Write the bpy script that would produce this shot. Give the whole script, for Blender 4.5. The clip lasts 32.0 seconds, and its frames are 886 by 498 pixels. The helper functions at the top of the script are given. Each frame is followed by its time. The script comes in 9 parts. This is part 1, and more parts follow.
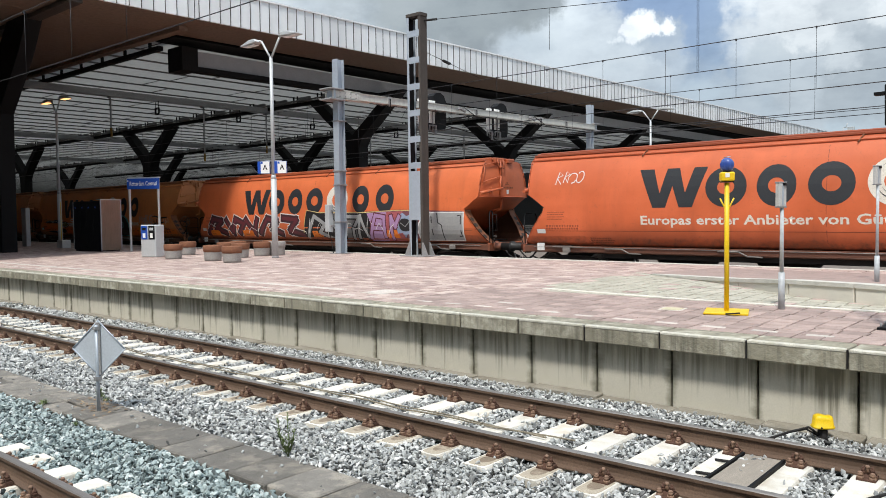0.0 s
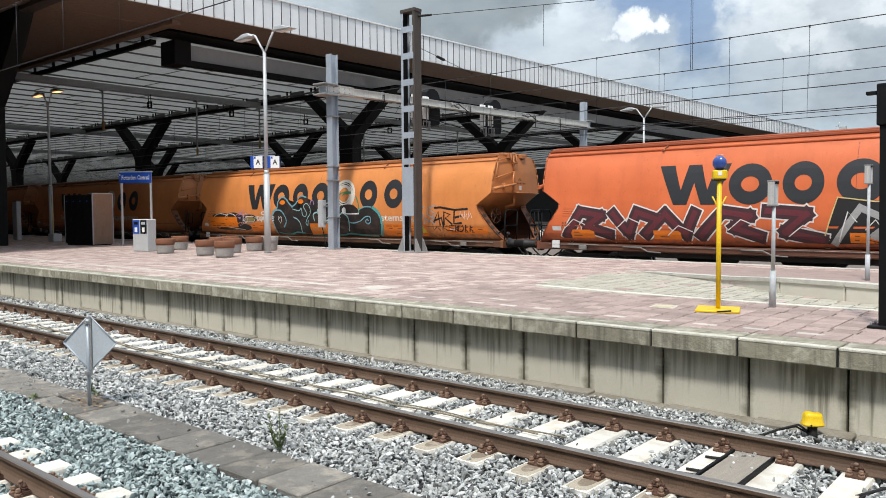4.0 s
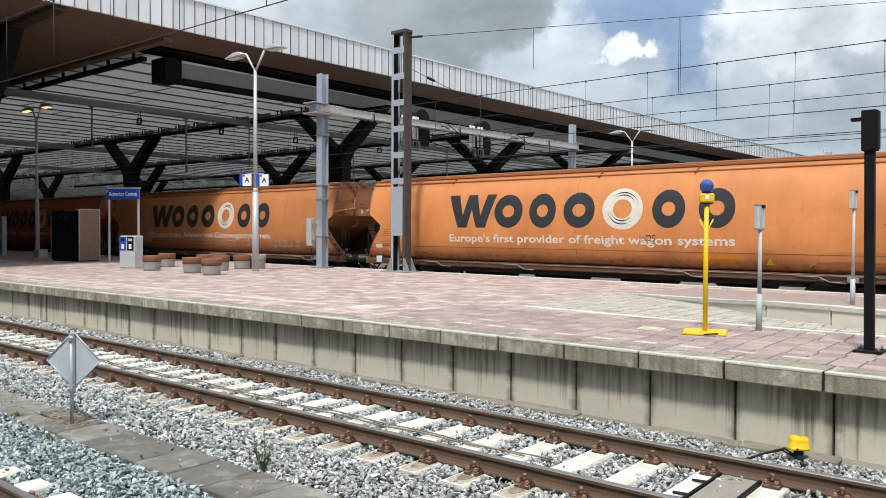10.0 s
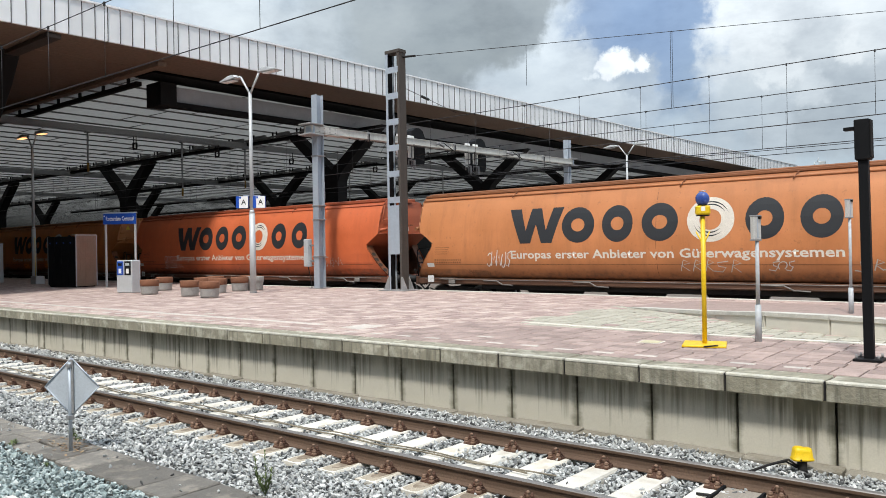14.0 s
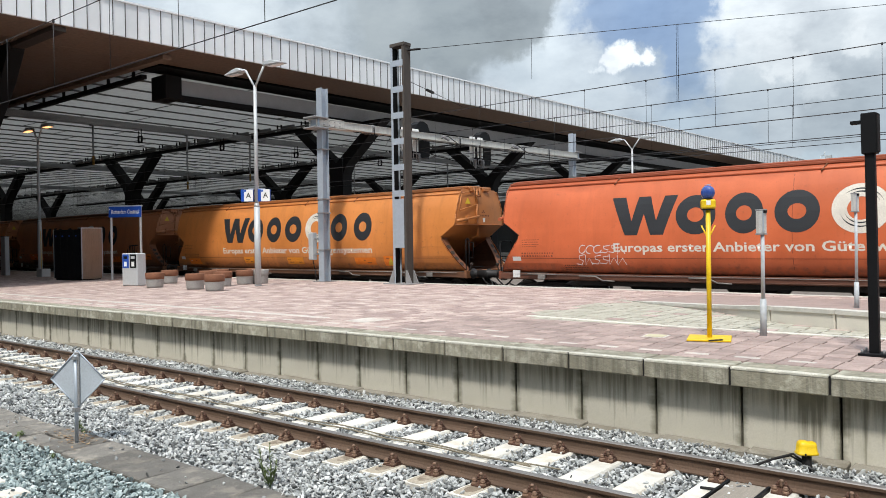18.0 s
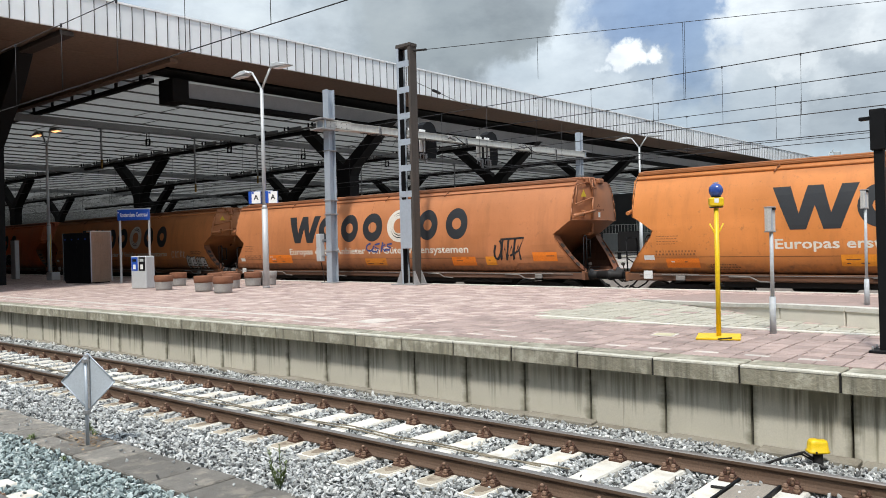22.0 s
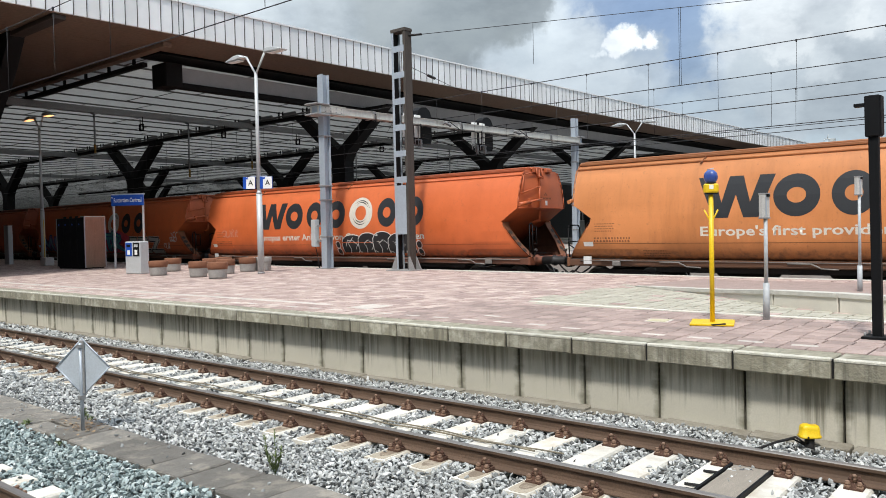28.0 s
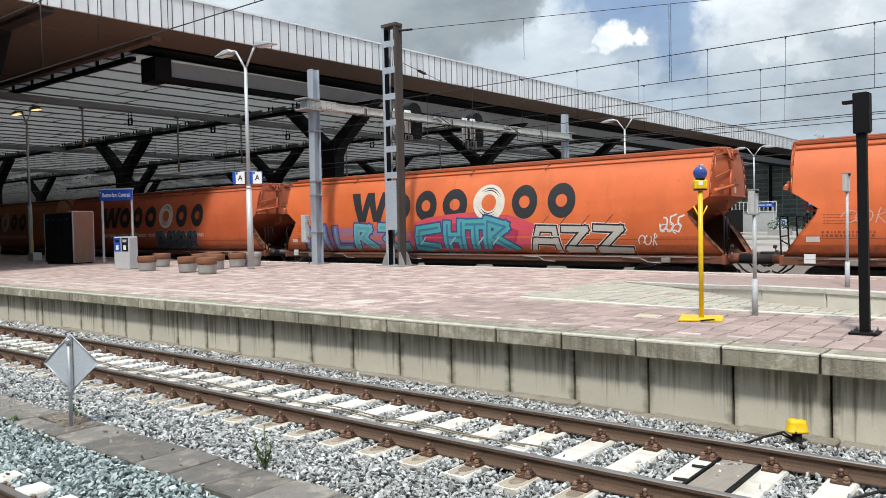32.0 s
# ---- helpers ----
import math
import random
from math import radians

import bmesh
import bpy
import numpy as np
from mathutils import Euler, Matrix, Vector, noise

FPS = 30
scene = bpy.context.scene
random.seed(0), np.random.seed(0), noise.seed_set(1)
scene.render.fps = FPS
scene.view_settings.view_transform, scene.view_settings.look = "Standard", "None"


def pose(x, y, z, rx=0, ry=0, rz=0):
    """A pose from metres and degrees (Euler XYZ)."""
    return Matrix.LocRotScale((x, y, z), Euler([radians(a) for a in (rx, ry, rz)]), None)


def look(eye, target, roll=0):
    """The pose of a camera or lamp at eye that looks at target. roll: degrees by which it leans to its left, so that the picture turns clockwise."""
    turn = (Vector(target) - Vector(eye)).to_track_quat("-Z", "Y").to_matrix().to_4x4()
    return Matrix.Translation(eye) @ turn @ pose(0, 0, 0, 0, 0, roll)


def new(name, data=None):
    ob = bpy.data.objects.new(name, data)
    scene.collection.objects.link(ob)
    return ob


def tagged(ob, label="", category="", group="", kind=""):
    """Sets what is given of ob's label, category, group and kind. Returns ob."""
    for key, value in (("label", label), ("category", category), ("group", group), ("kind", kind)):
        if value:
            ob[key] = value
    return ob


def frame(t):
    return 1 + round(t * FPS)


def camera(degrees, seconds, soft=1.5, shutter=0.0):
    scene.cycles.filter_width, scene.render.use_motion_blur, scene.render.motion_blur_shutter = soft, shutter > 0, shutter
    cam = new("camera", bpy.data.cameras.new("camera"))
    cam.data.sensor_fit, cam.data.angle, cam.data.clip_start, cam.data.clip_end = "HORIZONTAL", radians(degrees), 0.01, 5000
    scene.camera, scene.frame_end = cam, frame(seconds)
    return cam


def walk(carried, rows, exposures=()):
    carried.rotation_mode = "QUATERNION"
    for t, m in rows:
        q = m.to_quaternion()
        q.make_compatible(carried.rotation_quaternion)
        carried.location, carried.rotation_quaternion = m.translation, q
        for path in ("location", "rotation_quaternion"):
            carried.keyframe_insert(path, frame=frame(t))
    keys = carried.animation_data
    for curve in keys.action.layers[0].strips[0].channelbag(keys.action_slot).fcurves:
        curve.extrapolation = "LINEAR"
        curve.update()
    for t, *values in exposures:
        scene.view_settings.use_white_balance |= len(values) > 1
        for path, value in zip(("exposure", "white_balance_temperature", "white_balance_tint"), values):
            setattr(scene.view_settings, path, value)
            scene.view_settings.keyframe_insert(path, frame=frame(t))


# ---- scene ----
# ---- camera: a hand-held phone on the opposite platform, eye 1.47 m above it ----
EYE = (0.0, 0.0, 2.23)
TURNS = [  # seconds, yaw, pitch, roll in degrees
    (0, 40.74, -2.51, 0.75), (0.5, 40.74, -2.64, 0.81), (1, 40.76, -2.73, 0.84), (1.5, 40.80, -2.74, 0.89),
    (2, 40.78, -2.68, 0.90), (2.5, 40.65, -2.66, 0.81), (3, 40.43, -2.71, 0.64), (3.5, 40.18, -2.80, 0.40),
    (5.5, 40.44, -2.75, 0.29), (6, 40.64, -2.82, 0.46), (6.5, 40.74, -2.91, 0.53), (7, 40.77, -2.94, 0.57),
    (7.5, 40.73, -2.86, 0.53), (8, 40.60, -2.70, 0.33), (8.5, 40.44, -2.42, 0.05), (9, 40.20, -2.07, -0.19),
    (9.5, 39.82, -1.72, -0.30), (10, 39.36, -1.32, -0.28), (10.5, 38.85, -1.00, -0.07), (11, 38.49, -0.63, 0.14),
    (11.5, 38.32, -0.40, 0.38), (12, 38.42, -0.30, 0.60), (12.5, 38.64, -0.27, 0.80), (13, 38.86, -0.21, 0.87),
    (13.5, 39.05, -0.13, 0.92), (14, 39.17, -0.01, 0.96), (14.5, 39.26, 0.10, 0.94), (16.5, 39.42, -0.12, 0.80),
    (17, 39.50, -0.27, 0.84), (17.5, 39.52, -0.37, 0.84), (18, 39.52, -0.48, 0.87), (18.5, 39.50, -0.54, 0.84),
    (19, 39.55, -0.58, 0.91), (19.5, 39.66, -0.54, 0.97), (20, 39.77, -0.44, 1.04), (20.5, 39.86, -0.37, 1.15),
    (21, 39.92, -0.33, 1.23), (21.5, 40.00, -0.37, 1.30), (22, 40.08, -0.45, 1.35), (22.5, 40.15, -0.53, 1.37),
    (23, 40.16, -0.60, 1.33), (23.5, 40.17, -0.64, 1.28), (24, 40.17, -0.71, 1.25), (24.5, 40.16, -0.80, 1.30),
    (25, 40.16, -0.88, 1.25), (25.5, 40.13, -0.98, 1.26), (27.5, 39.84, -1.44, 1.26), (28, 39.73, -1.50, 1.26),
    (28.5, 39.65, -1.53, 1.19), (29, 39.57, -1.59, 1.15), (29.5, 39.47, -1.66, 1.07), (30, 39.32, -1.77, 0.97),
    (30.5, 39.14, -1.81, 0.91), (31, 39.00, -1.82, 0.93), (31.5, 38.95, -1.80, 1.01), (32, 39.02, -1.84, 1.16)]


def aim(yaw, pitch, roll):
    return pose(*EYE, 90 + pitch, 0, yaw) @ pose(0, 0, 0, 0, 0, -roll)


cam = camera(59.5, 32.0, soft=0.9)
walk(cam, [(t, aim(a, b, c)) for t, a, b, c in TURNS])

# ---- world, sun ----
SUN_EL, SUN_AZ = 58.0, 292.0     # degrees; azimuth from +x towards +y


def build_world():
    w = bpy.data.worlds.new("sky")
    w.use_nodes = True
    nt = w.node_tree
    nt.nodes.clear()
    N, L = nt.nodes.new, nt.links.new
    out, bg = N("ShaderNodeOutputWorld"), N("ShaderNodeBackground")
    sky = N("ShaderNodeTexSky")
    sky.sky_type, sky.sun_disc = "NISHITA", False
    sky.sun_elevation, sky.sun_rotation = radians(SUN_EL), radians(90 - SUN_AZ)
    skys = N("ShaderNodeVectorMath")
    skys.operation = "SCALE"
    skys.inputs["Scale"].default_value = 0.115
    L(sky.outputs[0], skys.inputs[0])
    tc, mp = N("ShaderNodeTexCoord"), N("ShaderNodeMapping")
    mp.inputs["Location"].default_value = (0.9, 0.4, 0.3)
    mp.inputs["Scale"].default_value = (1.0, 1.0, 2.0)
    L(tc.outputs["Generated"], mp.inputs[0])

    def noise_tex(scale, detail, rough, dist=0.0):
        n = N("ShaderNodeTexNoise")
        n.inputs["Scale"].default_value, n.inputs["Detail"].default_value = scale, detail
        n.inputs["Roughness"].default_value, n.inputs["Distortion"].default_value = rough, dist
        L(mp.outputs[0], n.inputs["Vector"])
        return n

    def ramp(src, stops):
        r = N("ShaderNodeValToRGB")
        while len(r.color_ramp.elements) < len(stops):
            r.color_ramp.elements.new(0.5)
        for e, (p, c) in zip(r.color_ramp.elements, stops):
            e.position, e.color = p, (*c, 1)
        L(src, r.inputs[0])
        return r

    big = noise_tex(3.2, 12, 0.52, 0.15)
    mask = ramp(big.outputs["Fac"], [(0.40, (0.22, 0.22, 0.22)), (0.47, (1, 1, 1))])
    body = noise_tex(3.6, 10, 0.55, 0.1)
    tone = ramp(body.outputs["Fac"], [(0.36, (0.265, 0.325, 0.385)), (0.47, (0.38, 0.44, 0.50)), (0.54, (0.495, 0.55, 0.595)), (0.63, (0.72, 0.745, 0.765))])
    mix = N("ShaderNodeMix")
    mix.data_type = "RGBA"
    L(mask.outputs[0], mix.inputs["Factor"])
    L(skys.outputs[0], mix.inputs["A"])
    L(tone.outputs[0], mix.inputs["B"])
    # a cloudy sky is brighter overhead than along the horizon
    up, lift = N("ShaderNodeSeparateXYZ"), N("ShaderNodeMapRange")
    L(tc.outputs["Generated"], up.inputs[0])
    L(up.outputs["Z"], lift.inputs["Value"])
    lift.inputs["From Min"].default_value = 0.15
    lift.inputs["To Min"].default_value, lift.inputs["To Max"].default_value = 0.86, 2.1
    grade = N("ShaderNodeVectorMath")
    grade.operation = "SCALE"
    # the larger cloud masses and the blue gap between them
    def warp(scale, amount):
        n = N("ShaderNodeTexNoise")
        n.inputs["Scale"].default_value, n.inputs["Detail"].default_value, n.inputs["Roughness"].default_value = scale, 8, 0.6
        L(tc.outputs["Generated"], n.inputs["Vector"])
        o, s, a = N("ShaderNodeVectorMath"), N("ShaderNodeVectorMath"), N("ShaderNodeVectorMath")
        o.operation, s.operation = "SUBTRACT", "SCALE"
        o.inputs[1].default_value = (0.5, 0.5, 0.5)
        s.inputs["Scale"].default_value = amount
        L(n.outputs["Color"], o.inputs[0])
        L(o.outputs[0], s.inputs[0])
        L(tc.outputs["Generated"], a.inputs[0])
        L(s.outputs[0], a.inputs[1])
        return a

    def mass(under, space, centre, r0, r1, col, amount=1.0):
        d, r, x = N("ShaderNodeVectorMath"), N("ShaderNodeMapRange"), N("ShaderNodeMix")
        d.operation, r.interpolation_type, x.data_type = "DISTANCE", "SMOOTHSTEP", "RGBA"
        d.inputs[1].default_value = centre
        L(space.outputs[0], d.inputs[0])
        L(d.outputs["Value"], r.inputs["Value"])
        for k, v in (("From Min", r0), ("From Max", r1), ("To Min", amount), ("To Max", 0.0)):
            r.inputs[k].default_value = v
        L(r.outputs[0], x.inputs["Factor"])
        L(under, x.inputs["A"])
        x.inputs["B"].default_value = (*col, 1)
        return x.outputs["Result"]
    broad, crisp, puffy = warp(7.0, 0.22), warp(34.0, 0.045), warp(17.0, 0.12)
    sky_col = mix.outputs["Result"]
    # pale veil over the whole view
    sky_col = mass(sky_col, broad, (-0.411, 0.901, 0.14), 0.200, 0.500, (0.470, 0.555, 0.631), 0.75)
    sky_col = mass(sky_col, broad, (-0.76, 0.587, 0.28), 0.100, 0.280, (0.489, 0.570, 0.642), 0.80)
    # blue gap
    sky_col = mass(sky_col, puffy, (-0.377, 0.894, 0.244), 0.040, 0.115, (0.206, 0.314, 0.500), 0.76)
    sky_col = mass(sky_col, puffy, (-0.42, 0.863, 0.279), 0.030, 0.075, (0.224, 0.325, 0.500), 0.71)
    sky_col = mass(sky_col, puffy, (-0.343, 0.919, 0.195), 0.020, 0.070, (0.295, 0.403, 0.551), 0.63)
    sky_col = mass(sky_col, broad, (-0.36, 0.873, 0.328), 0.050, 0.160, (0.224, 0.325, 0.500), 0.71)
    # grey cloud with a lit rim
    sky_col = mass(sky_col, puffy, (-0.518, 0.827, 0.218), 0.030, 0.080, (0.564, 0.645, 0.714), 0.85)
    sky_col = mass(sky_col, puffy, (-0.487, 0.838, 0.246), 0.012, 0.045, (0.620, 0.700, 0.766), 0.75)
    sky_col = mass(sky_col, puffy, (-0.565, 0.796, 0.216), 0.020, 0.060, (0.442, 0.520, 0.590), 0.70)
    sky_col = mass(sky_col, puffy, (-0.611, 0.732, 0.303), 0.090, 0.135, (0.262, 0.305, 0.335), 0.92)
    sky_col = mass(sky_col, puffy, (-0.534, 0.796, 0.284), 0.045, 0.068, (0.262, 0.305, 0.335), 0.90)
    sky_col = mass(sky_col, puffy, (-0.681, 0.675, 0.284), 0.040, 0.100, (0.345, 0.395, 0.430), 0.75)
    sky_col = mass(sky_col, puffy, (-0.79, 0.55, 0.28), 0.050, 0.115, (0.590, 0.655, 0.700), 0.80)
    sky_col = mass(sky_col, puffy, (-0.735, 0.626, 0.255), 0.020, 0.060, (0.480, 0.540, 0.585), 0.60)
    sky_col = mass(sky_col, puffy, (-0.603, 0.755, 0.258), 0.030, 0.060, (0.282, 0.330, 0.362), 0.70)
    # cloud bank below the gap
    sky_col = mass(sky_col, puffy, (-0.463, 0.869, 0.174), 0.020, 0.060, (0.583, 0.660, 0.724), 0.65)
    sky_col = mass(sky_col, puffy, (-0.417, 0.891, 0.178), 0.012, 0.045, (0.564, 0.650, 0.724), 0.60)
    sky_col = mass(sky_col, puffy, (-0.421, 0.885, 0.202), 0.018, 0.036, (0.395, 0.470, 0.549), 0.70)
    # heaped white cloud with grey bellies
    sky_col = mass(sky_col, puffy, (-0.242, 0.935, 0.259), 0.075, 0.100, (0.658, 0.720, 0.766), 0.92)
    sky_col = mass(sky_col, puffy, (-0.167, 0.956, 0.242), 0.060, 0.100, (0.658, 0.720, 0.766), 0.90)
    sky_col = mass(sky_col, puffy, (-0.292, 0.927, 0.235), 0.030, 0.060, (0.714, 0.775, 0.818), 0.85)
    sky_col = mass(sky_col, puffy, (-0.313, 0.928, 0.202), 0.012, 0.045, (0.620, 0.690, 0.745), 0.70)
    sky_col = mass(sky_col, puffy, (-0.263, 0.952, 0.159), 0.050, 0.080, (0.498, 0.570, 0.631), 0.85)
    sky_col = mass(sky_col, puffy, (-0.229, 0.951, 0.209), 0.030, 0.060, (0.526, 0.590, 0.642), 0.70)
    sky_col = mass(sky_col, puffy, (-0.263, 0.942, 0.21), 0.020, 0.035, (0.714, 0.775, 0.818), 0.75)
    sky_col = mass(sky_col, puffy, (-0.212, 0.966, 0.145), 0.030, 0.060, (0.385, 0.450, 0.507), 0.75)
    sky_col = mass(sky_col, puffy, (-0.319, 0.936, 0.151), 0.020, 0.050, (0.470, 0.550, 0.621), 0.70)
    sky_col = mass(sky_col, puffy, (-0.178, 0.967, 0.181), 0.030, 0.060, (0.442, 0.510, 0.569), 0.70)
    sky_col = mass(sky_col, puffy, (-0.19, 0.958, 0.216), 0.012, 0.030, (0.733, 0.790, 0.828), 0.70)
    sky_col = mass(sky_col, puffy, (-0.236, 0.956, 0.172), 0.012, 0.030, (0.620, 0.690, 0.745), 0.70)
    # small bright cloud in the gap
    sky_col = mass(sky_col, crisp, (-0.434, 0.872, 0.224), 0.013, 0.021, (0.808, 0.870, 0.900), 1.00)
    sky_col = mass(sky_col, crisp, (-0.447, 0.868, 0.217), 0.008, 0.015, (0.771, 0.830, 0.880), 1.00)
    sky_col = mass(sky_col, crisp, (-0.421, 0.881, 0.218), 0.006, 0.013, (0.790, 0.850, 0.890), 1.00)
    sky_col = mass(sky_col, crisp, (-0.406, 0.887, 0.222), 0.006, 0.012, (0.771, 0.830, 0.880), 1.00)
    sky_col = mass(sky_col, crisp, (-0.464, 0.861, 0.21), 0.003, 0.008, (0.696, 0.770, 0.828), 0.90)
    # torn edges and folds in the clouds
    fold = N("ShaderNodeTexNoise")
    fold.inputs["Scale"].default_value, fold.inputs["Detail"].default_value, fold.inputs["Roughness"].default_value = 11.0, 9, 0.62
    L(mp.outputs[0], fold.inputs["Vector"])
    shade = ramp(fold.outputs["Fac"], [(0.30, (0.80, 0.81, 0.83)), (0.52, (1.0, 1.0, 1.0)), (0.70, (1.10, 1.09, 1.07))])
    folds = N("ShaderNodeMix")
    folds.data_type, folds.blend_type = "RGBA", "MULTIPLY"
    folds.inputs["Factor"].default_value = 1.0
    L(sky_col, folds.inputs["A"])
    L(shade.outputs[0], folds.inputs["B"])
    sky_col = folds.outputs["Result"]
    L(sky_col, grade.inputs[0])
    L(lift.outputs[0], grade.inputs["Scale"])
    L(grade.outputs[0], bg.inputs["Color"])
    bg.inputs["Strength"].default_value = 1.0
    L(bg.outputs[0], out.inputs[0])
    scene.world = w


build_world()
sun_data = bpy.data.lights.new("sun", "SUN")
sun_data.energy, sun_data.angle, sun_data.color = 2.9, radians(7), (1.0, 0.96, 0.895)
sun = new("sun", sun_data)
_a, _e = radians(SUN_AZ), radians(SUN_EL)
sun.matrix_basis = look((0, 0, 0), (-math.cos(_a) * math.cos(_e), -math.sin(_a) * math.cos(_e), -math.sin(_e)))
sun.location = (0, 0, 40)
scene.view_settings.exposure = 0.35

# ---- materials ----
MATS = {}


def mat(name, col, rough=0.7, metal=0.0, scale=6.0, var=0.25, bump=0.15, col2=None, fine=60.0, stretch=(1, 1, 1), per=0.0, streak=0.0, coat=0.0, patch=None, spec=0.5):
    """A surface with variation at two scales. per: tint by object; streak: dark runs down the face; patch: colour of larger stains."""
    if name in MATS:
        return MATS[name]
    m = bpy.data.materials.new(name)
    m.use_nodes = True
    nt = m.node_tree
    N, L = nt.nodes.new, nt.links.new
    b = nt.nodes["Principled BSDF"]
    b.inputs["Roughness"].default_value, b.inputs["Metallic"].default_value = rough, metal
    b.inputs["Coat Weight"].default_value = coat
    b.inputs["Specular IOR Level"].default_value = spec
    tc, mp = N("ShaderNodeTexCoord"), N("ShaderNodeMapping")
    mp.inputs["Scale"].default_value = stretch
    L(tc.outputs["Object"], mp.inputs[0])
    oi = N("ShaderNodeObjectInfo")
    off = N("ShaderNodeVectorMath")
    off.operation = "SCALE"
    off.inputs[0].default_value = (37.0, 53.0, 71.0)
    L(oi.outputs["Random"], off.inputs["Scale"])
    add = N("ShaderNodeVectorMath")
    L(mp.outputs[0], add.inputs[0])
    L(off.outputs[0], add.inputs[1])

    def nz(s, d, r=0.6, src=None):
        n = N("ShaderNodeTexNoise")
        n.inputs["Scale"].default_value, n.inputs["Detail"].default_value, n.inputs["Roughness"].default_value = s, d, r
        L((src or add).outputs[0], n.inputs["Vector"])
        return n

    def mixc(fac, a, bb):
        x = N("ShaderNodeMix")
        x.data_type = "RGBA"
        L(fac, x.inputs["Factor"])
        for s, v in (("A", a), ("B", bb)):
            if isinstance(v, tuple):
                x.inputs[s].default_value = (*v, 1)
            else:
                L(v, x.inputs[s])
        return x.outputs["Result"]

    def curve(src, lo, hi):
        r = N("ShaderNodeMapRange")
        r.inputs["From Min"].default_value, r.inputs["From Max"].default_value = lo, hi
        L(src, r.inputs["Value"])
        return r.outputs[0]

    n1, n2 = nz(scale, 5), nz(fine, 3)
    dark = tuple(c * (1 - var) for c in col)
    light = tuple(min(1, c * (1 + var * 0.6)) for c in col)
    c = mixc(curve(n1.outputs["Fac"], 0.3, 0.7), dark if col2 is None else col2, light if col2 is None else col)
    fleck = N("ShaderNodeMath")
    fleck.operation = "MULTIPLY"
    fleck.inputs[1].default_value = min(1.0, var * 5)
    L(curve(n2.outputs["Fac"], 0.75, 0.35), fleck.inputs[0])
    c = mixc(fleck.outputs[0], c, mixc(n2.outputs["Fac"], tuple(k * 0.55 for k in col), tuple(k * 0.85 for k in col)))
    if patch:
        n4 = nz(scale * 0.55, 6, 0.68)
        pf = N("ShaderNodeMath")
        pf.operation = "MULTIPLY"
        pf.inputs[1].default_value = 0.75
        L(curve(n4.outputs["Fac"], 0.50, 0.64), pf.inputs[0])
        c = mixc(pf.outputs[0], c, patch)
    if per > 0:
        hs = N("ShaderNodeHueSaturation")
        L(c, hs.inputs["Color"])
        mr = N("ShaderNodeMapRange")
        mr.inputs["To Min"].default_value, mr.inputs["To Max"].default_value = 1 - per, 1 + per
        L(oi.outputs["Random"], mr.inputs["Value"])
        L(mr.outputs[0], hs.inputs["Value"])
        c = hs.outputs[0]
    if streak > 0:
        mp2 = N("ShaderNodeMapping")
        mp2.inputs["Scale"].default_value = (7, 7, 0.35)
        L(add.outputs[0], mp2.inputs[0])
        n3 = nz(1.6, 4, 0.65, mp2)
        f = N("ShaderNodeMath")
        f.operation = "MULTIPLY"
        f.inputs[1].default_value = streak
        L(curve(n3.outputs["Fac"], 0.5, 0.72), f.inputs[0])
        c = mixc(f.outputs[0], c, tuple(k * 0.22 for k in col))
    L(c, b.inputs["Base Color"])
    if bump > 0:
        bp = N("ShaderNodeBump")
        bp.inputs["Strength"].default_value, bp.inputs["Distance"].default_value = bump, 0.02
        L(n2.outputs["Fac"], bp.inputs["Height"])
        L(bp.outputs[0], b.inputs["Normal"])
    rr = N("ShaderNodeMapRange")
    rr.inputs["To Min"].default_value, rr.inputs["To Max"].default_value = max(0.05, rough - 0.12), min(1, rough + 0.12)
    L(n1.outputs["Fac"], rr.inputs["Value"])
    L(rr.outputs[0], b.inputs["Roughness"])
    MATS[name] = m
    return m


def island_mat(name, stops, rough=0.85, bump=0.3, fine=30.0):
    """Loose pieces joined in one mesh, each with its own tone."""
    m = bpy.data.materials.new(name)
    m.use_nodes = True
    nt = m.node_tree
    N, L = nt.nodes.new, nt.links.new
    b = nt.nodes["Principled BSDF"]
    b.inputs["Roughness"].default_value = rough
    g, r = N("ShaderNodeNewGeometry"), N("ShaderNodeValToRGB")
    while len(r.color_ramp.elements) < len(stops):
        r.color_ramp.elements.new(0.5)
    for e, (p, c) in zip(r.color_ramp.elements, stops):
        e.position, e.color = p, (*c, 1)
    L(g.outputs["Random Per Island"], r.inputs[0])
    n = N("ShaderNodeTexNoise")
    n.inputs["Scale"].default_value = fine
    tc = N("ShaderNodeTexCoord")
    L(tc.outputs["Object"], n.inputs["Vector"])
    x = N("ShaderNodeMix")
    x.data_type, x.blend_type = "RGBA", "MULTIPLY"
    x.inputs["Factor"].default_value = 0.5
    L(r.outputs[0], x.inputs["A"])
    L(n.outputs["Fac"], x.inputs["B"])
    gain = N("ShaderNodeVectorMath")
    gain.operation = "SCALE"
    gain.inputs["Scale"].default_value = 1.3
    L(x.outputs["Result"], gain.inputs[0])
    L(gain.outputs[0], b.inputs["Base Color"])
    bp = N("ShaderNodeBump")
    bp.inputs["Strength"].default_value, bp.inputs["Distance"].default_value = bump, 0.01
    L(n.outputs["Fac"], bp.inputs["Height"])
    L(bp.outputs[0], b.inputs["Normal"])
    MATS[name] = m
    return m


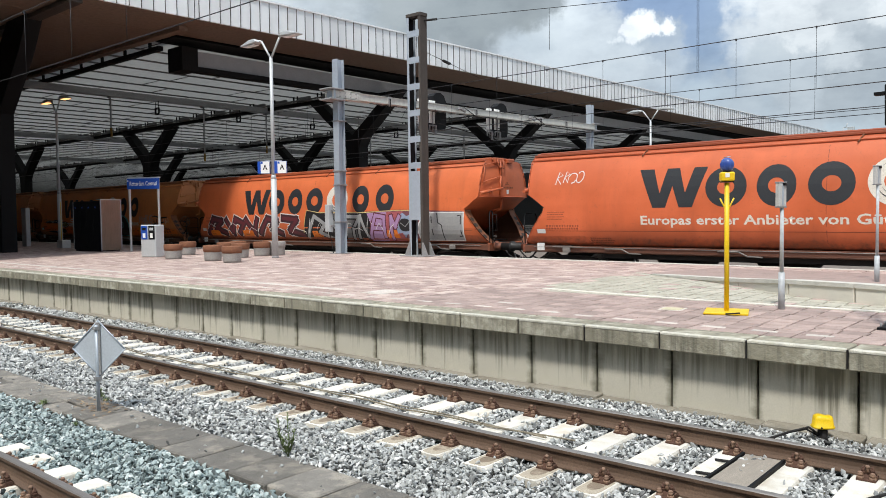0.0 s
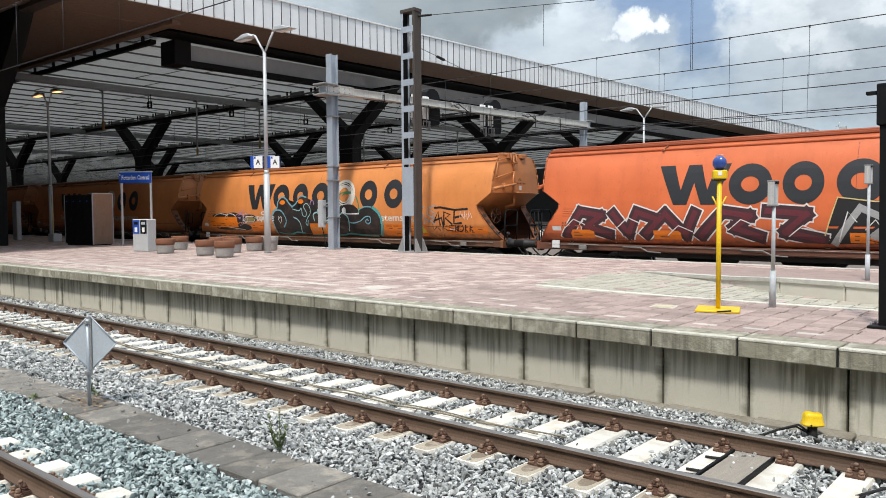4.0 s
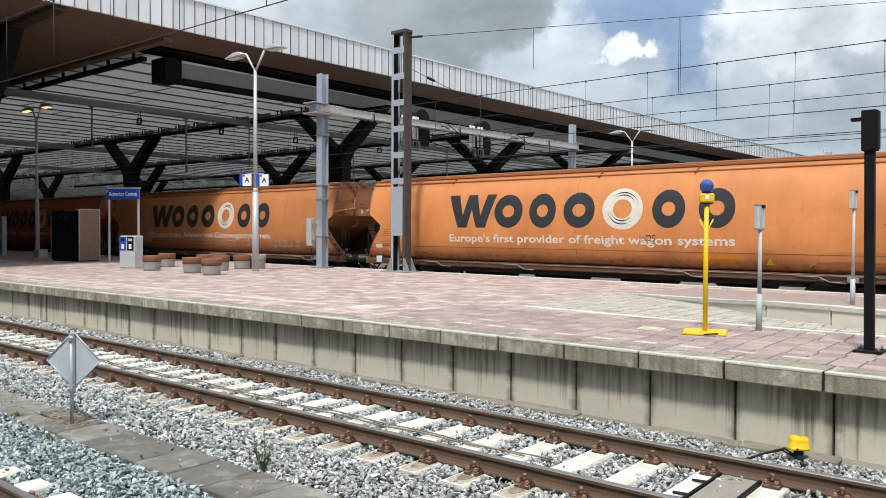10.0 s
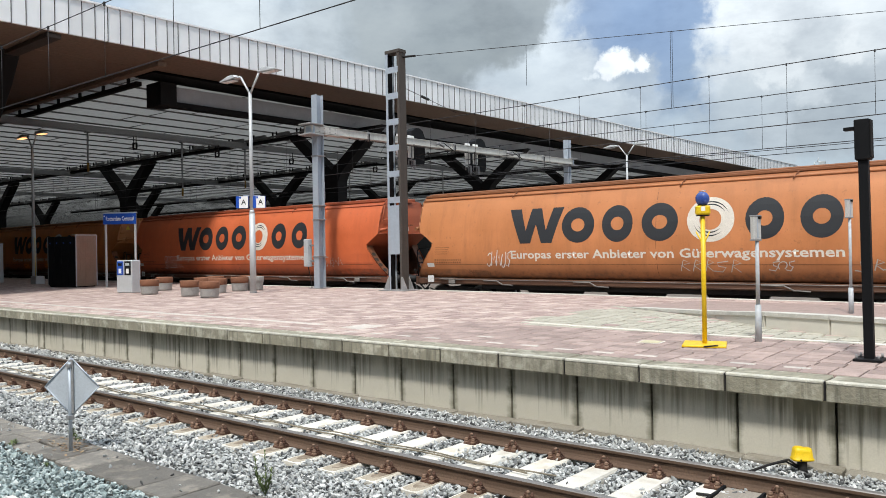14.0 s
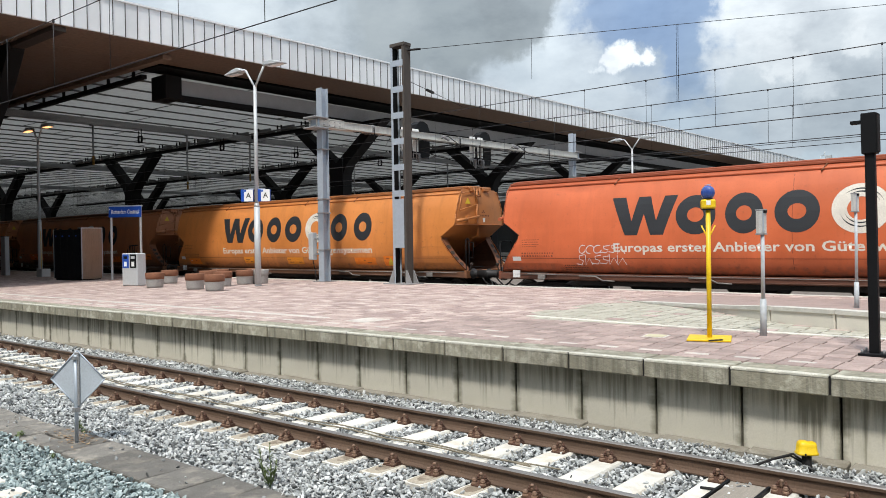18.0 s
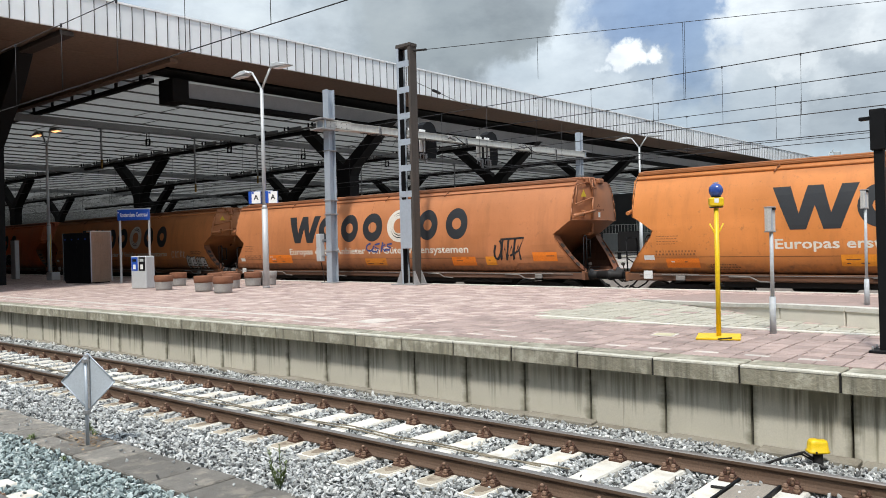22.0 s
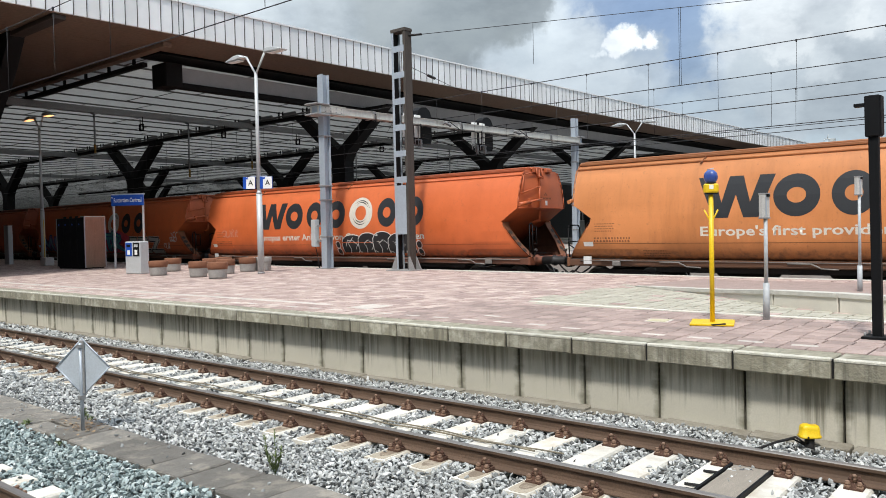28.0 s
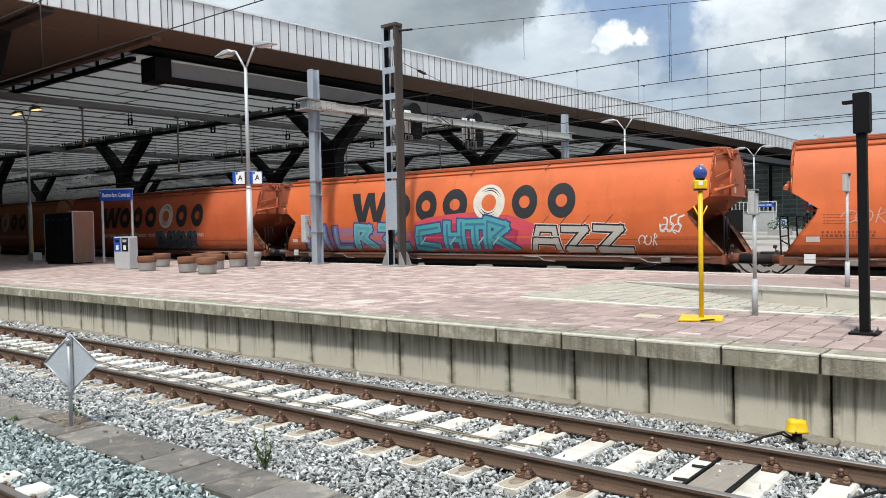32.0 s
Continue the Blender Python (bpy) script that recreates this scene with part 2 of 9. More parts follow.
def glow(name, col, strength):
    m = bpy.data.materials.new(name)
    m.use_nodes = True
    b = m.node_tree.nodes["Principled BSDF"]
    b.inputs["Base Color"].default_value = (*col, 1)
    b.inputs["Emission Color"].default_value = (*col, 1)
    b.inputs["Emission Strength"].default_value = strength
    MATS[name] = m
    return m


FOOTING = mat("footing_concrete", (0.33, 0.305, 0.25), 0.9, scale=3, var=0.3, bump=0.4, patch=(0.18, 0.16, 0.12))
CONCRETE = mat("concrete", (0.60, 0.575, 0.50), 0.85, scale=2.5, var=0.2, bump=0.25, streak=0.25)
COPING = mat("coping_concrete", (0.37, 0.35, 0.27), 0.9, scale=5, var=0.45, bump=0.5, per=0.16, streak=0.7, col2=(0.20, 0.18, 0.125), fine=26, patch=(0.52, 0.50, 0.41))
LIP = mat("worn_white_lip", (0.62, 0.60, 0.52), 0.8, scale=9, var=0.4, bump=0.2, per=0.10, patch=(0.40, 0.38, 0.30))
COPE_TOP = mat("white_edge", (0.66, 0.64, 0.58), 0.8, scale=7, var=0.35, bump=0.1)
SLEEPER = mat("sleeper_concrete", (0.80, 0.775, 0.70), 0.9, scale=4, var=0.10, bump=0.25, per=0.10, col2=(0.60, 0.57, 0.50), patch=(0.50, 0.44, 0.35))
# darker sleepers for tracks 3 to 7
SLEEPER_DARK = mat("dark_sleeper", (0.15, 0.135, 0.115), 0.9, scale=4, var=0.2, bump=0.2, per=0.15, patch=(0.07, 0.06, 0.05))
JOINT_SAND = mat("joint_sand", (0.06, 0.056, 0.040), 0.95, scale=9, var=0.4)
STAIN = mat("rust_stain", (0.25, 0.195, 0.14), 0.95, scale=9, var=0.3, patch=(0.42, 0.36, 0.28))
STAIN_PALE = mat("pale_stain", (0.46, 0.40, 0.31), 0.95, scale=9, var=0.2, patch=(0.38, 0.32, 0.24))
RAIL_SIDE = mat("rail_rust", (0.138, 0.086, 0.056), 0.75, scale=3, var=0.3, bump=0.2)
RAIL_TOP = mat("rail_head", (0.27, 0.25, 0.235), 0.42, 0.45, scale=2, var=0.15, bump=0.05, stretch=(0.1, 4, 1))
RUST = mat("rust_iron", (0.105, 0.050, 0.031), 0.85, scale=20, var=0.4, bump=0.4)
BALLAST = mat("ballast_bed", (0.055, 0.055, 0.055), 0.95, scale=14, var=0.6, bump=1.0, fine=28)
# darkest stone tones stand for the shaded gaps between stones
STONES = island_mat("ballast_stones", [(0.0, (0.05, 0.05, 0.05)), (0.14, (0.18, 0.186, 0.184)), (0.32, (0.33, 0.345, 0.34)), (0.78, (0.47, 0.484, 0.474)), (1.0, (0.68, 0.685, 0.67))])
STONES_BLUE = island_mat("bluish_stones", [(0.0, (0.04, 0.05, 0.05)), (0.16, (0.13, 0.165, 0.165)), (0.34, (0.25, 0.31, 0.31)), (0.78, (0.38, 0.45, 0.445)), (1.0, (0.58, 0.63, 0.62))])
SLAB = mat("trough_slab", (0.25, 0.235, 0.21), 0.95, scale=7, var=0.5, bump=0.9, per=0.28, fine=70, col2=(0.105, 0.095, 0.082), patch=(0.33, 0.30, 0.25))
PAVER = mat("platform_paver", (0.44, 0.335, 0.30), 0.85, scale=5, var=0.26, bump=0.3, per=0.20, patch=(0.27, 0.205, 0.18))
PAVERS = island_mat("platform_pavers", [(0.0, (0.33, 0.245, 0.22)), (0.35, (0.43, 0.325, 0.29)), (0.7, (0.47, 0.365, 0.325)), (0.93, (0.54, 0.43, 0.385)), (1.0, (0.60, 0.50, 0.45))], 0.85, 0.15)
PAVER_GREEN = island_mat("mossy_pavers", [(0.0, (0.37, 0.35, 0.285)), (0.5, (0.41, 0.39, 0.32)), (1.0, (0.45, 0.425, 0.355))], 0.9, 0.15)
WHITE_STONE = mat("white_paver", (0.66, 0.61, 0.555), 0.8, scale=6, var=0.3, per=0.12, patch=(0.48, 0.40, 0.36))
BRONZE = mat("bronze_sheet", (0.34, 0.29, 0.24), 0.35, 0.75, scale=2, var=0.15, bump=0.02, fine=20, streak=0.2)
GALV = mat("galvanised_steel", (0.43, 0.485, 0.55), 0.45, 0.3, scale=2.5, var=0.06, bump=0.02, fine=14)
GALV_DULL = mat("weathered_steel", (0.36, 0.36, 0.36), 0.65, 0.3, scale=4, var=0.3, bump=0.1)
MAST_BROWN = mat("weathered_mast", (0.085, 0.072, 0.062), 0.8, 0.1, scale=3, var=0.35, streak=0.3)
POLE_GREY = mat("pale_pole_paint", (0.52, 0.545, 0.555), 0.5, 0.2, scale=2, var=0.05, bump=0.02, fine=12)
BLACK_PAINT = mat("black_paint", (0.007, 0.0075, 0.009), 0.62, scale=4, var=0.3, bump=0.05, spec=0.18)
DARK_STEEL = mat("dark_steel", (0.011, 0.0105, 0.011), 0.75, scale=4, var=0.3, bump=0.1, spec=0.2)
BROWN_SOFFIT = mat("brown_soffit", (0.235, 0.155, 0.112), 0.6, scale=0.6, var=0.18, bump=0.02, fine=6)
FASCIA = mat("fascia_sheet", (0.84, 0.855, 0.86), 0.5, 0.1, scale=0.9, var=0.025, bump=0.0, fine=2, per=0.09)
BEAM_GREY = mat("roof_beam_paint", (0.33, 0.34, 0.35), 0.6, 0.1, scale=1.5, var=0.2)
YELLOW = mat("yellow_paint", (0.84, 0.56, 0.01), 0.42, scale=5, var=0.1, bump=0.04)
BLUE_LAMP = mat("blue_lens", (0.035, 0.085, 0.36), 0.12, scale=12, var=0.3, coat=0.6)
SIGN_BLUE = mat("sign_blue", (0.01, 0.075, 0.42), 0.4, scale=3, var=0.06, bump=0.0)
SIGN_WHITE = mat("sign_white", (0.82, 0.82, 0.80), 0.4, scale=3, var=0.04, bump=0.0)
SIGN_BACK = mat("sign_back_alu", (0.58, 0.64, 0.70), 0.42, 0.25, scale=3, var=0.08, bump=0.02)
PORTAL = mat("portal_cream", (0.60, 0.595, 0.555), 0.55, 0.1, scale=2, var=0.08, bump=0.03, fine=14, streak=0.25)
WIRE = mat("overhead_wire", (0.035, 0.036, 0.04), 0.6, 0.2, scale=3, var=0.3)
POT = mat("planter_concrete", (0.42, 0.41, 0.39), 0.9, scale=6, var=0.2, bump=0.3)
POT_RUST = mat("planter_brown", (0.25, 0.105, 0.055), 0.8, scale=7, var=0.25, bump=0.2)
WEED = mat("weed_green", (0.17, 0.225, 0.085), 0.8, scale=9, var=0.4)
RUBBER = mat("black_rubber", (0.015, 0.014, 0.014), 0.8, scale=8, var=0.4)
HOOD_RUST = mat("hood_rust", (0.24, 0.085, 0.034), 0.7, scale=2.2, var=0.4, bump=0.15, streak=0.35)
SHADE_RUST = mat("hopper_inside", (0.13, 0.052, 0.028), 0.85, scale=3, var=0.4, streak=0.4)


def wall_mat():
    """Pale cast panel: soot runs hang from the top edge, moss grows along the joints."""
    m = mat("wall_panel_concrete", (0.555, 0.53, 0.445), 0.85, scale=2.2, var=0.06, bump=0.05, per=0.07)
    nt = m.node_tree
    N, L = nt.nodes.new, nt.links.new
    b = nt.nodes["Principled BSDF"]
    base = b.inputs["Base Color"].links[0].from_socket
    tc, oi = N("ShaderNodeTexCoord"), N("ShaderNodeObjectInfo")
    sep = N("ShaderNodeSeparateXYZ")
    L(tc.outputs["Object"], sep.inputs[0])

    def op(kind, a, c):
        n = N("ShaderNodeMath")
        n.operation = kind
        for s, v in zip(n.inputs, (a, c)):
            if isinstance(v, (int, float)):
                s.default_value = v
            else:
                L(v, s)
        return n.outputs[0]

    def noise_at(sx, sz, scale, detail, shift):
        cb = N("ShaderNodeCombineXYZ")
        L(op("MULTIPLY", sep.outputs["X"], sx), cb.inputs[0])
        L(op("MULTIPLY", oi.outputs["Random"], shift), cb.inputs[1])
        L(op("MULTIPLY", sep.outputs["Z"], sz), cb.inputs[2])
        n = N("ShaderNodeTexNoise")
        n.inputs["Scale"].default_value, n.inputs["Detail"].default_value, n.inputs["Roughness"].default_value = scale, detail, 0.6
        L(cb.outputs[0], n.inputs["Vector"])
        return n.outputs["Fac"]

    def rng(src, a, c, hi):
        r = N("ShaderNodeMapRange")
        r.inputs["From Min"].default_value, r.inputs["From Max"].default_value, r.inputs["To Max"].default_value = a, c, hi
        L(src, r.inputs["Value"])
        return r.outputs[0]

    def over(fac, low, col):
        x = N("ShaderNodeMix")
        x.data_type = "RGBA"
        L(fac, x.inputs["Factor"])
        L(low, x.inputs["A"])
        x.inputs["B"].default_value = (*col, 1)
        return x.outputs["Result"]
    depth = op("SUBTRACT", 0.56, sep.outputs["Z"])
    length = op("MULTIPLY", op("SUBTRACT", noise_at(11.0, 0.4, 1.3, 6, 60.0), 0.36), op("MULTIPLY", op("SUBTRACT", noise_at(2.2, 0.1, 1.0, 3, 33.0), 0.30), 11.0))
    c = over(rng(op("SUBTRACT", length, depth), -0.16, 0.42, 0.74), base, (0.10, 0.093, 0.06))
    side = op("ADD", op("ABSOLUTE", sep.outputs["X"], 0.0), op("MULTIPLY", op("SUBTRACT", noise_at(1.5, 3.0, 2.0, 5, 81.0), 0.5), 0.22))
    c = over(rng(side, 0.44, 0.53, 0.8), c, (0.13, 0.125, 0.085))
    c = over(rng(noise_at(2.0, 1.0, 2.0, 6, 17.0), 0.55, 0.72, 0.35), c, (0.36, 0.345, 0.25))
    L(c, b.inputs["Base Color"])
    return m


WALL = wall_mat()
LETTER = mat("charcoal_lettering", (0.024, 0.028, 0.033), 0.6, scale=2, var=0.25, bump=0.02)
CREAM = mat("cream_lettering", (0.78, 0.74, 0.65), 0.6, scale=3, var=0.18, bump=0.02)
STEEL_PIPE = mat("grey_pipe", (0.30, 0.28, 0.26), 0.55, 0.3, scale=6, var=0.3)


def translucent_panel(name, col, through_share):
    """Roof glazing with solar cells: mostly opaque, some daylight comes through."""
    m = mat(name, col, 0.6, scale=0.4, var=0.12, bump=0.02, fine=3)
    nt = m.node_tree
    b, out = nt.nodes["Principled BSDF"], nt.nodes["Material Output"]
    tr, mx = nt.nodes.new("ShaderNodeBsdfTranslucent"), nt.nodes.new("ShaderNodeMixShader")
    tr.inputs[0].default_value = (0.80, 0.82, 0.80, 1)
    mx.inputs[0].default_value = through_share
    nt.links.new(b.outputs[0], mx.inputs[1])
    nt.links.new(tr.outputs[0], mx.inputs[2])
    nt.links.new(mx.outputs[0], out.inputs[0])
    return m


ROOF_GLASS = translucent_panel("roof_glazing", (0.46, 0.46, 0.445), 0.115)
LAMP_GLOW = glow("warm_lamp", (1.0, 0.50, 0.20), 1.6)

# ---- mesh helpers ----


def mesh_of(name, bm, material=None, smooth=False):
    me = bpy.data.meshes.new(name)
    bm.normal_update()
    bm.to_mesh(me)
    bm.free()
    if smooth:
        me.polygons.foreach_set("use_smooth", [True] * len(me.polygons))
    for m in (material if isinstance(material, (list, tuple)) else [material]):
        if m:
            me.materials.append(m)
    return me


def part(name, bm, material, parent=None, label="", smooth=False, at=None):
    """Links a bmesh (or a shared mesh) as one mesh object, under a thing or a part."""
    me = bm if isinstance(bm, bpy.types.Mesh) else mesh_of(name, bm, material, smooth)
    ob = new(name, me)
    if isinstance(bm, bpy.types.Mesh) and material is not None and (not me.materials or me.materials[0] is not material):
        if not me.materials:
            me.materials.append(material)
        ob.material_slots[0].link = "OBJECT"
        ob.material_slots[0].material = material
    ob.parent = parent
    if at is not None:
        ob.matrix_basis = at
    if label:
        tagged(ob, label)
    return ob


def thing(name, m, label, category, group="", kind=""):
    ob = new(name)
    ob.empty_display_size = 0.2
    ob.matrix_basis = m
    return tagged(ob, label, category, group, kind)


def box(bm, x0, x1, y0, y1, z0, z1, bevel=0.0, m=None, mi=0):
    vs = [bm.verts.new(v) for v in ((x0, y0, z0), (x1, y0, z0), (x1, y1, z0), (x0, y1, z0), (x0, y0, z1), (x1, y0, z1), (x1, y1, z1), (x0, y1, z1))]
    fs = [bm.faces.new([vs[i] for i in f]) for f in ((3, 2, 1, 0), (4, 5, 6, 7), (0, 1, 5, 4), (1, 2, 6, 5), (2, 3, 7, 6), (3, 0, 4, 7))]
    for f in fs:
        f.material_index = mi
    if bevel > 0:
        es = list({e for f in fs for e in f.edges})
        r = bmesh.ops.bevel(bm, geom=es, offset=bevel, segments=1, affect="EDGES", profile=0.5)
        vs = list({v for v in vs if v.is_valid} | {v for f in r["faces"] for v in f.verts})
        for f in r["faces"]:
            f.material_index = mi
    if m is not None:
        bmesh.ops.transform(bm, matrix=m, verts=vs)
    return bm


def boxm(x0, x1, y0, y1, z0, z1, bevel=0.0):
    return box(bmesh.new(), x0, x1, y0, y1, z0, z1, bevel)


def rod(bm, p0, p1, r0, r1=None, n=10, caps=True, mi=0):
    p0, p1 = Vector(p0), Vector(p1)
    r1 = r0 if r1 is None else r1
    q = (p1 - p0).to_track_quat("Z", "Y")
    rings = []
    for p, r in ((p0, r0), (p1, r1)):
        rings.append([bm.verts.new(p + q @ Vector((r * math.cos(a * 2 * math.pi / n), r * math.sin(a * 2 * math.pi / n), 0))) for a in range(n)])
    for i in range(n):
        f = bm.faces.new((rings[0][i], rings[0][(i + 1) % n], rings[1][(i + 1) % n], rings[1][i]))
        f.smooth, f.material_index = True, mi
    if caps:
        bm.faces.new(rings[0][::-1]).material_index = mi
        bm.faces.new(rings[1]).material_index = mi
    return bm


def rods(segs, r, n=8, bm=None):
    bm = bm or bmesh.new()
    for a, b in segs:
        rod(bm, a, b, r, n=n)
    return bm


def pipe(bm, pts, r, n=8):
    for a, b in zip(pts, pts[1:]):
        rod(bm, a, b, r, n=n)
    return bm


def lathe(bm, prof, n=20, c=(0, 0, 0), mi=0):
    rings = [[bm.verts.new((c[0] + r * math.cos(a * 2 * math.pi / n), c[1] + r * math.sin(a * 2 * math.pi / n), c[2] + z)) for a in range(n)] for r, z in prof]
    for a, b in zip(rings, rings[1:]):
        for i in range(n):
            f = bm.faces.new((a[i], a[(i + 1) % n], b[(i + 1) % n], b[i]))
            f.smooth, f.material_index = True, mi
    if prof[0][0] > 0:
        bm.faces.new(rings[0][::-1]).material_index = mi
    if prof[-1][0] > 0:
        bm.faces.new(rings[-1]).material_index = mi
    return bm


def prism(bm, poly, y0, y1, axis="y", mi=0):
    """A polygon in two axes pushed along the third."""
    def v(p, d):
        return {"y": (p[0], d, p[1]), "x": (d, p[0], p[1]), "z": (p[0], p[1], d)}[axis]
    a = [bm.verts.new(v(p, y0)) for p in poly]
    b = [bm.verts.new(v(p, y1)) for p in poly]
    fs = [bm.faces.new(a), bm.faces.new(b[::-1])]
    n = len(poly)
    for i in range(n):
        fs.append(bm.faces.new((a[(i + 1) % n], a[i], b[i], b[(i + 1) % n])))
    for f in fs:
        f.material_index = mi
    bmesh.ops.recalc_face_normals(bm, faces=fs)
    return bm


def raw_mesh(name, verts, faces, material, smooth=False):
    me = bpy.data.meshes.new(name)
    me.from_pydata(verts, [], faces)
    me.shade_flat()
    if smooth:
        me.polygons.foreach_set("use_smooth", [True] * len(me.polygons))
    me.materials.append(material)
    return me

# ---- the plan: x along the near track (to the right), y away from the camera, z = 0 at the rail's top ----
TRACK_Y, GAUGE = 7.0, 1.507            # the empty track before the platform
NEAR_Y = 2.03                          # the track whose far rail shows
PLAT_Z = 0.76
TRAIN_A = -0.022                       # the train's track turns a little towards the camera
SLEEP0, SLEEP = -15.40, 0.60
ROOF_Z = 11.0


def train_y(x):
    return 23.1 + TRAIN_A * (x + 18.0)


def plat_far(x):
    return train_y(x) - 1.68


def fascia_x(y):
    return -30.75 + 0.027 * (y - 16.0)


# ---- ground ----
def ground():
    bm = bmesh.new()
    xs = (-1500, -300, -80, -45, -20, -10, 0, 20, 80, 300, 1500)
    ys = (-1500, -300, -60, -10, 0, 4, 8.9, 9.2, 30, 60, 120, 300, 1500)
    g = [[bm.verts.new((x, y, -0.27)) for x in xs] for y in ys]
    for j in range(len(ys) - 1):
        for i in range(len(xs) - 1):
            bm.faces.new((g[j][i], g[j][i + 1], g[j + 1][i + 1], g[j + 1][i]))
    tagged(part("ground", bm, BALLAST), "grey crushed stone track bed", "ground", kind="structure")


ground()


# ---- tracks ----
def rail_mesh(x0, x1, name="rail"):
    prof = [(-0.075, -0.172), (0.075, -0.172), (0.075, -0.160), (0.02, -0.145), (0.010, -0.12), (0.010, -0.055), (0.034, -0.038), (0.037, -0.010),
            (0.028, 0.0), (-0.028, 0.0), (-0.037, -0.010), (-0.034, -0.038), (-0.010, -0.055), (-0.010, -0.12), (-0.02, -0.145), (-0.075, -0.160)]
    bm = prism(bmesh.new(), prof, x0, x1, "x")
    for f in bm.faces:
        if f.calc_center_median().z > -0.012 and abs(f.normal.x) < 0.5:
            f.material_index = 1
    return mesh_of(name, bm, [RAIL_SIDE, RAIL_TOP])


def sleeper_mesh():
    bm = bmesh.new()
    prof = [(-0.15, -0.36), (0.15, -0.36), (0.138, -0.20), (0.125, -0.178), (-0.125, -0.178), (-0.138, -0.20)]
    prism(bm, prof, -1.26, 1.26, "y")
    return mesh_of("sleeper", bm, SLEEPER)


def fixing_mesh():
    """Base plate with a bowed spring clip, two bolts and nuts on each side of a rail."""
    bm = bmesh.new()
    box(bm, -0.080, 0.080, -0.205, 0.205, -0.178, -0.158, 0.004)
    for s in (-1, 1):
        for x in (-0.082, 0.070):
            box(bm, x, x + 0.012, min(s * 0.085, s * 0.150), max(s * 0.085, s * 0.150), -0.158, -0.136)
        prism(bm, [(s * 0.070, -0.150), (s * 0.085, -0.128), (s * 0.115, -0.118), (s * 0.150, -0.130), (s * 0.172, -0.158), (s * 0.160, -0.158), (s * 0.145, -0.140), (s * 0.112, -0.132), (s * 0.085, -0.142)], -0.062, 0.062, "x")
        for x in (-0.036, 0.036):
            rod(bm, (x, s * 0.118, -0.130), (x, s * 0.118, -0.066), 0.012, 0.011, 6)
            rod(bm, (x, s * 0.118, -0.122), (x, s * 0.118, -0.108), 0.030, 0.030, 8)
            rod(bm, (x, s * 0.118, -0.110), (x, s * 0.118, -0.086), 0.023, 0.021, 6)
    n0 = len(bm.faces)
    for s in (-1, 1):
        # cup nuts on the outer bolts
        for x in (-0.050, 0.050):
            rod(bm, (x, s * 0.176, -0.160), (x, s * 0.176, -0.140), 0.032, 0.030, 8)
            rod(bm, (x, s * 0.176, -0.140), (x, s * 0.176, -0.112), 0.022, 0.026, 8)
            rod(bm, (x, s * 0.176, -0.112), (x, s * 0.176, -0.100), 0.026, 0.012, 8)
        rod(bm, (0, s * 0.135, -0.120), (0, s * 0.135, -0.062), 0.018, 0.016, 6)
        rod(bm, (0, s * 0.135, -0.070), (0, s * 0.135, -0.050), 0.024, 0.014, 8)
    bm.faces.ensure_lookup_table()
    for f in bm.faces[n0:]:
        f.material_index = 1
    return mesh_of("rail_fixing", bm, [RUST, mat("worn_bolt", (0.27, 0.165, 0.11), 0.7, scale=20, var=0.4, bump=0.3)])


SLEEPER_ME, DARK_SLEEPER_ME, FIXING_ME = sleeper_mesh(), sleeper_mesh(), fixing_mesh()
DARK_SLEEPER_ME.materials[0] = SLEEPER_DARK
STAIN_ME = mesh_of("stain", prism(bmesh.new(), [(0.07 * math.cos(a * math.pi / 8), 0.13 * math.sin(a * math.pi / 8)) for a in range(16)], -0.179, -0.1735, "z"), STAIN)
PALE_ME = mesh_of("stain", prism(bmesh.new(), [(0.108 * max(-1, min(1, 1.3 * math.cos(a * math.pi / 8))), 0.20 * max(-1, min(1, 1.25 * math.sin(a * math.pi / 8)))) for a in range(16)], -0.179, -0.1755, "z"), STAIN_PALE)


def track(name, y, x0, x1, label, sleepers=None, m=None, fix=True):
    t = thing(name, pose(0, y, 0) if m is None else m, label, "railway track", kind="structure")
    for s in (-1, 1):
        part("rail", rail_mesh(x0, x1), None, t, "rusty steel rail with a polished top", at=pose(0, s * GAUGE / 2, 0))
    n0, n1 = sleepers or (math.ceil((x0 - SLEEP0) / SLEEP), math.floor((x1 - SLEEP0) / SLEEP))
    for n in range(n0, n1):
        sl = part("sleeper", SLEEPER_ME if fix else DARK_SLEEPER_ME, None, t, at=pose(SLEEP0 + SLEEP * n, 0, 0))
        if fix:
            for s in (-1, 1):
                part("rail_fixing", FIXING_ME, None, sl, at=pose(0, s * GAUGE / 2, 0))
            part("stain", PALE_ME, None, sl, at=pose(0, -1.03, 0))
            part("stain", STAIN_ME, None, sl, at=pose(0, -1.01, 0))
    return t


track_a = track("track_1", TRACK_Y, -130, 60, "empty track of rusty rails on pale concrete sleepers", (-60, 32))
track_b = track("track_2", NEAR_Y, -130, 60, "rusty rails on pale concrete sleepers in ballast", (-14, 32))
track_c = track("track_3", 0, -150, 90, "track beneath the freight wagons", (-30, 40), pose(-18, 23.1, 0, 0, 0, math.degrees(math.atan(TRAIN_A))) @ pose(18, 0, 0), fix=False)


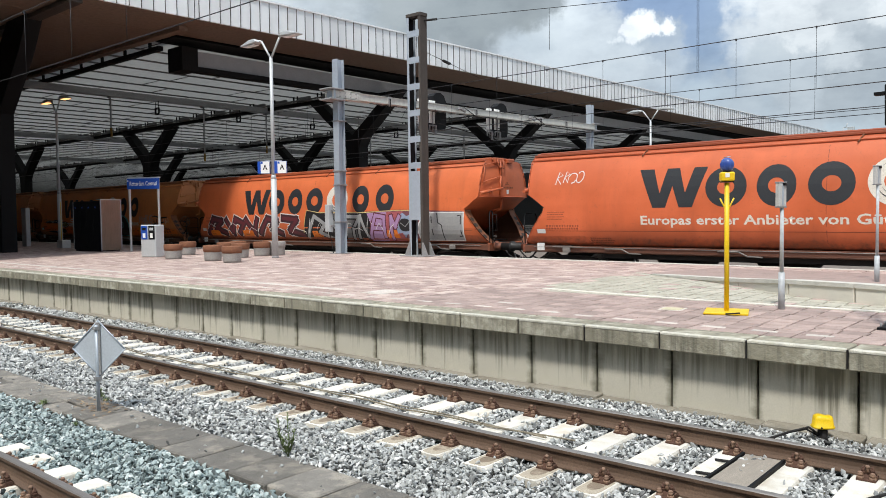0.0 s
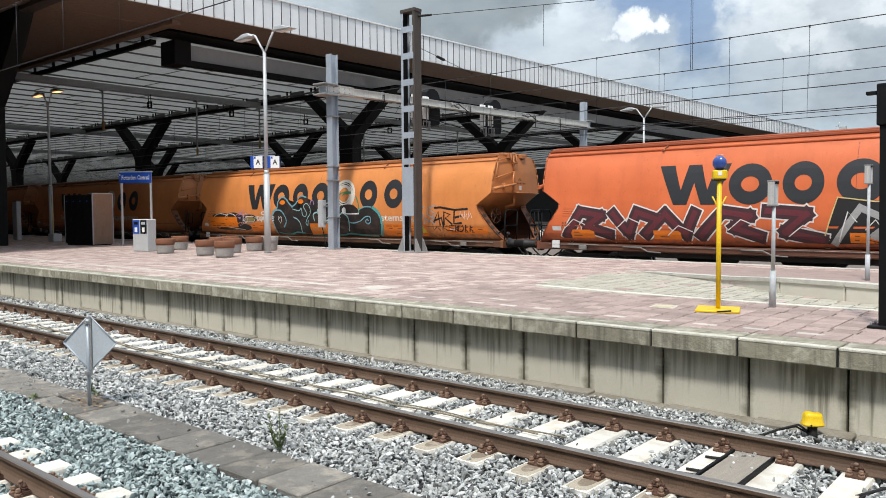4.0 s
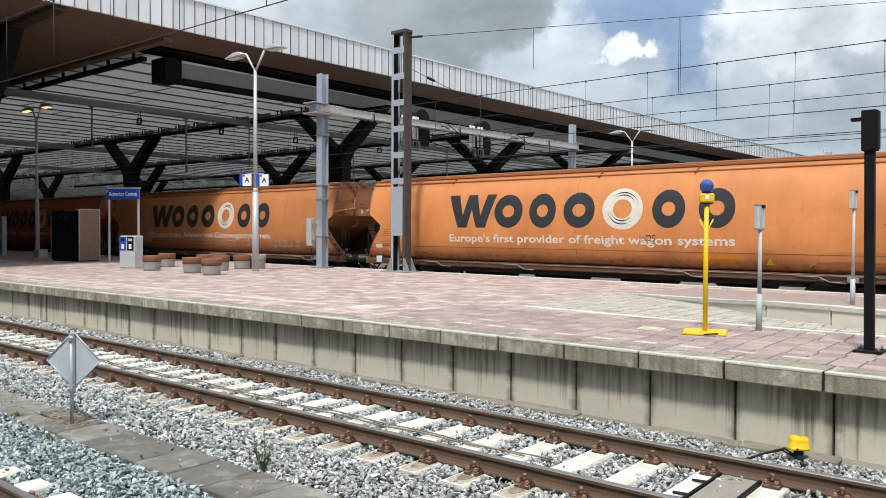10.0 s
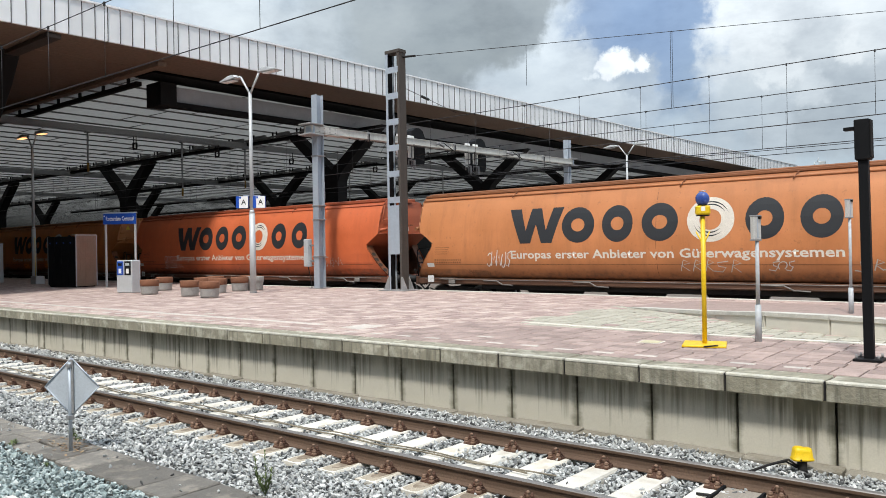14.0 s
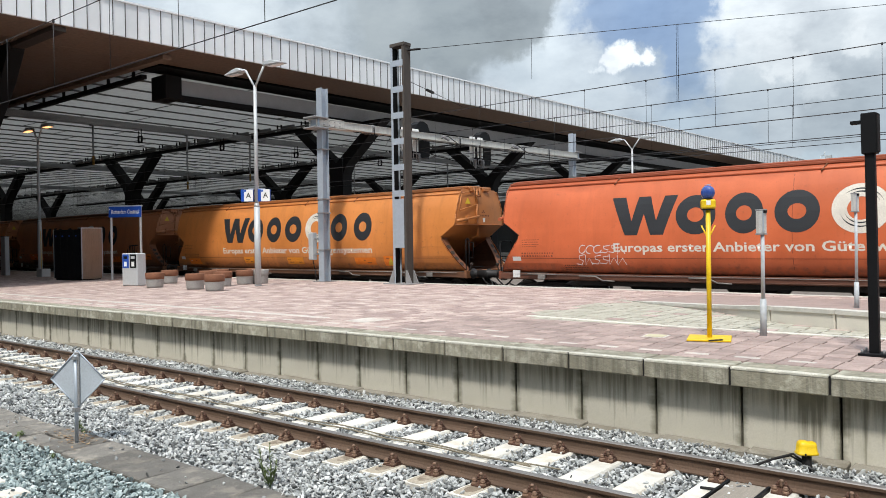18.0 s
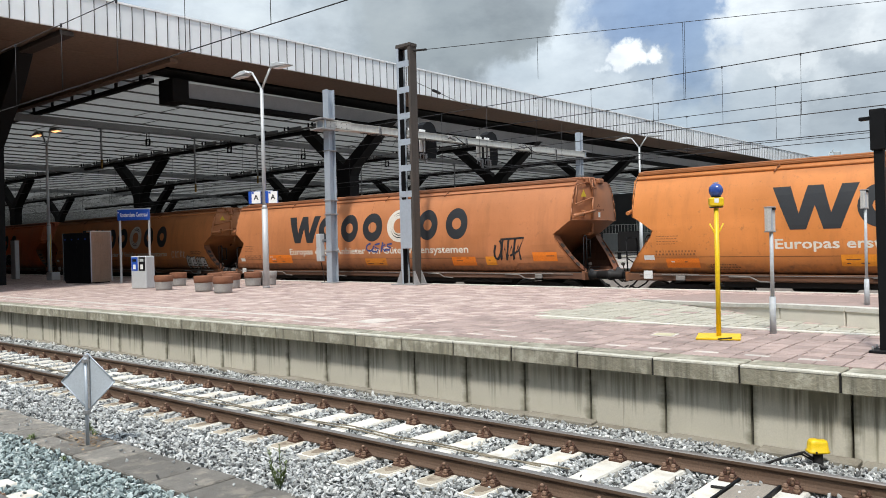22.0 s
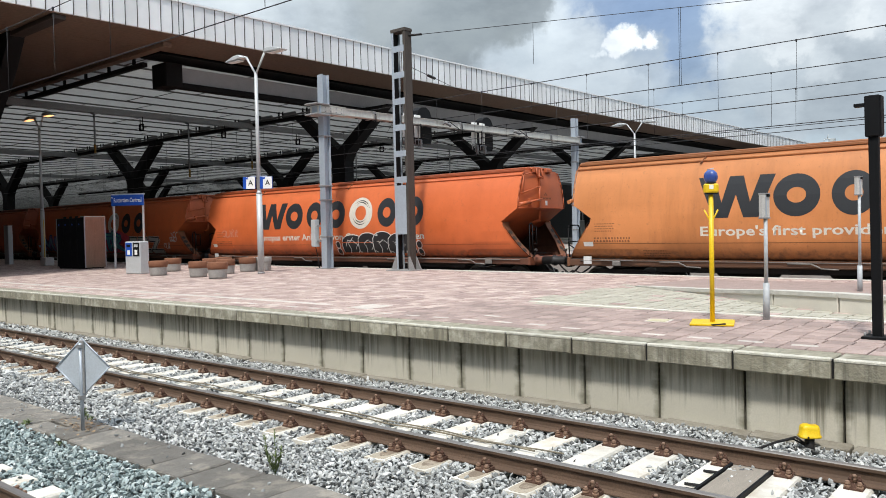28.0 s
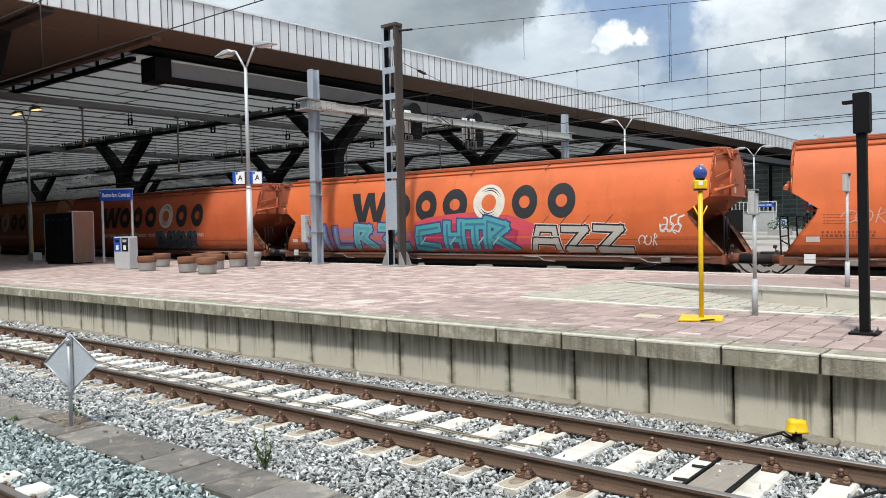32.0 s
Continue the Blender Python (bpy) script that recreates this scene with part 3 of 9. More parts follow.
def track_cable():
    bm = bmesh.new()
    pts = [(x, TRACK_Y - 0.14 + 0.02 * math.sin(x * 2.1), -0.150 + 0.01 * math.sin(x * 5)) for x in np.arange(-30, -4.2, 0.3)]
    pipe(bm, pts, 0.011, 6)
    pts = [(x, TRACK_Y - 0.05 + 0.02 * math.sin(x * 1.7 + 1), -0.155 + 0.01 * math.sin(x * 4)) for x in np.arange(-18, -4.2, 0.3)]
    pipe(bm, pts, 0.009, 6)
    tagged(part("cable", bm, mat("old_cable", (0.27, 0.235, 0.17), 0.8, scale=6, var=0.4)), "thin brownish cables laid along the sleepers", "cable")


track_cable()


def rail_trough():
    """Timber cover between two sleepers, with black cable clips."""
    x = SLEEP0 + SLEEP * 21.5
    t = thing("cable_crossing", pose(x, TRACK_Y, 0), "weathered board between sleepers with black cable clips", "board")
    part("board", boxm(-0.17, 0.17, -0.66, 0.62, -0.20, -0.150, 0.006), mat("weathered_board", (0.34, 0.30, 0.25), 0.9, scale=3, var=0.3, stretch=(8, 1, 1), bump=0.3), t)
    for s in (-1, 1):
        part("edge_strip", boxm(s * 0.19 - 0.012, s * 0.19 + 0.012, -0.66, 0.62, -0.20, -0.135), BLACK_PAINT, t, "black rubber strip")
    for y in (-0.5, -0.42, -0.30, -0.16, 0.3):
        part("clip", rods([((-0.35, y, -0.165), (-0.20, y - 0.02, -0.15))], 0.014, 6), RUBBER, t)


rail_trough()


# ---- ballast stones ----
def ballast():
    """Angular broken stones, laid in two layers; finest where the tracks run closest."""
    rng = np.random.default_rng(5)
    ico = bmesh.new()
    bmesh.ops.create_icosphere(ico, subdivisions=1, radius=1.15)
    ico.verts.index_update()
    cube = np.array([tuple(v.co) for v in ico.verts])
    tri = np.array([tuple(v.index for v in f.verts) for f in ico.faces])
    ico.free()
    NV, NF = len(cube), len(tri)

    def scatter(per_m2, x0, x1, y0, y1, size):
        n = int(per_m2 * (x1 - x0) * (y1 - y0))
        p = np.c_[rng.uniform(x0, x1, n), rng.uniform(y0, y1, n), rng.uniform(-0.250, -0.176, n)]
        return p, np.full(n, size)
    P, S = [], []
    for x0, x1, d, size in ((6.0, 14.0, 110, 0.055), (0.5, 6.0, 300, 0.040), (-13, 0.5, 1130, 0.0205), (-20, -13, 600, 0.0265), (-36, -20, 300, 0.042)):
        for y0, y1 in ((0.9, 4.12), (4.78, 8.93)):
            p, s = scatter(d, x0, x1, y0, y1, size)
            # the strip under the photographer's feet is laid coarser
            near = p[:, 1] < 1.5 + (p[:, 0] + 9) * 0.66
            keep = ~near | (rng.random(len(p)) < 0.22)
            s = np.where(near, 0.036, s)
            P.append(p[keep])
            S.append(s[keep])
    # strays on the trough slabs
    p, s = scatter(9, -16, 0.0, 4.12, 4.78, 0.017)
    p[:, 2] = -0.158
    P.append(p)
    S.append(s)
    P, S = np.concatenate(P), np.concatenate(S)
    # heaps and hollows; sleepers stay clear
    P[:, 2] += 0.012 * np.sin(P[:, 0] * 1.9) * np.sin(P[:, 1] * 2.7) + 0.008 * np.sin(P[:, 0] * 6.1 + P[:, 1] * 4)
    P[:, 2] -= np.where(P[:, 1] > 7.85, 0.015, 0.0)
    ph = np.abs((P[:, 0] - SLEEP0 + SLEEP / 2) % SLEEP - SLEEP / 2)
    for ty in (TRACK_Y, NEAR_Y):
        on = (np.abs(P[:, 1] - ty) < 1.28) & (ph < 0.148)
        loose = on & (rng.random(len(P)) < 0.006)
        P[loose, 2] = -0.168
        keep = ~on | loose
        P, S, ph = P[keep], S[keep], ph[keep]
        rail = np.abs(np.abs(P[:, 1] - ty) - GAUGE / 2) < 0.075
        P, S, ph = P[~rail], S[~rail], ph[~rail]
    n = len(P)
    q = rng.normal(size=(n, 4)) * (1.0, 0.46, 0.46, 1.0)
    q /= np.linalg.norm(q, axis=1)[:, None]
    w, x, y, z = q.T
    R = np.stack([1 - 2 * (y * y + z * z), 2 * (x * y - z * w), 2 * (x * z + y * w), 2 * (x * y + z * w), 1 - 2 * (x * x + z * z), 2 * (y * z - x * w),
                  2 * (x * z - y * w), 2 * (y * z + x * w), 1 - 2 * (x * x + y * y)], 1).reshape(n, 3, 3)
    base = cube[None] * rng.uniform(0.62, 1.18, (n, NV, 1)) * rng.uniform(0.85, 1.15, (n, NV, 3)) * rng.uniform((1.0, 0.70, 0.30), (1.75, 1.15, 0.66), (n, 3))[:, None, :]
    V = np.einsum("nij,nkj->nki", R, base) * (S * rng.uniform(0.7, 1.35, n))[:, None, None] + P[:, None]
    F = tri[None] + (np.arange(n) * NV)[:, None, None]
    me = bpy.data.meshes.new("ballast_stones")
    V, F = V.reshape(-1, 3), F.reshape(-1, 3)
    me.vertices.add(len(V))
    me.vertices.foreach_set("co", V.ravel())
    me.loops.add(F.size)
    me.loops.foreach_set("vertex_index", F.ravel())
    me.polygons.add(len(F))
    me.polygons.foreach_set("loop_start", np.arange(0, F.size, 3))
    me.update(calc_edges=True)
    me.shade_flat()
    me.materials.append(STONES)
    me.materials.append(STONES_BLUE)
    me.polygons.foreach_set("material_index", np.repeat((P[:, 1] < 4.2).astype(np.int32), NF))
    tagged(new("ballast", me), "loose grey and bluish crushed ballast stones", "ballast", kind="stuff")


ballast()


# ---- cable trough of dark slabs between the tracks ----
def trough():
    t = thing("cable_trough", pose(0, 0, 0), "row of dark weathered concrete cable trough slabs", "cable trough", kind="structure")
    rnd = random.Random(3)
    whole = mesh_of("slab", boxm(-0.292, 0.292, -0.32, 0.32, -0.28, -0.165, 0.014), SLAB)
    half = mesh_of("slab", boxm(-0.292, 0.292, -0.152, 0.152, -0.28, -0.172, 0.014), SLAB)
    for i in range(-60, 6):
        for dy in (-0.162, 0.162) if i < -16 else (0.0,):
            part("slab", half if dy else whole, None, t, at=pose(i * 0.60, 4.45 + dy + rnd.uniform(-0.012, 0.012), rnd.uniform(-0.012, 0.008), rnd.uniform(-1, 1), rnd.uniform(-0.6, 0.6), rnd.uniform(-0.8, 0.8)))


trough()


# ---- platform ----
def platform():
    x0, x1 = -150.0, 40.0
    bm = bmesh.new()
    a, b, c, d = (x0, 9.22), (x1, 9.22), (x1, plat_far(x1) - 0.1), (x0, plat_far(x0) - 0.1)
    prism(bm, [a, b, c, d], -0.3, PLAT_Z - 0.045, "z")
    p = part("platform", bm, JOINT_SAND)
    tagged(p, "station platform paved in dusty pink blocks", "platform", kind="structure")
    # front wall panels and coping stones
    panel = mesh_of("wall_panel", boxm(-0.514, 0.514, 9.14, 9.24, -0.32, PLAT_Z - 0.20, 0.008), WALL)
    stone = mesh_of("coping_stone", boxm(-0.512, 0.512, 8.90, 9.40, PLAT_Z - 0.22, PLAT_Z - 0.004, 0.012), COPING)
    edge = mesh_of("edge_stripe", boxm(-0.513, 0.513, 8.896, 8.985, PLAT_Z - 0.034, PLAT_Z + 0.003, 0.009), LIP)
    joint = mesh_of("joint", boxm(-0.02, 0.02, 8.94, 8.98, PLAT_Z - 0.215, PLAT_Z - 0.012), RUBBER)
    rnd = random.Random(8)
    for i in range(-60, 8):
        x = -5.24 + 1.055 * i - 0.5275
        part("wall_panel", panel, None, p, at=pose(x + 0.06, rnd.uniform(-0.006, 0.006), 0))
        part("coping_stone", stone, None, p, at=pose(x, rnd.uniform(-0.004, 0.004), rnd.uniform(-0.003, 0.003)))
        part("edge_stripe", edge, None, p, at=pose(x, 0, 0))
        part("joint", joint, None, p, at=pose(x + 0.5275, 0, 0))
    # footing along the wall
    foot = mesh_of("footing", boxm(-0.515, 0.515, -0.115, 0.115, -0.34, -0.185, 0.012), FOOTING)
    for i in range(-55, 8):
        part("footing", foot, None, p, "rough concrete footing", at=pose(-5.60 + 1.055 * i, 9.045 + rnd.uniform(-0.05, 0.04), rnd.uniform(-0.03, 0.02), rnd.uniform(-2, 2), rnd.uniform(-1.2, 1.2), rnd.uniform(-1.5, 1.5)))
    # far edge
    q = part("far_coping", boxm(-90, 60, -0.30, 0.02, PLAT_Z - 0.22, PLAT_Z, 0.01), COPE_TOP, p, "pale platform edge",
             at=pose(-18, 23.1 - 1.68, 0, 0, 0, math.degrees(math.atan(TRAIN_A))) @ pose(18, 0, 0))
    part("far_wall", boxm(-90, 60, -0.10, -0.05, -0.3, PLAT_Z - 0.22), CONCRETE, p,
         at=pose(-18, 23.1 - 1.68, 0, 0, 0, math.degrees(math.atan(TRAIN_A))) @ pose(18, 0, 0))
    return p


PLATFORM = platform()


def pavers():
    """Blocks in running bond: the nearest as parts, the rest joined."""
    rnd = random.Random(11)
    L_, W_ = 0.316, 0.30
    near_me = mesh_of("paver", boxm(-L_ / 2 + 0.008, L_ / 2 - 0.008, -W_ / 2 + 0.010, W_ / 2 - 0.010, -0.05, 0.0, 0.006), PAVER)
    white_me = mesh_of("white_paver", boxm(-0.152, 0.152, -0.052, 0.052, -0.05, 0.002, 0.006), WHITE_STONE)
    line_me = mesh_of("white_paver", boxm(-0.294, 0.294, -0.11, 0.11, -0.05, 0.002, 0.006), WHITE_STONE)
    V, Fc, V2, F2 = [], [], [], []
    count = 0

    def add(vl, fl, x0, x1, y0, y1, z):
        k, b = len(vl), 0.008
        vl.extend(((x0, y0, z - 0.03), (x1, y0, z - 0.03), (x1, y1, z - 0.03), (x0, y1, z - 0.03), (x0 + b, y0 + b, z), (x1 - b, y0 + b, z), (x1 - b, y1 - b, z), (x0 + b, y1 - b, z)))
        fl.extend(((k + 4, k + 5, k + 6, k + 7), (k, k + 1, k + 5, k + 4), (k + 1, k + 2, k + 6, k + 5), (k + 2, k + 3, k + 7, k + 6), (k + 3, k, k + 4, k + 7)))
    row, y = 0, 9.40
    while y < 22.4:
        x = -78.0 + (0.03 if row % 5 == 2 else 0.0)
        while x < 6:
            if y + W_ < plat_far(x) - 0.3:
                z = PLAT_Z + rnd.uniform(-0.003, 0.003)
                cx, cy = x + L_ / 2, y + W_ / 2
                green = 12.50 < cy < max(13.2, 17.2 - 0.75 * (cx + 8.2)) and cx > -8.6 + 0.3 * math.sin(cy * 3.1) and rnd.random() < 0.95
                if not green and count < 290 and cy < 12.4 and -9.5 < cx < 0:
                    part("paver", near_me, None, PLATFORM, at=pose(cx, cy, z))
                    count += 1
                else:
                    add(V2 if green else V, F2 if green else Fc, x + 0.007, x + L_ - 0.007, y + 0.010, y + W_ - 0.010, z)
            x += L_
        y += W_
        row += 1
    for nm, v, f, m, lab in (("paving", V, Fc, PAVERS, "dusty pink concrete paving blocks"), ("mossy_paving", V2, F2, PAVER_GREEN, "greenish grey worn paving blocks")):
        ob = part(nm, raw_mesh(nm, v, f, m), None, PLATFORM, lab)
        tagged(ob, kind="stuff")
    # warning line and light blocks
    for i in range(-70, -18):
        part("white_block", line_me, None, PLATFORM, at=pose(i * 0.6 - 0.55, 10.45, PLAT_Z + 0.003))
    for i in range(75):
        part("white_block", white_me, None, PLATFORM, at=pose(-2.55 - i * 0.632, 9.70 if i < 6 else 9.80, PLAT_Z + 0.003))
    for cy in (10.3, 10.53, 10.76):
        part("white_block", line_me, None, PLATFORM, at=pose(-10.6, cy, PLAT_Z + 0.006))
    for cx, cy in ((-15.6, 11.1), (-16.3, 11.0), (-7.6, 10.4)):
        part("white_block", white_me, None, PLATFORM, at=pose(cx, cy, PLAT_Z + 0.003))


# ---- kerb island beside the ramp ----
STRIP_WHITE = mat("edging_concrete", (0.74, 0.71, 0.63), 0.85, scale=4, var=0.15, bump=0.1, per=0.06)
KERB_STONE = mat("kerb_stone", (0.64, 0.61, 0.53), 0.85, scale=3, var=0.06, bump=0.08, per=0.05)


def kerb_line():
    k = thing("kerb", pose(0, 0, PLAT_Z), "pale concrete kerb around a raised platform ramp", "kerb", kind="structure")
    pts = [(-8.2, 17.1, 0.01), (-6.69, 16.22, 0.07), (-5.46, 15.33, 0.14), (-4.18, 14.15, 0.26), (-3.0, 13.5, 0.30), (-1.2, 12.9, 0.30), (0.6, 12.6, 0.30)]
    for (xa, ya, ha), (xb, yb, hb) in zip(pts, pts[1:]):
        l = math.hypot(xb - xa, yb - ya)
        bm = prism(bmesh.new(), [(0.008, -0.02), (l - 0.008, -0.02), (l - 0.008, hb), (0.008, ha)], -0.08, 0.08, "y")
        bmesh.ops.bevel(bm, geom=list(bm.edges), offset=0.009, segments=1, affect="EDGES")
        stone = part("kerb_stone", bm, KERB_STONE, k, at=pose(xa, ya, 0, 0, 0, math.degrees(math.atan2(yb - ya, xb - xa))))
        cap = prism(bmesh.new(), [(0.006, max(0.006, ha - 0.06)), (l - 0.006, hb - 0.06), (l - 0.006, hb + 0.008), (0.006, ha + 0.008)], -0.105, 0.16, "y")
        part("kerb_cap", cap, COPE_TOP, stone, "pale worn top edge")
    bm = bmesh.new()
    pts2 = [p[:2] for p in pts] + [(0.6, 19.5), (-7.6, 19.5)]
    prism(bm, [(p[0], p[1] + 0.06) for p in pts2], -0.02, 0.03, "z")
    part("raised_paving", bm, PAVER, k)
    strip = thing("edging_strip", pose(0, 0, PLAT_Z + 0.004), "flush white edging strip in the paving", "edging", kind="structure")
    for (xa, ya), (xb, yb) in (((-8.4, 12.77), (-6.7, 12.55)), ((-6.7, 12.55), (-5.45, 12.45)), ((-5.45, 12.45), (-3.9, 12.40)), ((-3.9, 12.40), (-2.4, 12.42)), ((-2.4, 12.42), (1.0, 12.44))):
        l = math.hypot(xb - xa, yb - ya)
        part("strip", boxm(0.004, l - 0.004, -0.055, 0.055, -0.01, 0.016, 0.006), STRIP_WHITE, strip, at=pose(xa, ya, 0, 0, 0, math.degrees(math.atan2(yb - ya, xb - xa))))


kerb_line()


# ---- station roof ----
def roof():
    Y0, Y1 = -25.0, 137.0
    r = thing("station_roof", pose(0, 0, 0), "large flat station roof with pale fascia and brown soffit", "roof", kind="structure")
    # fascia sheets with standing seams
    n = int((Y1 - 5.0) / 0.53)
    sheet = mesh_of("fascia_panel", boxm(-0.12, 0.0, 0.014, 0.516, 0.0, 1.42, 0.004), FASCIA)
    rest = bmesh.new()
    prism(rest, [(fascia_x(Y0), Y0), (fascia_x(5.0), 5.0), (fascia_x(5.0) - 0.12, 5.0), (fascia_x(Y0) - 0.12, Y0)], ROOF_Z, ROOF_Z + 1.42, "z")
    part("fascia_end", rest, FASCIA, r)
    seam = mesh_of("seam", boxm(-0.02, 0.022, -0.008, 0.008, 0.0, 1.42), MAST_BROWN)
    for i in range(n):
        y = 5.0 + i * 0.53
        rz = -math.degrees(math.atan(0.027))
        f = part("fascia_panel", sheet, None, r, at=pose(fascia_x(y), y, ROOF_Z, 0, 0, rz))
        part("seam", seam, None, f)
    bm = bmesh.new()
    prism(bm, [(fascia_x(Y0) + 0.06, Y0), (fascia_x(Y1) + 0.06, Y1), (fascia_x(Y1) - 0.16, Y1), (fascia_x(Y0) - 0.16, Y0)], ROOF_Z + 1.42, ROOF_Z + 1.50, "z")
    part("coping", bm, FASCIA, r, "thin metal capping")
    # soffit: a brown strip behind the fascia, and the closed bays over the near platform
    bm = bmesh.new()
    prism(bm, [(fascia_x(Y0) - 0.1, Y0), (fascia_x(Y1) - 0.1, Y1), (fascia_x(Y1) - 3.3, Y1), (fascia_x(Y0) - 3.3, Y0)], ROOF_Z - 0.02, ROOF_Z + 0.1, "z")
    part("soffit", bm, BROWN_SOFFIT, r, "brown soffit boards")
    bm = bmesh.new()
    prism(bm, [(fascia_x(Y0) - 3.25, Y0), (fascia_x(19.6) - 3.25, 19.6), (-140, 19.2), (-140, Y0)], ROOF_Z - 0.03, ROOF_Z + 0.1, "z")
    part("soffit", bm, BROWN_SOFFIT, r, "brown soffit boards")
    # edge beam behind the soffit
    bm = bmesh.new()
    for za, zb, w in ((9.72, 10.50, 0.05),):
        prism(bm, [(fascia_x(21.5) - 4.0 - w, 21.5), (fascia_x(21.5) - 4.0 + w, 21.5), (fascia_x(Y1) - 4.0 + w, Y1), (fascia_x(Y1) - 4.0 - w, Y1)], za, zb, "z")
    part("edge_beam", bm, mat("edge_beam_paint", (0.47, 0.48, 0.50), 0.55, 0.1, scale=1.5, var=0.15), r, "grey steel edge beam")
    bm = bmesh.new()
    prism(bm, [(fascia_x(21.5) - 4.3, 21.5), (fascia_x(21.5) - 3.75, 21.5), (fascia_x(Y1) - 3.75, Y1), (fascia_x(Y1) - 4.3, Y1)], 9.46, 9.72, "z")
    part("beam_flange", bm, DARK_STEEL, r, "dark lower flange")
    bm = boxm(fascia_x(21) - 5.0, fascia_x(21) - 3.7, 20.6, 21.5, 9.46, 10.62, 0.03)
    part("beam_end", bm, DARK_STEEL, r, "black beam end box")
    # black sheet stands for the shade between soffit and edge beam
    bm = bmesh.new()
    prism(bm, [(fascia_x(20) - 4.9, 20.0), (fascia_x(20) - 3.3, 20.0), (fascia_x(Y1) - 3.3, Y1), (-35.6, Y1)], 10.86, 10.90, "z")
    part("dark_soffit", bm, DARK_STEEL, r, "black sheet for the shade in the recess above the edge beam")
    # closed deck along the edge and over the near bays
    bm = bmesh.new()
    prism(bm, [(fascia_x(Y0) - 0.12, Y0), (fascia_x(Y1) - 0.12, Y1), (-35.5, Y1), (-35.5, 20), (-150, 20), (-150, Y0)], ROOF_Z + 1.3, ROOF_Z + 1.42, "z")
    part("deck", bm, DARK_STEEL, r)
    # added screens that close the roof space and keep the sky out
    bm = bmesh.new()
    prism(bm, [(-35.6, 19.7), (-35.3, 19.7), (-35.3, Y1), (-35.6, Y1)], 10.90, ROOF_Z + 1.35, "z")
    part("bulkhead", bm, DARK_STEEL, r)
    part("bulkhead", boxm(-149, fascia_x(20.2) - 4.8, 19.3, 19.45, 11.0, ROOF_Z + 1.35), DARK_STEEL, r)
    part("edge_boxing", boxm(-140, fascia_x(19.5) - 1.4, 19.15, 19.58, 10.74, 10.965, 0.02), BROWN_SOFFIT, r, "brown boxed beam along the soffit")
    part("downstand_beam", boxm(-44, -31.0, 13.78, 14.34, 10.78, 10.965, 0.02), mat("downstand_paint", (0.055, 0.040, 0.032), 0.6, scale=1, var=0.2), r, "dark brown beam under the soffit")
    # ceiling of long glazed panels with dark joints, in one mesh
    rnd = random.Random(4)
    V, Fc, mi = [], [], []

    def slab(x0, x1, ya, yb, za, zb, m):
        k = len(V)
        V.extend(((x0, ya, za), (x1, ya, za), (x1, yb, za), (x0, yb, za), (x0, ya, zb), (x1, ya, zb), (x1, yb, zb), (x0, yb, zb)))
        Fc.extend(((k + 3, k + 2, k + 1, k), (k, k + 1, k + 5, k + 4), (k + 1, k + 2, k + 6, k + 5), (k + 2, k + 3, k + 7, k + 6), (k + 3, k, k + 4, k + 7)))
        mi.extend([m] * 5)
    x = -35.4
    while x > -259:
        w = 2.5
        k = len(V)
        V.extend(((x - w, 19.5, 10.97), (x, 19.5, 10.95), (x, Y1, 10.95), (x - w, Y1, 10.97)))
        Fc.append((k, k + 3, k + 2, k + 1))
        mi.append(0)
        slab(x - w - 0.035, x - w + 0.035, 19.9, Y1, 10.885, 11.0, 2)
        y = 19.0 + rnd.uniform(0, 6)
        while y < min(Y1, 100):
            slab(x - w, x - 0.02, y, y + 0.05, 10.93, 11.0, 1)
            y += 6.4
        x -= w
    ceiling = raw_mesh("ceiling", V, Fc, ROOF_GLASS)
    ceiling.materials.append(mat("roof_joint", (0.12, 0.12, 0.12), 0.6, 0.1, scale=1, var=0.2))
    ceiling.materials.append(mat("roof_rib", (0.16, 0.16, 0.155), 0.6, 0.1, scale=1, var=0.2))
    ceiling.polygons.foreach_set("material_index", np.array(mi, dtype=np.int32))
    tagged(new("ceiling", ceiling), "pale grey roof panels with dark joints", "ceiling", kind="structure")
    # girders along the tracks on the columns, with lugs
    lug = mesh_of("lug", boxm(-0.04, 0.04, -0.04, 0.04, 0.0, 0.42), DARK_STEEL)
    step = mesh_of("purlin_end", boxm(-0.95, 0.30, -0.09, 0.09, 0.10, 0.40, 0.02), mat("purlin_paint", (0.15, 0.15, 0.15), 0.6, 0.1, scale=2, var=0.25))
    stub = mesh_of("lug", boxm(-0.09, 0.09, -0.05, 0.05, 0.0, 0.30), DARK_STEEL)
    flange = mat("girder_flange", (0.16, 0.16, 0.16), 0.6, 0.1, scale=2, var=0.25)
    for gy in (20.0, 34.0, 50.0, 66.0, 82.0):
        gz = 10.42 if gy < 25 else 9.75
        g = part("girder", boxm(-140, -35.2, gy - 0.14, gy + 0.14, gz, gz + 0.20), DARK_STEEL, r, "dark longitudinal girder")
        if gy > 25:
            part("girder_pipe", rods([((-140, gy - 0.35, 10.05), (-35.5, gy - 0.35, 10.05))], 0.06, 6), flange, r)
            part("girder_flange", boxm(-140, -35.2, gy - 0.20, gy + 0.20, gz + 0.20, gz + 0.25), flange, r)
        for i in range(40 if gy < 60 else 0):
            if gy < 25:
                part("lug", stub, None, g, at=pose(-36.2 - i * 2.5, gy, gz + 0.20))
            else:
                part("purlin_end", step, None, g, at=pose(-36.2 - i * 2.5, gy, gz + 0.18))
                part("lug", lug, None, g, at=pose(-37.1 - i * 2.5, gy - 0.1, gz + 0.25))
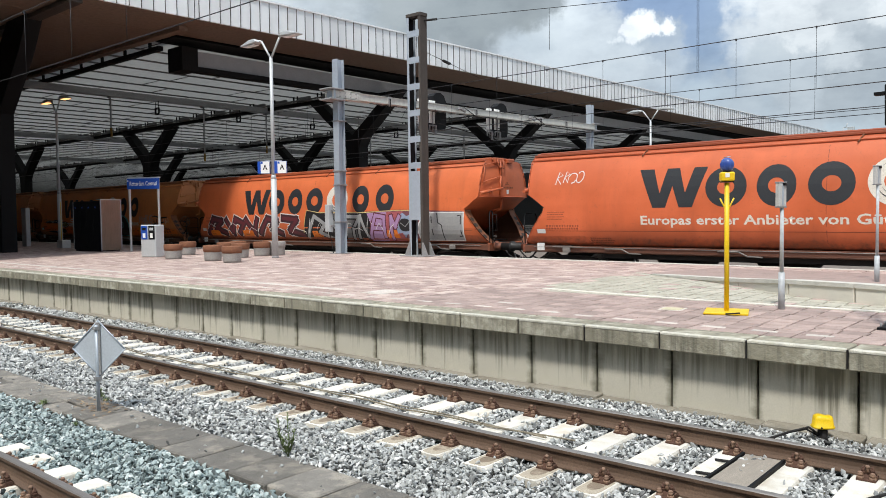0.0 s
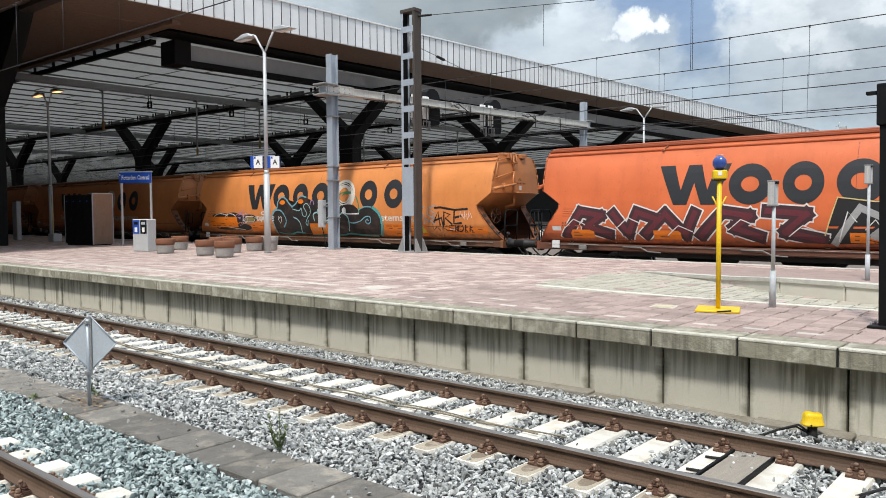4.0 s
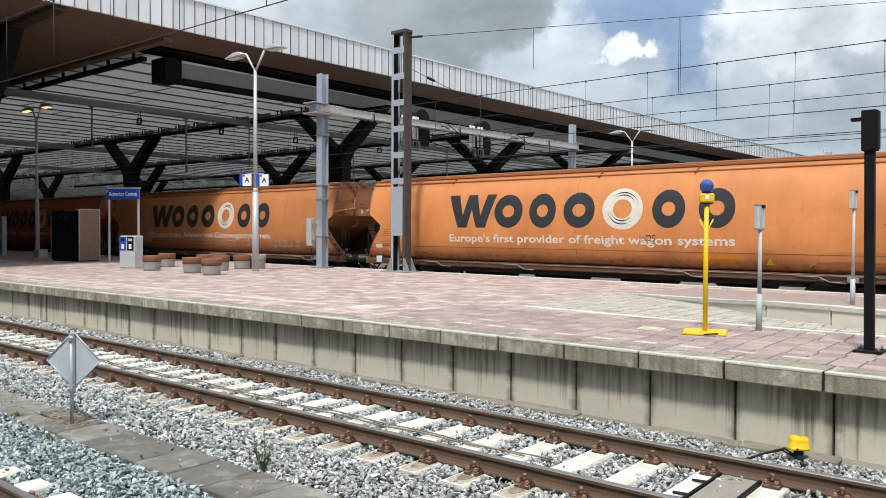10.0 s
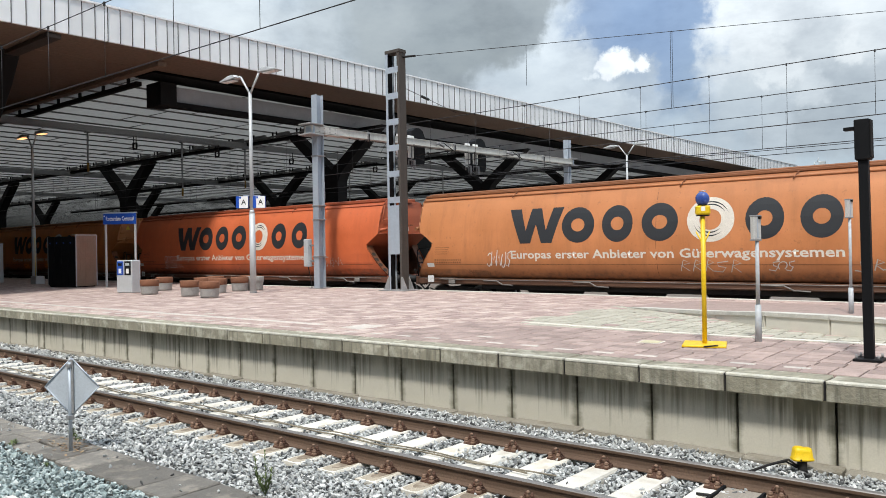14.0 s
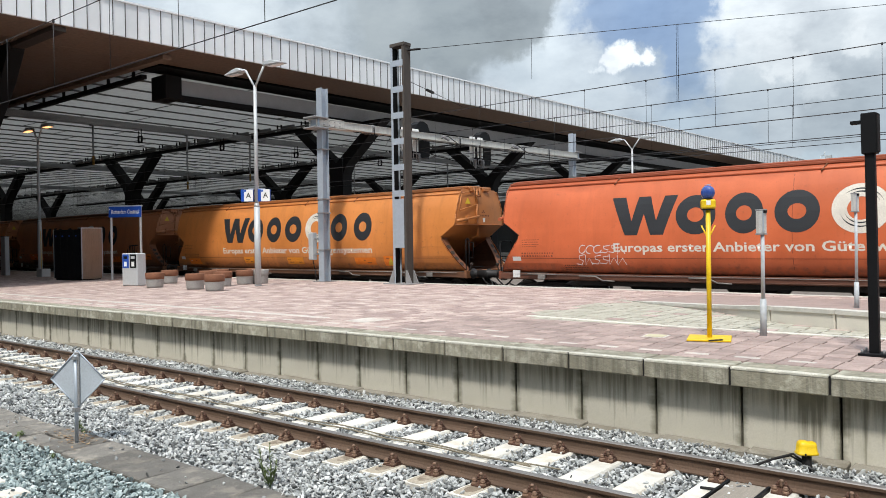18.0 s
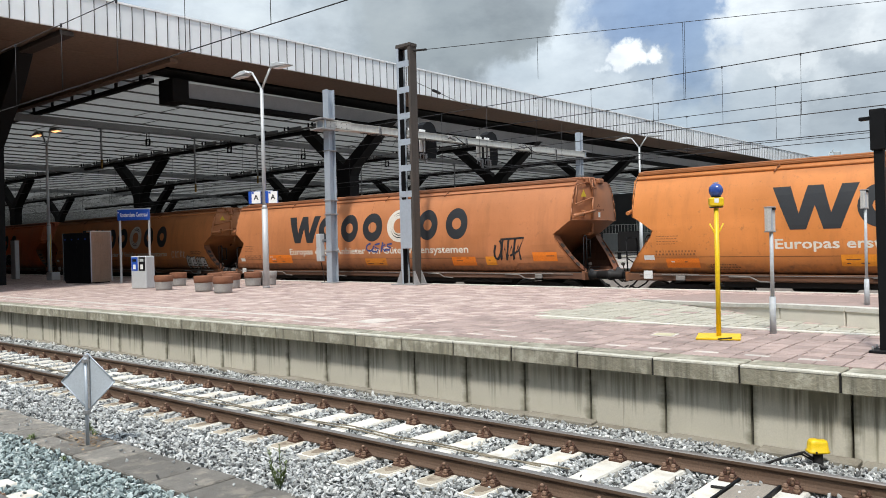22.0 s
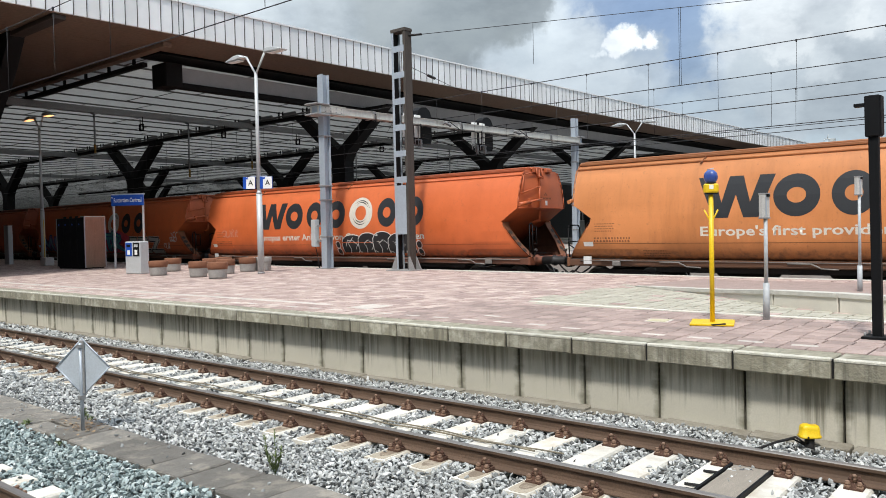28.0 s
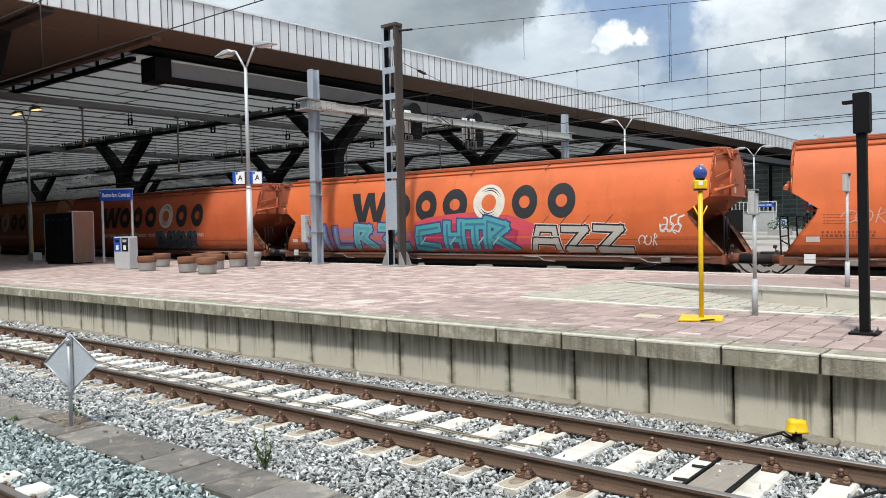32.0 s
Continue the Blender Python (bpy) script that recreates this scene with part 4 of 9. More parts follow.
                part("lug", lug, None, g, at=pose(-37.5 - i * 2.5, gy - 0.1, gz + 0.25))
    # cross beams
    for bx in (-45.5, -72.0, -98.0):
        part("cross_beam", boxm(bx - 0.14, bx + 0.14, 6.0, Y1 - 8, 9.55, 9.95, 0.02), BEAM_GREY, r, "grey cross beam")
    return r


ROOF = roof()


def y_column_mesh():
    bm = bmesh.new()
    prism(bm, [(-0.42, 0.0), (0.42, 0.0), (0.62, 6.6), (0.95, 7.2), (4.1, 9.72), (3.2, 9.72), (0.0, 7.35), (-3.2, 9.72), (-4.1, 9.72), (-0.95, 7.2), (-0.62, 6.6)], -0.38, 0.38, "y")
    return mesh_of("column", bm, DARK_STEEL)


def columns():
    me = y_column_mesh()
    for cy, z in ((34.0, PLAT_Z), (50.0, PLAT_Z), (66.0, PLAT_Z), (82.0, PLAT_Z)):
        for cx in (-36.4, -62.0, -88.0, -114.0):
            c = thing("roof_column", pose(cx, cy, 0), "black steel column forking like a Y under the roof", "column", "roof columns")
            part("stem", me, None, c)
            part("cap", boxm(-4.3, 4.3, -0.2, 0.2, 9.70, 9.76), DARK_STEEL, c)
    bm = bmesh.new()
    arm = [(0.50, 0.0), (0.65, 7.1), (1.2, 7.6), (1.7, 8.1), (2.4, 8.75), (3.2, 9.6), (4.0, 10.7), (4.1, 10.98), (2.0, 10.98), (1.0, 10.0)]
    prism(bm, arm + [(0.0, 9.0)] + [(-x, z) for x, z in arm[::-1]], -0.33, 0.33, "y")
    c = thing("roof_column", pose(-39.0, 14.05, 0), "black steel column forking like a Y under the roof", "column", "roof columns")
    part("stem", bm, DARK_STEEL, c)


columns()


# ---- far platforms and tracks behind the train ----
def far_platform(y0, y1, i):
    p = part("platform_%d" % i, boxm(-150, 60, y0, y1, -0.3, PLAT_Z, 0.02), mat("far_platform", (0.42, 0.38, 0.35), 0.9, scale=2, var=0.2))
    tagged(p, "far station platform of pale concrete", "platform", kind="structure")
    part("edge", boxm(-150, 60, y0 - 0.05, y0 + 0.35, PLAT_Z - 0.15, PLAT_Z + 0.006), COPE_TOP, p)


def near_platform():
    p = part("platform_1", boxm(-40, 30, -7.5, 0.35, -0.3, PLAT_Z, 0.015), CONCRETE)
    tagged(p, "plain concrete platform on which the camera stands", "platform", kind="structure")
    part("edge", boxm(-40, 30, 0.0, 0.38, PLAT_Z - 0.15, PLAT_Z + 0.006), COPE_TOP, p)


near_platform()
far_platform(33.0, 41.8, 2)
far_platform(46.0, 54.0, 3)
far_platform(62.0, 70.0, 4)
far_platform(78.0, 86.0, 5)

# ---- catenary masts and portals ----
def lattice_mast():
    m = thing("lattice_mast", pose(-18.85, 20.6, PLAT_Z), "tall weathered steel catenary mast with batten plates", "catenary mast")
    H, w, d = 8.62, 0.33, 0.35
    for s in (-1, 1):
        bm = bmesh.new()
        prism(bm, [(s * w, -d / 2), (s * w - s * 0.11, -d / 2), (s * w - s * 0.11, -d / 2 + 0.015), (s * w - s * 0.015, -d / 2 + 0.015), (s * w - s * 0.015, d / 2 - 0.015), (s * w - s * 0.10, d / 2 - 0.015), (s * w - s * 0.10, d / 2), (s * w, d / 2)], 0, H, "z")
        bm.normal_update()
        # inner web near black: shade inside the mast put into its colour
        for f in bm.faces:
            if f.normal.x > 0.5 and s < 0:
                f.material_index = 1
        part("channel", bm, [GALV, DARK_STEEL] if s < 0 else MAST_BROWN, m)
    plate = mesh_of("batten", boxm(-w + 0.05, w - 0.06, -d / 2 - 0.012, -d / 2, -0.11, 0.11, 0.004), GALV)
    z = 3.25
    while z < H - 0.3:
        part("batten", plate, None, m, at=pose(0, 0, z))
        z += 0.93
    part("cover_plate", boxm(-w + 0.05, w - 0.1, -d / 2 - 0.014, -d / 2, 1.3, 3.05, 0.004), GALV, m, "flat galvanised cover plate")
    part("cap", boxm(-w - 0.02, w + 0.02, -d / 2 - 0.02, d / 2 + 0.02, H - 0.12, H, 0.01), MAST_BROWN, m)
    for sx in (-1, 1):
        for sy in (-1, 1):
            bm = bmesh.new()
            prism(bm, [(0, 0), (0.30, 0), (0.06, 0.5), (0, 0.5)], -0.02, 0.02, "y")
            part("foot_gusset", bm, GALV_DULL, m, at=pose(sx * (w - 0.05), sy * (d / 2), 0, 0, 0, 0 if sx > 0 else 180))
    part("base_plate", boxm(-0.62, 0.62, -0.42, 0.42, 0.0, 0.035, 0.005), GALV_DULL, m)


lattice_mast()


def h_column(x, y, z1, name="portal_column", low=PLAT_Z):
    c = thing(name, pose(x, y, low), "galvanised steel H-section column of the catenary portal", "column", "catenary portal columns")
    H = z1 - low
    bm = bmesh.new()
    a, b, t = 0.155, 0.17, 0.022
    prism(bm, [(-a, -b), (a, -b), (a, -b + t), (t, -b + t), (t, b - t), (a, b - t), (a, b), (-a, b), (-a, b - t), (-t, b - t), (-t, -b + t), (-a, -b + t)], 0, H, "z")
    part("h_section", bm, GALV, c)
    for z in (1.25, 2.7, 3.25, 5.2):
        if z < H:
            part("clamp_band", boxm(-a - 0.04, a + 0.04, -b - 0.03, b + 0.03, z - 0.025, z + 0.025, 0.004), GALV_DULL, c)
    part("base_plate", boxm(-0.36, 0.36, -0.3, 0.3, 0, 0.03), GALV_DULL, c)
    return c


COL1 = h_column(-23.05, 20.6, 8.36)
COL2 = h_column(-23.05, 40.0, 8.5)


def cabinet_on_column():
    c = thing("junction_box", pose(-23.42, 20.32, 1.62), "grey metal junction box mounted on the steel column", "junction box")
    part("case", boxm(-0.12, 0.12, -0.12, 0.12, 0, 1.08, 0.02), POLE_GREY, c)
    part("door", boxm(-0.10, 0.10, -0.133, -0.12, 0.03, 0.52, 0.005), POLE_GREY, c)
    part("door", boxm(-0.10, 0.10, -0.133, -0.12, 0.56, 1.05, 0.005), POLE_GREY, c)
    part("bracket", boxm(0.12, 0.24, -0.03, 0.10, 0.2, 0.26), GALV_DULL, c)
    part("bracket", boxm(0.12, 0.24, -0.03, 0.10, 0.8, 0.86), GALV_DULL, c)
    part("cable", pipe(bmesh.new(), [(0.0, 0.0, 0.0), (0.05, 0.05, -0.35), (0.10, 0.10, -0.86)], 0.02, 6), RUBBER, c)


cabinet_on_column()


def portal_beam():
    b = thing("portal_beam", pose(-23.05, 0, 0), "long pale steel catenary portal beam between columns", "beam")
    def z_at(y):
        return 6.83 + 0.0125 * (y - 20.1)
    for s in (-1, 1):
        bm = prism(bmesh.new(), [(20.1, z_at(20.1)), (40.4, z_at(40.4)), (40.4, z_at(40.4) + 0.27), (20.1, z_at(20.1) + 0.27)], s * 0.20 - 0.02, s * 0.20 + 0.02, "x")
        part("channel", bm, PORTAL, b)
    for i in range(11):
        y = 21.2 + i * 1.9
        part("spacer", boxm(-0.18, 0.18, y - 0.05, y + 0.05, z_at(y) + 0.04, z_at(y) + 0.22), PORTAL, b)
        part("stiffener", boxm(0.222, 0.232, y - 0.03, y + 0.03, z_at(y) + 0.02, z_at(y) + 0.25), PORTAL, b)
    for dz, nm in ((0.0, "lower_flange"), (0.27, "upper_flange")):
        bm = prism(bmesh.new(), [(20.1, z_at(20.1) + dz - 0.011), (40.4, z_at(40.4) + dz - 0.011), (40.4, z_at(40.4) + dz + 0.011), (20.1, z_at(20.1) + dz + 0.011)], -0.24, 0.25, "x")
        part(nm, bm, PORTAL, b)
    # splice plate and clamps at the two columns
    part("splice_plate", boxm(0.234, 0.250, 20.25, 21.55, 6.80, 7.16, 0.004), PORTAL, b)
    bolt = mesh_of("bolt", rod(bmesh.new(), (0.24, 0, 0), (0.275, 0, 0), 0.022, n=6), GALV_DULL)
    for j in range(4):
        for zz in (6.90, 7.05):
            part("bolt", bolt, None, b, at=pose(0, 20.45 + 0.28 * j, zz))
    for y0 in (20.2, 40.3):
        part("end_plate", boxm(-0.27, 0.27, y0 - 0.05, y0 + 0.02, z_at(y0) - 0.06, z_at(y0) + 0.33, 0.01), GALV, b)
        for dz in (-0.10, 0.30):
            part("column_clamp", boxm(-0.34, 0.34, y0 - 0.30, y0 + 0.42, z_at(y0) + dz, z_at(y0) + dz + 0.06, 0.012), GALV_DULL, b, "dull galvanised clamp round the column")
    ime = mesh_of("insulator", lathe(bmesh.new(), [(0.02, 0)] + [(0.075 if i % 2 else 0.042, 0.03 * i) for i in range(1, 14)] + [(0.02, 0.45)], 10), GALV_DULL)
    # tension gear: white plates behind the beam, insulators and yokes under it
    for y in (25.75, 26.5, 30.75, 31.4):
        z = z_at(y)
        part("weight_plate", boxm(-0.36, -0.30, y - 0.20, y + 0.20, z - 0.52, z + 0.50, 0.012), SIGN_WHITE, b, "white plate behind the beam")
        part("hanger", rods([((-0.28, y, z - 0.95), (-0.28, y, z + 0.02)), ((0.2, y, z + 0.02), (-0.30, y, z + 0.02))], 0.025, 6), GALV_DULL, b)
        part("insulator", ime, None, b, at=pose(-0.28, y + 0.18, z - 1.05))
        part("yoke", rods([((-0.28, y - 0.22, z - 0.62), (-0.28, y + 0.24, z - 0.62)), ((-0.28, y - 0.22, z - 0.62), (-0.28, y - 0.22, z - 0.85))], 0.028, 6), GALV_DULL, b)
    for y in (27.1, 31.95):
        bm = prism(bmesh.new(), [(y - 0.42, 6.15), (y + 0.42, 6.15), (y + 0.50, 6.4), (y + 0.50, 7.45), (y + 0.36, 7.72), (y + 0.10, 7.84), (y - 0.16, 7.82), (y - 0.40, 7.66), (y - 0.48, 7.4), (y - 0.48, 6.4)], -0.85, -0.42, "x")
        part("switch_housing", bm, BLACK_PAINT, b, "black switch housing behind the beam")
    for y in (23.2, 24.6, 29.0, 34.5, 37.0):
        part("beam_clamp", boxm(-0.26, 0.26, y - 0.07, y + 0.07, z_at(y) - 0.03, z_at(y) + 0.30, 0.01), GALV_DULL, b)
        part("drop_rod", rods([((0.3, y, z_at(y) - 0.42), (0.3, y, z_at(y) + 0.20)), ((0.0, y, z_at(y) + 0.18), (0.3, y, z_at(y) + 0.18))], 0.018, 6), DARK_STEEL, b)
    # strain insulators and cables lying along the beam
    for y, l in ((27.6, 1.3), (33.3, 1.5)):
        part("cable", pipe(bmesh.new(), [(0.28, y, z_at(y) + 0.10), (0.36, y + 0.3 * l, z_at(y) + 0.24), (0.40, y + 0.6 * l, z_at(y) + 0.06), (0.34, y + l, z_at(y) - 0.10), (0.30, y + 1.8 * l, z_at(y) - 0.04)], 0.02, 6), RUBBER, b)
        for j in range(5):
            part("strain_insulator", rods([((0.36, y + 0.10 * j, z_at(y) + 0.20 - 0.03 * j), (0.36, y + 0.10 * j + 0.05, z_at(y) + 0.185 - 0.03 * j))], 0.065, 8), GALV_DULL, b)
    part("tie_rod", rods([((0.30, 22.0, z_at(22) - 0.09), (0.30, 39.5, z_at(39.5) - 0.09))], 0.016, 6), DARK_STEEL, b)
    for y in (26, 30.5):
        part("registration_arm", rods([((0.4, y, 6.3), (1.9, y + 0.9, 5.75)), ((0.4, y, 6.4), (2.2, y + 0.4, 6.5)), ((0.3, y, 6.3), (0.3, y, z_at(y)))], 0.022, 6), DARK_STEEL, b)


portal_beam()


# ---- overhead wires ----
def wire(x0, y0, z0, x1, y1, z1, sag=0.0, r=0.008, n=10):
    n = n if sag else 1
    bm = bmesh.new()
    pts = []
    for i in range(n + 1):
        f = i / n
        pts.append((x0 + (x1 - x0) * f, y0 + (y1 - y0) * f, z0 + (z1 - z0) * f - sag * 4 * f * (1 - f)))
    pipe(bm, pts, r, 5)
    return bm


def catenary(name, y, z_carry, z_contact, x0, x1, step, slope=0.0, r=0.012, phase=0.0):
    c = thing(name, pose(0, 0, 0), "overhead catenary wires with thin droppers", "overhead wire", "overhead wires")
    part("carrier_wire", wire(x0, y, z_carry, x1, y + slope * (x1 - x0), z_carry, 0.0, r), WIRE, c)
    part("contact_wire", wire(x0, y, z_contact, x1, y + slope * (x1 - x0), z_contact, 0.0, r), WIRE, c)
    x = x0 + phase
    while x < x1:
        yy = y + slope * (x - x0)
        d = part("dropper", rods([((x, yy, z_contact), (x, yy, z_carry))], 0.006, 5), WIRE, c)
        part("clamp", boxm(x - 0.02, x + 0.02, yy - 0.015, yy + 0.015, z_carry - 0.05, z_carry + 0.02), WIRE, d)
        x += step


catenary("catenary_wire", 7.0, 6.75, 5.43, -70, 30, 2.22, 0.0, 0.009, 1.04)
catenary("catenary_wire", 23.9, 7.27, 5.57, -70, 30, 2.21, -0.013, 0.014, 1.9)
catenary("catenary_wire", 27.4, 7.25, 5.45, -70, 40, 4.2, 0, 0.015, 3.0)
catenary("catenary_wire", 31.0, 7.2, 5.62, -70, 60, 4.4, 0, 0.014, 0.0)
catenary("catenary_wire", 44.0, 7.3, 5.6, -70, 60, 7.0, 0, 0.018, 0.0)


# ---- lamp posts ----
def twin_lamp(x, y, base, ztop, name, label, rz=0.0, collar=True, lit=False):
    l = thing(name, pose(x, y, base, 0, 0, rz), label, "street lamp", "platform lamps")
    H = ztop - base
    bm = bmesh.new()
    rod(bm, (0, 0, 0), (0, 0, 2.85), 0.115, 0.105, 14)
    rod(bm, (0, 0, 2.85), (0, 0, 2.98), 0.105, 0.075, 14)
    rod(bm, (0, 0, 2.98), (0, 0, H - 0.0), 0.075, 0.058, 14)
    part("pole", bm, POLE_GREY, l)
    part("collar", lathe(bmesh.new(), [(0.13, 0), (0.13, 0.04), (0.118, 0.06)], 14), GALV_DULL, l)
    for s in (-1, 1):
        a = part("arm", rods([((0, 0, H - 0.06), (s * 0.52, 0, H + 0.62)), ((s * 0.52, 0, H + 0.62), (s * 0.72, 0, H + 0.68))], 0.038, 10), POLE_GREY, l)
        bm = bmesh.new()
        prism(bm, [(0.62, H + 0.62), (0.78, H + 0.74), (1.10, H + 0.74), (1.62, H + 0.60), (1.60, H + 0.56), (0.8, H + 0.60)], -0.17, 0.17, "y")
        bmesh.ops.bevel(bm, geom=list(bm.edges), offset=0.02, segments=1, affect="EDGES")
        if s < 0:
            bmesh.ops.transform(bm, matrix=Matrix.Rotation(math.pi, 4, "Z"), verts=bm.verts)
        h = part("lamp_head", bm, POLE_GREY, l)
        part("lens", boxm(min(s * 0.85, s * 1.5), max(s * 0.85, s * 1.5), -0.12, 0.12, H + 0.545, H + 0.565), LAMP_GLOW if lit else SIGN_WHITE, h)
    return l


LAMP_A = twin_lamp(-22.85, 17.24, PLAT_Z, 7.95, "platform_lamp", "tall pale grey lamp post with two angled heads on the platform")
LAMP_B = twin_lamp(-42.15, 17.9, PLAT_Z, 7.9, "platform_lamp", "tall grey lamp post with two lit warm heads under the roof", lit=True)
LAMP_C = twin_lamp(-22.4, 46.5, PLAT_Z, 8.1, "platform_lamp", "distant pale lamp post with two angled heads")
LAMP_D = twin_lamp(-17.1, 84.0, PLAT_Z, 7.2, "platform_lamp", "slim grey lamp post with two arms on the far platform")
LAMP_E = twin_lamp(-19.7, 64.0, PLAT_Z, 7.2, "platform_lamp", "pale lamp post with two angled heads on a far platform")
part("socket_box", boxm(0.13, 0.75, -0.25, 0.2, 0.0, 0.42, 0.02), POLE_GREY, LAMP_B, "pale grey socket box")
part("spiral_tape", rods([((0.12, 0, 0.4), (0.13, 0, 2.4))], 0.02, 6), YELLOW, LAMP_B, "thin yellow strip")


def text_mesh(s, size, align="CENTER", squash=1.0, bold=0.0):
    cu = bpy.data.curves.new("lettering", "FONT")
    cu.body, cu.size, cu.align_x, cu.align_y = s, size, align, "CENTER"
    cu.resolution_u = 2
    cu.offset = bold
    ob = bpy.data.objects.new("lettering", cu)
    scene.collection.objects.link(ob)
    bpy.context.view_layer.update()
    me = bpy.data.meshes.new_from_object(ob.evaluated_get(bpy.context.evaluated_depsgraph_get()))
    bpy.data.objects.remove(ob)
    bpy.data.curves.remove(cu)
    me.transform(Matrix.Diagonal((squash, 1, 1, 1)))
    return me


def text_part(name, s, size, material, parent, at, squash=1.0):
    me = text_mesh(s, size, squash=squash, bold=0.004)
    me.materials.clear()
    me.materials.append(material)
    return part(name, me, None, parent, at=at)


def platform_letter_sign(dx, rz):
    s = thing("letter_sign", pose(-22.85, 17.24, 4.02, 0, 0, rz) @ Matrix.Diagonal((0.85, 1, 0.9, 1)), "small blue and white platform letter sign on the lamp post", "sign", "platform letter signs")
    part("panel", boxm(dx - 0.30, dx + 0.22, -0.06, 0.06, -0.24, 0.24, 0.01), SIGN_BLUE, s)
    f = part("white_field", boxm(dx - 0.16, dx + 0.215, -0.068, -0.06, -0.235, 0.235), SIGN_WHITE, s)
    text_part("letter", "A", 0.29, BLACK_PAINT, f, pose(dx + 0.03, -0.072, -0.01, 90, 0, 0))
    part("pictogram", boxm(dx - 0.15, dx - 0.07, -0.072, -0.068, 0.14, 0.22), SIGN_BLUE, f)
    part("bracket", boxm(min(0, dx), max(0, dx), -0.02, 0.02, 0.24, 0.28), GALV, s)


platform_letter_sign(-0.36, 38)
platform_letter_sign(0.36, 38)


def station_sign():
    s = thing("station_sign", pose(-33.2, 17.85, PLAT_Z, 0, 0, 30), "blue enamel station name sign with white letters on two posts", "sign")
    for x in (-0.72, 0.72):
        part("post", boxm(x - 0.035, x + 0.035, -0.05, 0.05, 0, 3.36, 0.01), POLE_GREY, s)
    p = part("panel", boxm(-0.80, 0.80, -0.075, -0.05, 2.82, 3.30, 0.01), SIGN_BLUE, s)
    text_part("name", "Rotterdam Centraal", 0.27, SIGN_WHITE, p, pose(0.02, -0.08, 3.06, 90, 0, 0), 0.62)
    part("dot", boxm(-0.77, -0.72, -0.079, -0.075, 3.16, 3.22), SIGN_WHITE, p)
    part("top_rail", boxm(-0.81, 0.81, -0.03, 0.03, 3.30, 3.36), POLE_GREY, s)


station_sign()


def waste_station():
    b = thing("recycling_bin", pose(-28.05, 15.47, PLAT_Z, 0, 0, 12), "grey metal double litter bin with blue and black flaps", "litter bin")
    part("body", boxm(-0.42, 0.40, -0.32, 0.12, 0, 1.24, 0.03), POLE_GREY, b)
    for x, m in ((-0.2, SIGN_BLUE), (0.2, BLACK_PAINT)):
        f = part("front_panel", boxm(x - 0.17, x + 0.17, -0.335, -0.32, 0.68, 1.2, 0.006), m, b)
        part("slot", boxm(x - 0.10, x + 0.10, -0.342, -0.335, 1.03, 1.13), BLACK_PAINT if m is SIGN_BLUE else POLE_GREY, f)
        part("pictogram", boxm(x - 0.07, x + 0.07, -0.342, -0.335, 0.74, 0.92), SIGN_WHITE, f)


waste_station()


def lockers():
    c = thing("switch_cabinet", pose(-36.05, 17.1, PLAT_Z, 0, 0, 10), "large dark cabinet with four doors and a bronze side panel", "cabinet")
    part("body", boxm(-1.0, 0.98, -0.62, 0.42, 0.08, 2.32, 0.02), BLACK_PAINT, c)
    part("plinth", boxm(-0.95, 0.95, -0.58, 0.38, 0.0, 0.1), DARK_STEEL, c)
    for i in range(4):
        x = -0.99 + i * 0.49
        d = part("door", boxm(x + 0.01, x + 0.48, -0.64, -0.62, 0.12, 2.28, 0.006), BLACK_PAINT, c)
        part("handle", boxm(x + 0.40, x + 0.43, -0.67, -0.64, 1.1, 1.3), DARK_STEEL, d)
        part("label_plate", boxm(x + 0.12, x + 0.20, -0.646, -0.64, 2.0, 2.06), SIGN_BLUE, d)
    part("side_panel", boxm(0.98, 1.02, -0.64, 0.44, 0.05, 2.36, 0.008), BRONZE, c, "bronze coloured end panel")
    for y in (-0.65, 0.41):
        part("edge_trim", boxm(1.02, 1.035, y, y + 0.04, 0.05, 2.36), GALV, c, "pale metal edge trim")
    part("edge_trim", boxm(-1.0, -0.97, -0.66, -0.64, 0.08, 2.32), GALV_DULL, c)
    part("top_panel", boxm(0.75, 1.02, -0.64, 0.44, 2.36, 2.40), POLE_GREY, c, "pale top strip")


lockers()


def ticket_post():
    p = thing("grey_post", pose(-46.6, 17.9, PLAT_Z), "plain grey rectangular post under the roof", "post")
    part("body", boxm(-0.3, 0.3, -0.12, 0.12, 0, 2.15, 0.02), POLE_GREY, p)
    part("cap", boxm(-0.31, 0.31, -0.13, 0.13, 2.15, 2.19, 0.005), GALV_DULL, p)


ticket_post()


